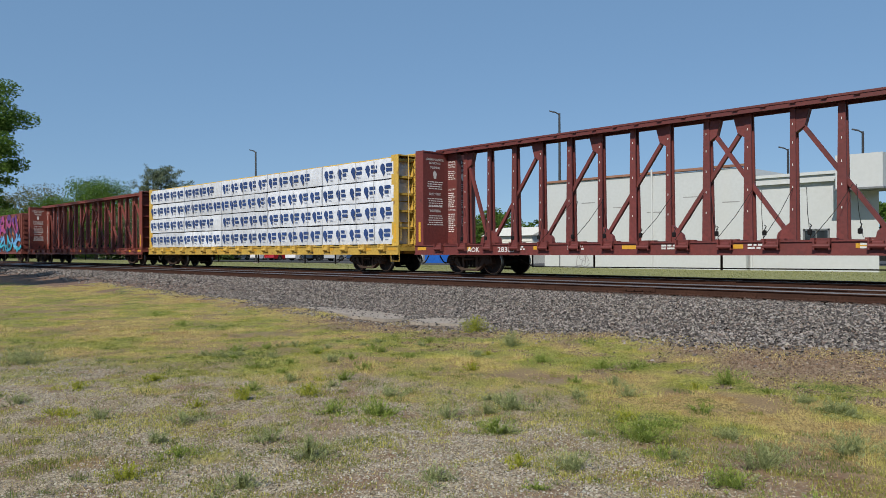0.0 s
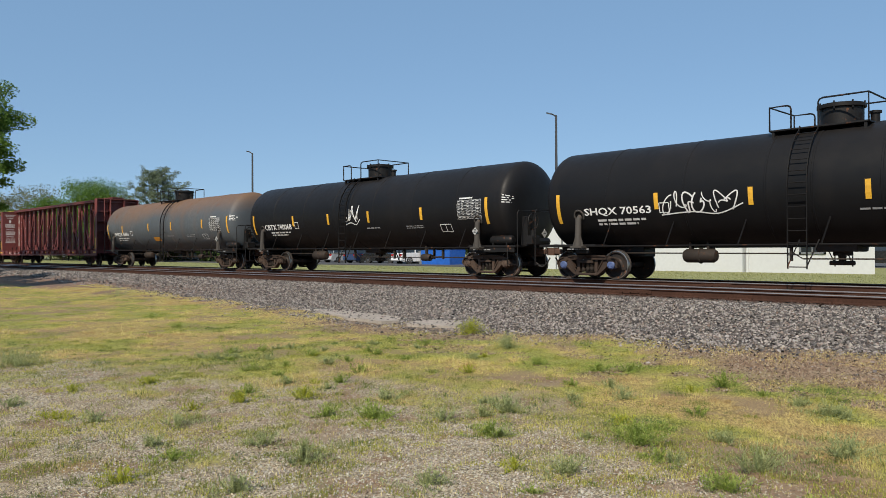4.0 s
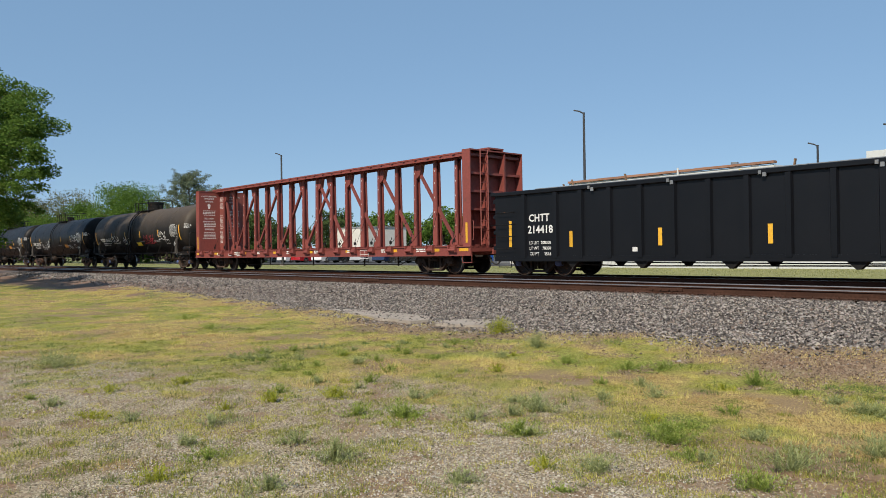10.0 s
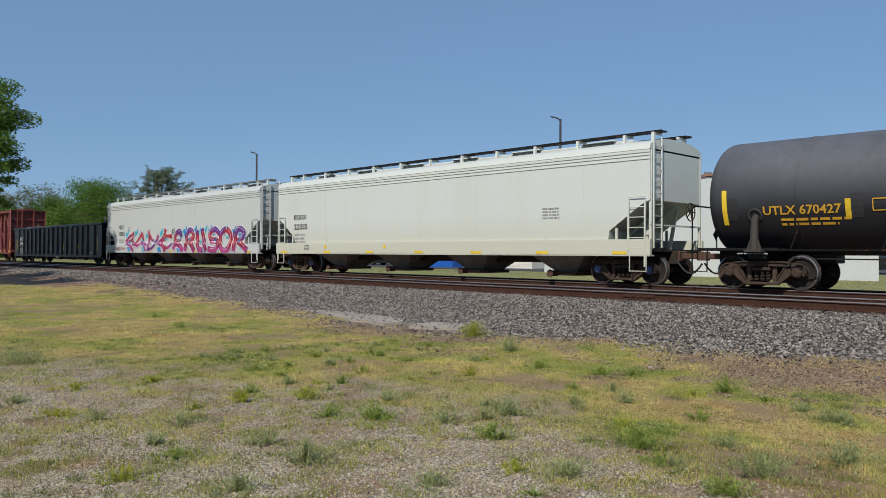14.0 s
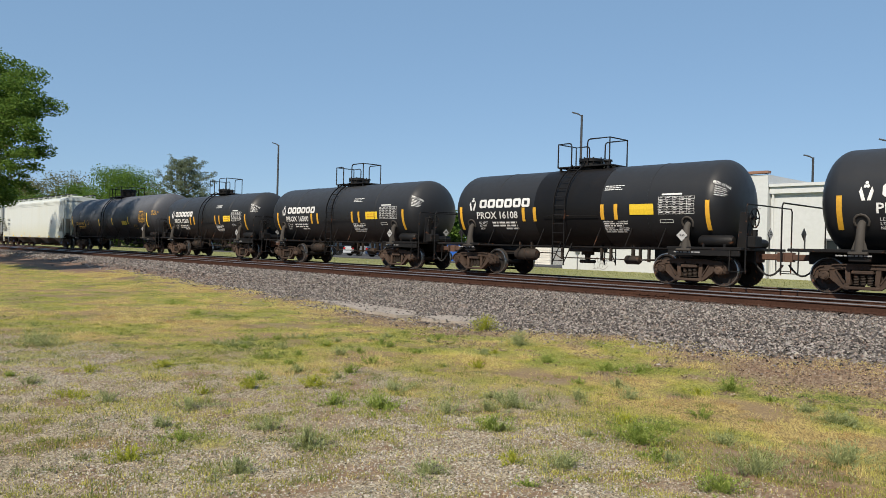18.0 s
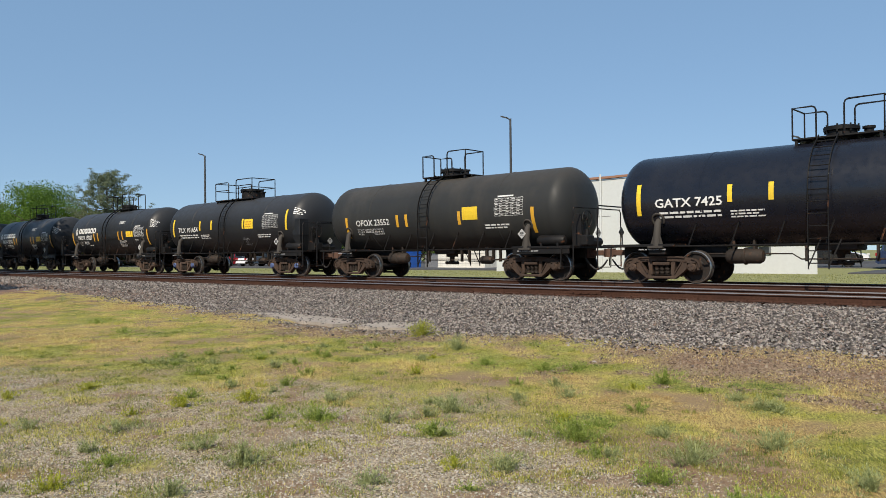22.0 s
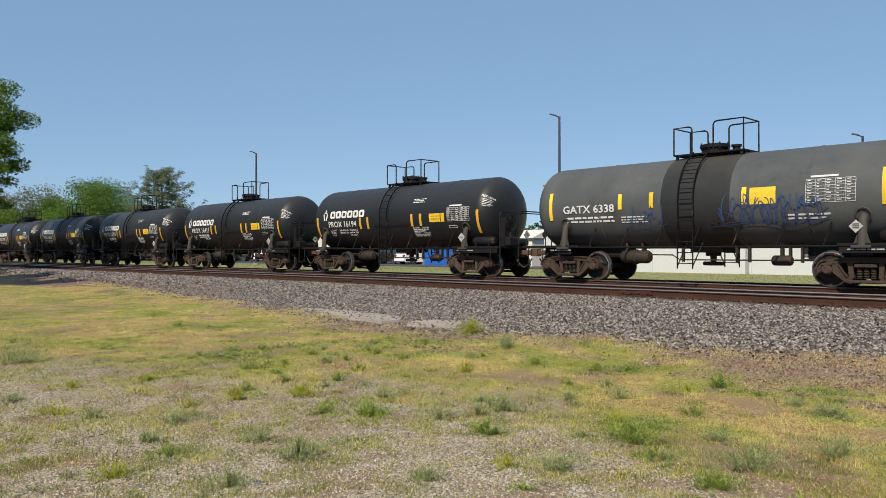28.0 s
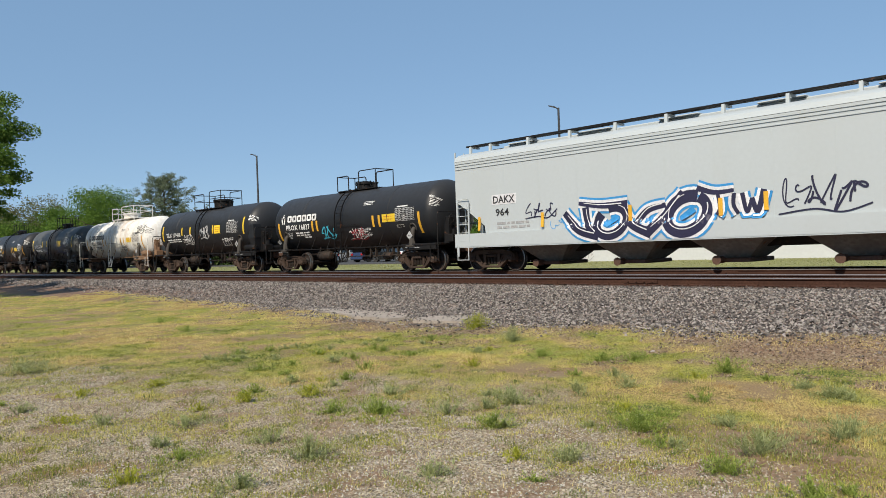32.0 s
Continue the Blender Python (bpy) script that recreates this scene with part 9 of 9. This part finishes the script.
for x, y, tn, p, lab, suv in ((-112.0, 48, 15, "car_red", "red parked hatchback on the asphalt", False), (-106, 49, 100, "car_slate", "dark grey parked car on the asphalt", False), (-100, 48.5, 95, "car_silver", "silver parked car on the asphalt", False), (-94, 47.5, 12, "car_slate", "slate grey estate car on the asphalt", True),
                              (-88.0, 47.0, 8, "car_navy", "dark blue parked car on the asphalt", False), (-84, 48.5, 100, "car_silver", "silver parked car on the asphalt", False), (-79.6, 48.5, 95, "car_white", "white parked car on the asphalt", True), (-76.0, 48.3, 93, "car_red", "red parked car on the asphalt", False), (-72.0, 48.5, 95, "car_white", "white parked car on the asphalt", False),
                              (-68.5, 48.5, 92, "car_black", "black parked SUV on the asphalt", True), (-64.5, 48.5, 92, "car_silver", "silver parked car on the asphalt", True), (-60.0, 48.0, 95, "car_navy", "navy parked SUV on the asphalt", True), (-55.8, 47.0, 8, "car_black", "black parked SUV on the asphalt", True), (-51.2, 47.0, 80, "car_white", "white parked SUV on the asphalt", True),
                              (-14.8, 54, 15, "car_black", "black parked SUV on the asphalt", True), (-9.0, 52.6, 5, "car_navy", "dark blue parked SUV on the asphalt", True), (-3.0, 52.0, 10, "car_black", "black parked SUV on the asphalt", True), (-18.0, 70, 10, "car_white", "white parked car on the asphalt", False), (-10.0, 72, 12, "car_silver", "silver parked car on the asphalt", False),
                              (2.8, 52.4, 8, "car_slate", "grey parked SUV on the asphalt", True), (-2.0, 72, 10, "car_blue", "blue parked car on the asphalt", False)):
    parked_car(x, y, tn, p, lab, suv)
sk = thing("skip", (-45.8, 45, 0.32), "bright blue covered waste skip", "container")
part("body", Geo().hexa([(-1.7, -0.9, 0), (1.7, -0.9, 0), (1.7, 0.9, 0), (-1.7, 0.9, 0), (-1.75, -0.95, 1.25), (1.75, -0.95, 1.25), (1.75, 0.95, 1.25), (-1.75, 0.95, 1.25)]), "tarp_blue", sk)
part("lid", Geo().box(-1.2, 1.7, -0.98, 0.98, 1.25, 1.55, 0.04), "tarp_blue", sk)
sh = thing("shed", (-39.6, 46, 0.3), "small shed clad in off-white horizontal siding", "building")
part("wall", Geo().box(-2.6, 2.4, 0, 3.5, 0, 2.3), "siding", sh)
for k in range(11):
    part("siding_board", lambda: Geo().hexa([(-2.6, -0.05, 0), (2.4, -0.05, 0), (2.4, 0.0, 0), (-2.6, 0.0, 0), (-2.6, -0.02, 0.2), (2.4, -0.02, 0.2), (2.4, 0, 0.2), (-2.6, 0, 0.2)]), "siding", sh, key="board", at=(0, 0, 0.02 + 0.2 * k))
part("roof", Geo().add([(-2.8, -0.3, 2.28), (2.6, -0.3, 2.28), (2.6, 3.8, 2.28), (-2.8, 3.8, 2.28), (-2.8, 1.75, 3.0), (2.6, 1.75, 3.0)], [(0, 1, 5, 4), (2, 3, 4, 5), (3, 0, 4), (1, 2, 5), (3, 2, 1, 0)]), "siding", sh)
be = thing("outbuilding", (-79, 56, 0.35), "beige flat-roofed outbuilding with dark lower wall", "building")
part("wall", Geo().box(-4, 4, 0, 6, 1.8, 4.2), "siding", be)
part("lower_wall", Geo().box(-3.9, 3.9, 0.1, 5.9, 0, 1.8), "grey_metal", be)
part("roof", Geo().box(-4.1, 4.1, -0.1, 6.1, 4.2, 4.32), "roof_grey", be)
for x, w in ((-50.2, 5.0), (-43.0, 2.4)):
    k = thing("low_wall", (x, 46.5, 0.3), "low dark grey screen wall", "wall")
    part("wall", Geo().box(-w / 2, w / 2, 0, 0.2, 0, 1.15), "grey_metal", k)
    part("cap", Geo().box(-w / 2 - 0.03, w / 2 + 0.03, -0.04, 0.24, 1.15, 1.22), "grey_metal", k)
near_tree()
spreading_tree()
conifer(-92, 40.5, 11.4, 6.2, 3)
for _i, (_x, _y, _h, _r, _m) in enumerate(((-86, 46, 5.6, 4.6, "leaf_dark"), (-101, 46, 6.6, 5.0, "bush_brown"), (-118, 45, 7.6, 5.5, "leaf"), (-136, 46, 8.6, 6.0, "bush_brown"), (-146, 38, 8.0, 6.0, "leaf"), (-176, 38, 11.0, 7.0, "leaf"), (-205, 40, 13.0, 8.0, "leaf_dark"))):
    tree(_x, _y, _h, _r, _m, 50 + _i, "dense leafy undergrowth at the edge of the woods", low=0.0, n_clump=70, n_leaf=26000, size=0.17)
tree(-110, 39, 11.0, 6.2, "leaf_bright", 4, "round bright green leafy tree", low=0.12, n_clump=70, n_leaf=42000, size=0.13)
tree(-128, 41, 9.5, 5.5, "leaf", 5, "leafy green tree in the woods", low=0.1, n_clump=54, n_leaf=26000, size=0.15)
tree(-150, 42, 14.0, 6.0, "bush_brown", 6, "thin brownish tree just coming into leaf", low=0.3, n_clump=40, n_leaf=7000, size=0.2)
tree(-165, 40, 11.0, 7.0, "leaf", 7, "wide leafy green tree", low=0.1, n_clump=50, n_leaf=16000, size=0.25)
tree(-99, 43, 7.6, 4.5, "bush_brown", 8, "olive-brown leafy tree beside the car park", low=0.1, n_clump=54, n_leaf=22000, size=0.14)
tree(-190, 44, 13.0, 8.0, "leaf_dark", 9, "dark green leafy tree", low=0.1, n_clump=50, n_leaf=12000, size=0.3)
tree(-82, 75, 6.8, 4.0, "leaf", 10, "leafy tree behind the car park", low=0.1, n_clump=40, n_leaf=9000, size=0.24)
tree(-96, 76, 7.6, 4.4, "leaf", 11, "leafy tree behind the car park", low=0.1, n_clump=40, n_leaf=9000, size=0.24)
tree(-110, 75, 8.2, 4.4, "leaf_dark", 12, "leafy tree behind the car park", low=0.1, n_clump=40, n_leaf=9000, size=0.24)
tree(-67, 76, 6.2, 4.2, "leaf", 13, "leafy green tree behind the car park", low=0.1, n_clump=40, n_leaf=9000, size=0.24)
for _i, (_x, _y, _h, _r) in enumerate(((-25.5, 92, 5.6, 3.4), (-16.6, 90, 8.0, 4.2), (-8.0, 93, 8.6, 4.6), (2.0, 92, 7.8, 4.4))):
    tree(_x, _y, _h, _r, "leaf_bright", 70 + _i, "full green tree at the far edge of the car park", low=0.08, n_clump=44, n_leaf=9000, size=0.26)
tree_row()

# ---- build the ground cover last: the many small pieces ----
build_ground()
railway(TRACK_NEAR, "empty near track with polished rail tops and rusty sides")
railway(TRACK_FAR, "far track under the train with rusty rails")
slab([(-16.08, 10.44), (-15.4, 10.78), (-14.92, 10.9), (-13.83, 11.07), (-13.1, 10.95), (-12.35, 10.87), (-11.9, 10.4), (-11.62, 10.1), (-11.75, 9.75), (-12.4, 9.86), (-12.9, 9.8), (-13.6, 10.05), (-14.45, 10.2), (-15.3, 10.42)], 0.1, "cracked old concrete slab half sunk in gravel")
slab([(-11.05, 9.8), (-11.32, 10.3), (-11.25, 10.6), (-10.7, 11.0), (-10.3, 10.6), (-10.12, 10.3), (-9.95, 10.05), (-10.4, 9.9)], 0.1, "small broken concrete slab sunk in gravel")
build_cover()
build_weeds()


# ---- what moves: the whole train runs past at an even speed, its wheels turning ----
def motions():
    for ob, c in CARS:
        walk(ob, [(t, pose(c - SPEED * t, TRACK_FAR, RAIL_Z)) for t in range(33)])
    step = SPEED / FPS / WHEEL_R
    for i, s in enumerate((-1, 1)):
        first = WHEELS[i][0]
        walk(first, [(k / FPS, Matrix.Translation((s * 0.89, 0, WHEEL_R)) @ Matrix.Rotation(-step * k, 4, "Y")) for k in range(32 * FPS + 1)])
        action, slot = first.animation_data.action, first.animation_data.action_slot
        for w in WHEELS[i][1:]:
            w.rotation_mode = "QUATERNION"
            w.animation_data_create()
            w.animation_data.action, w.animation_data.action_slot = action, slot


motions()
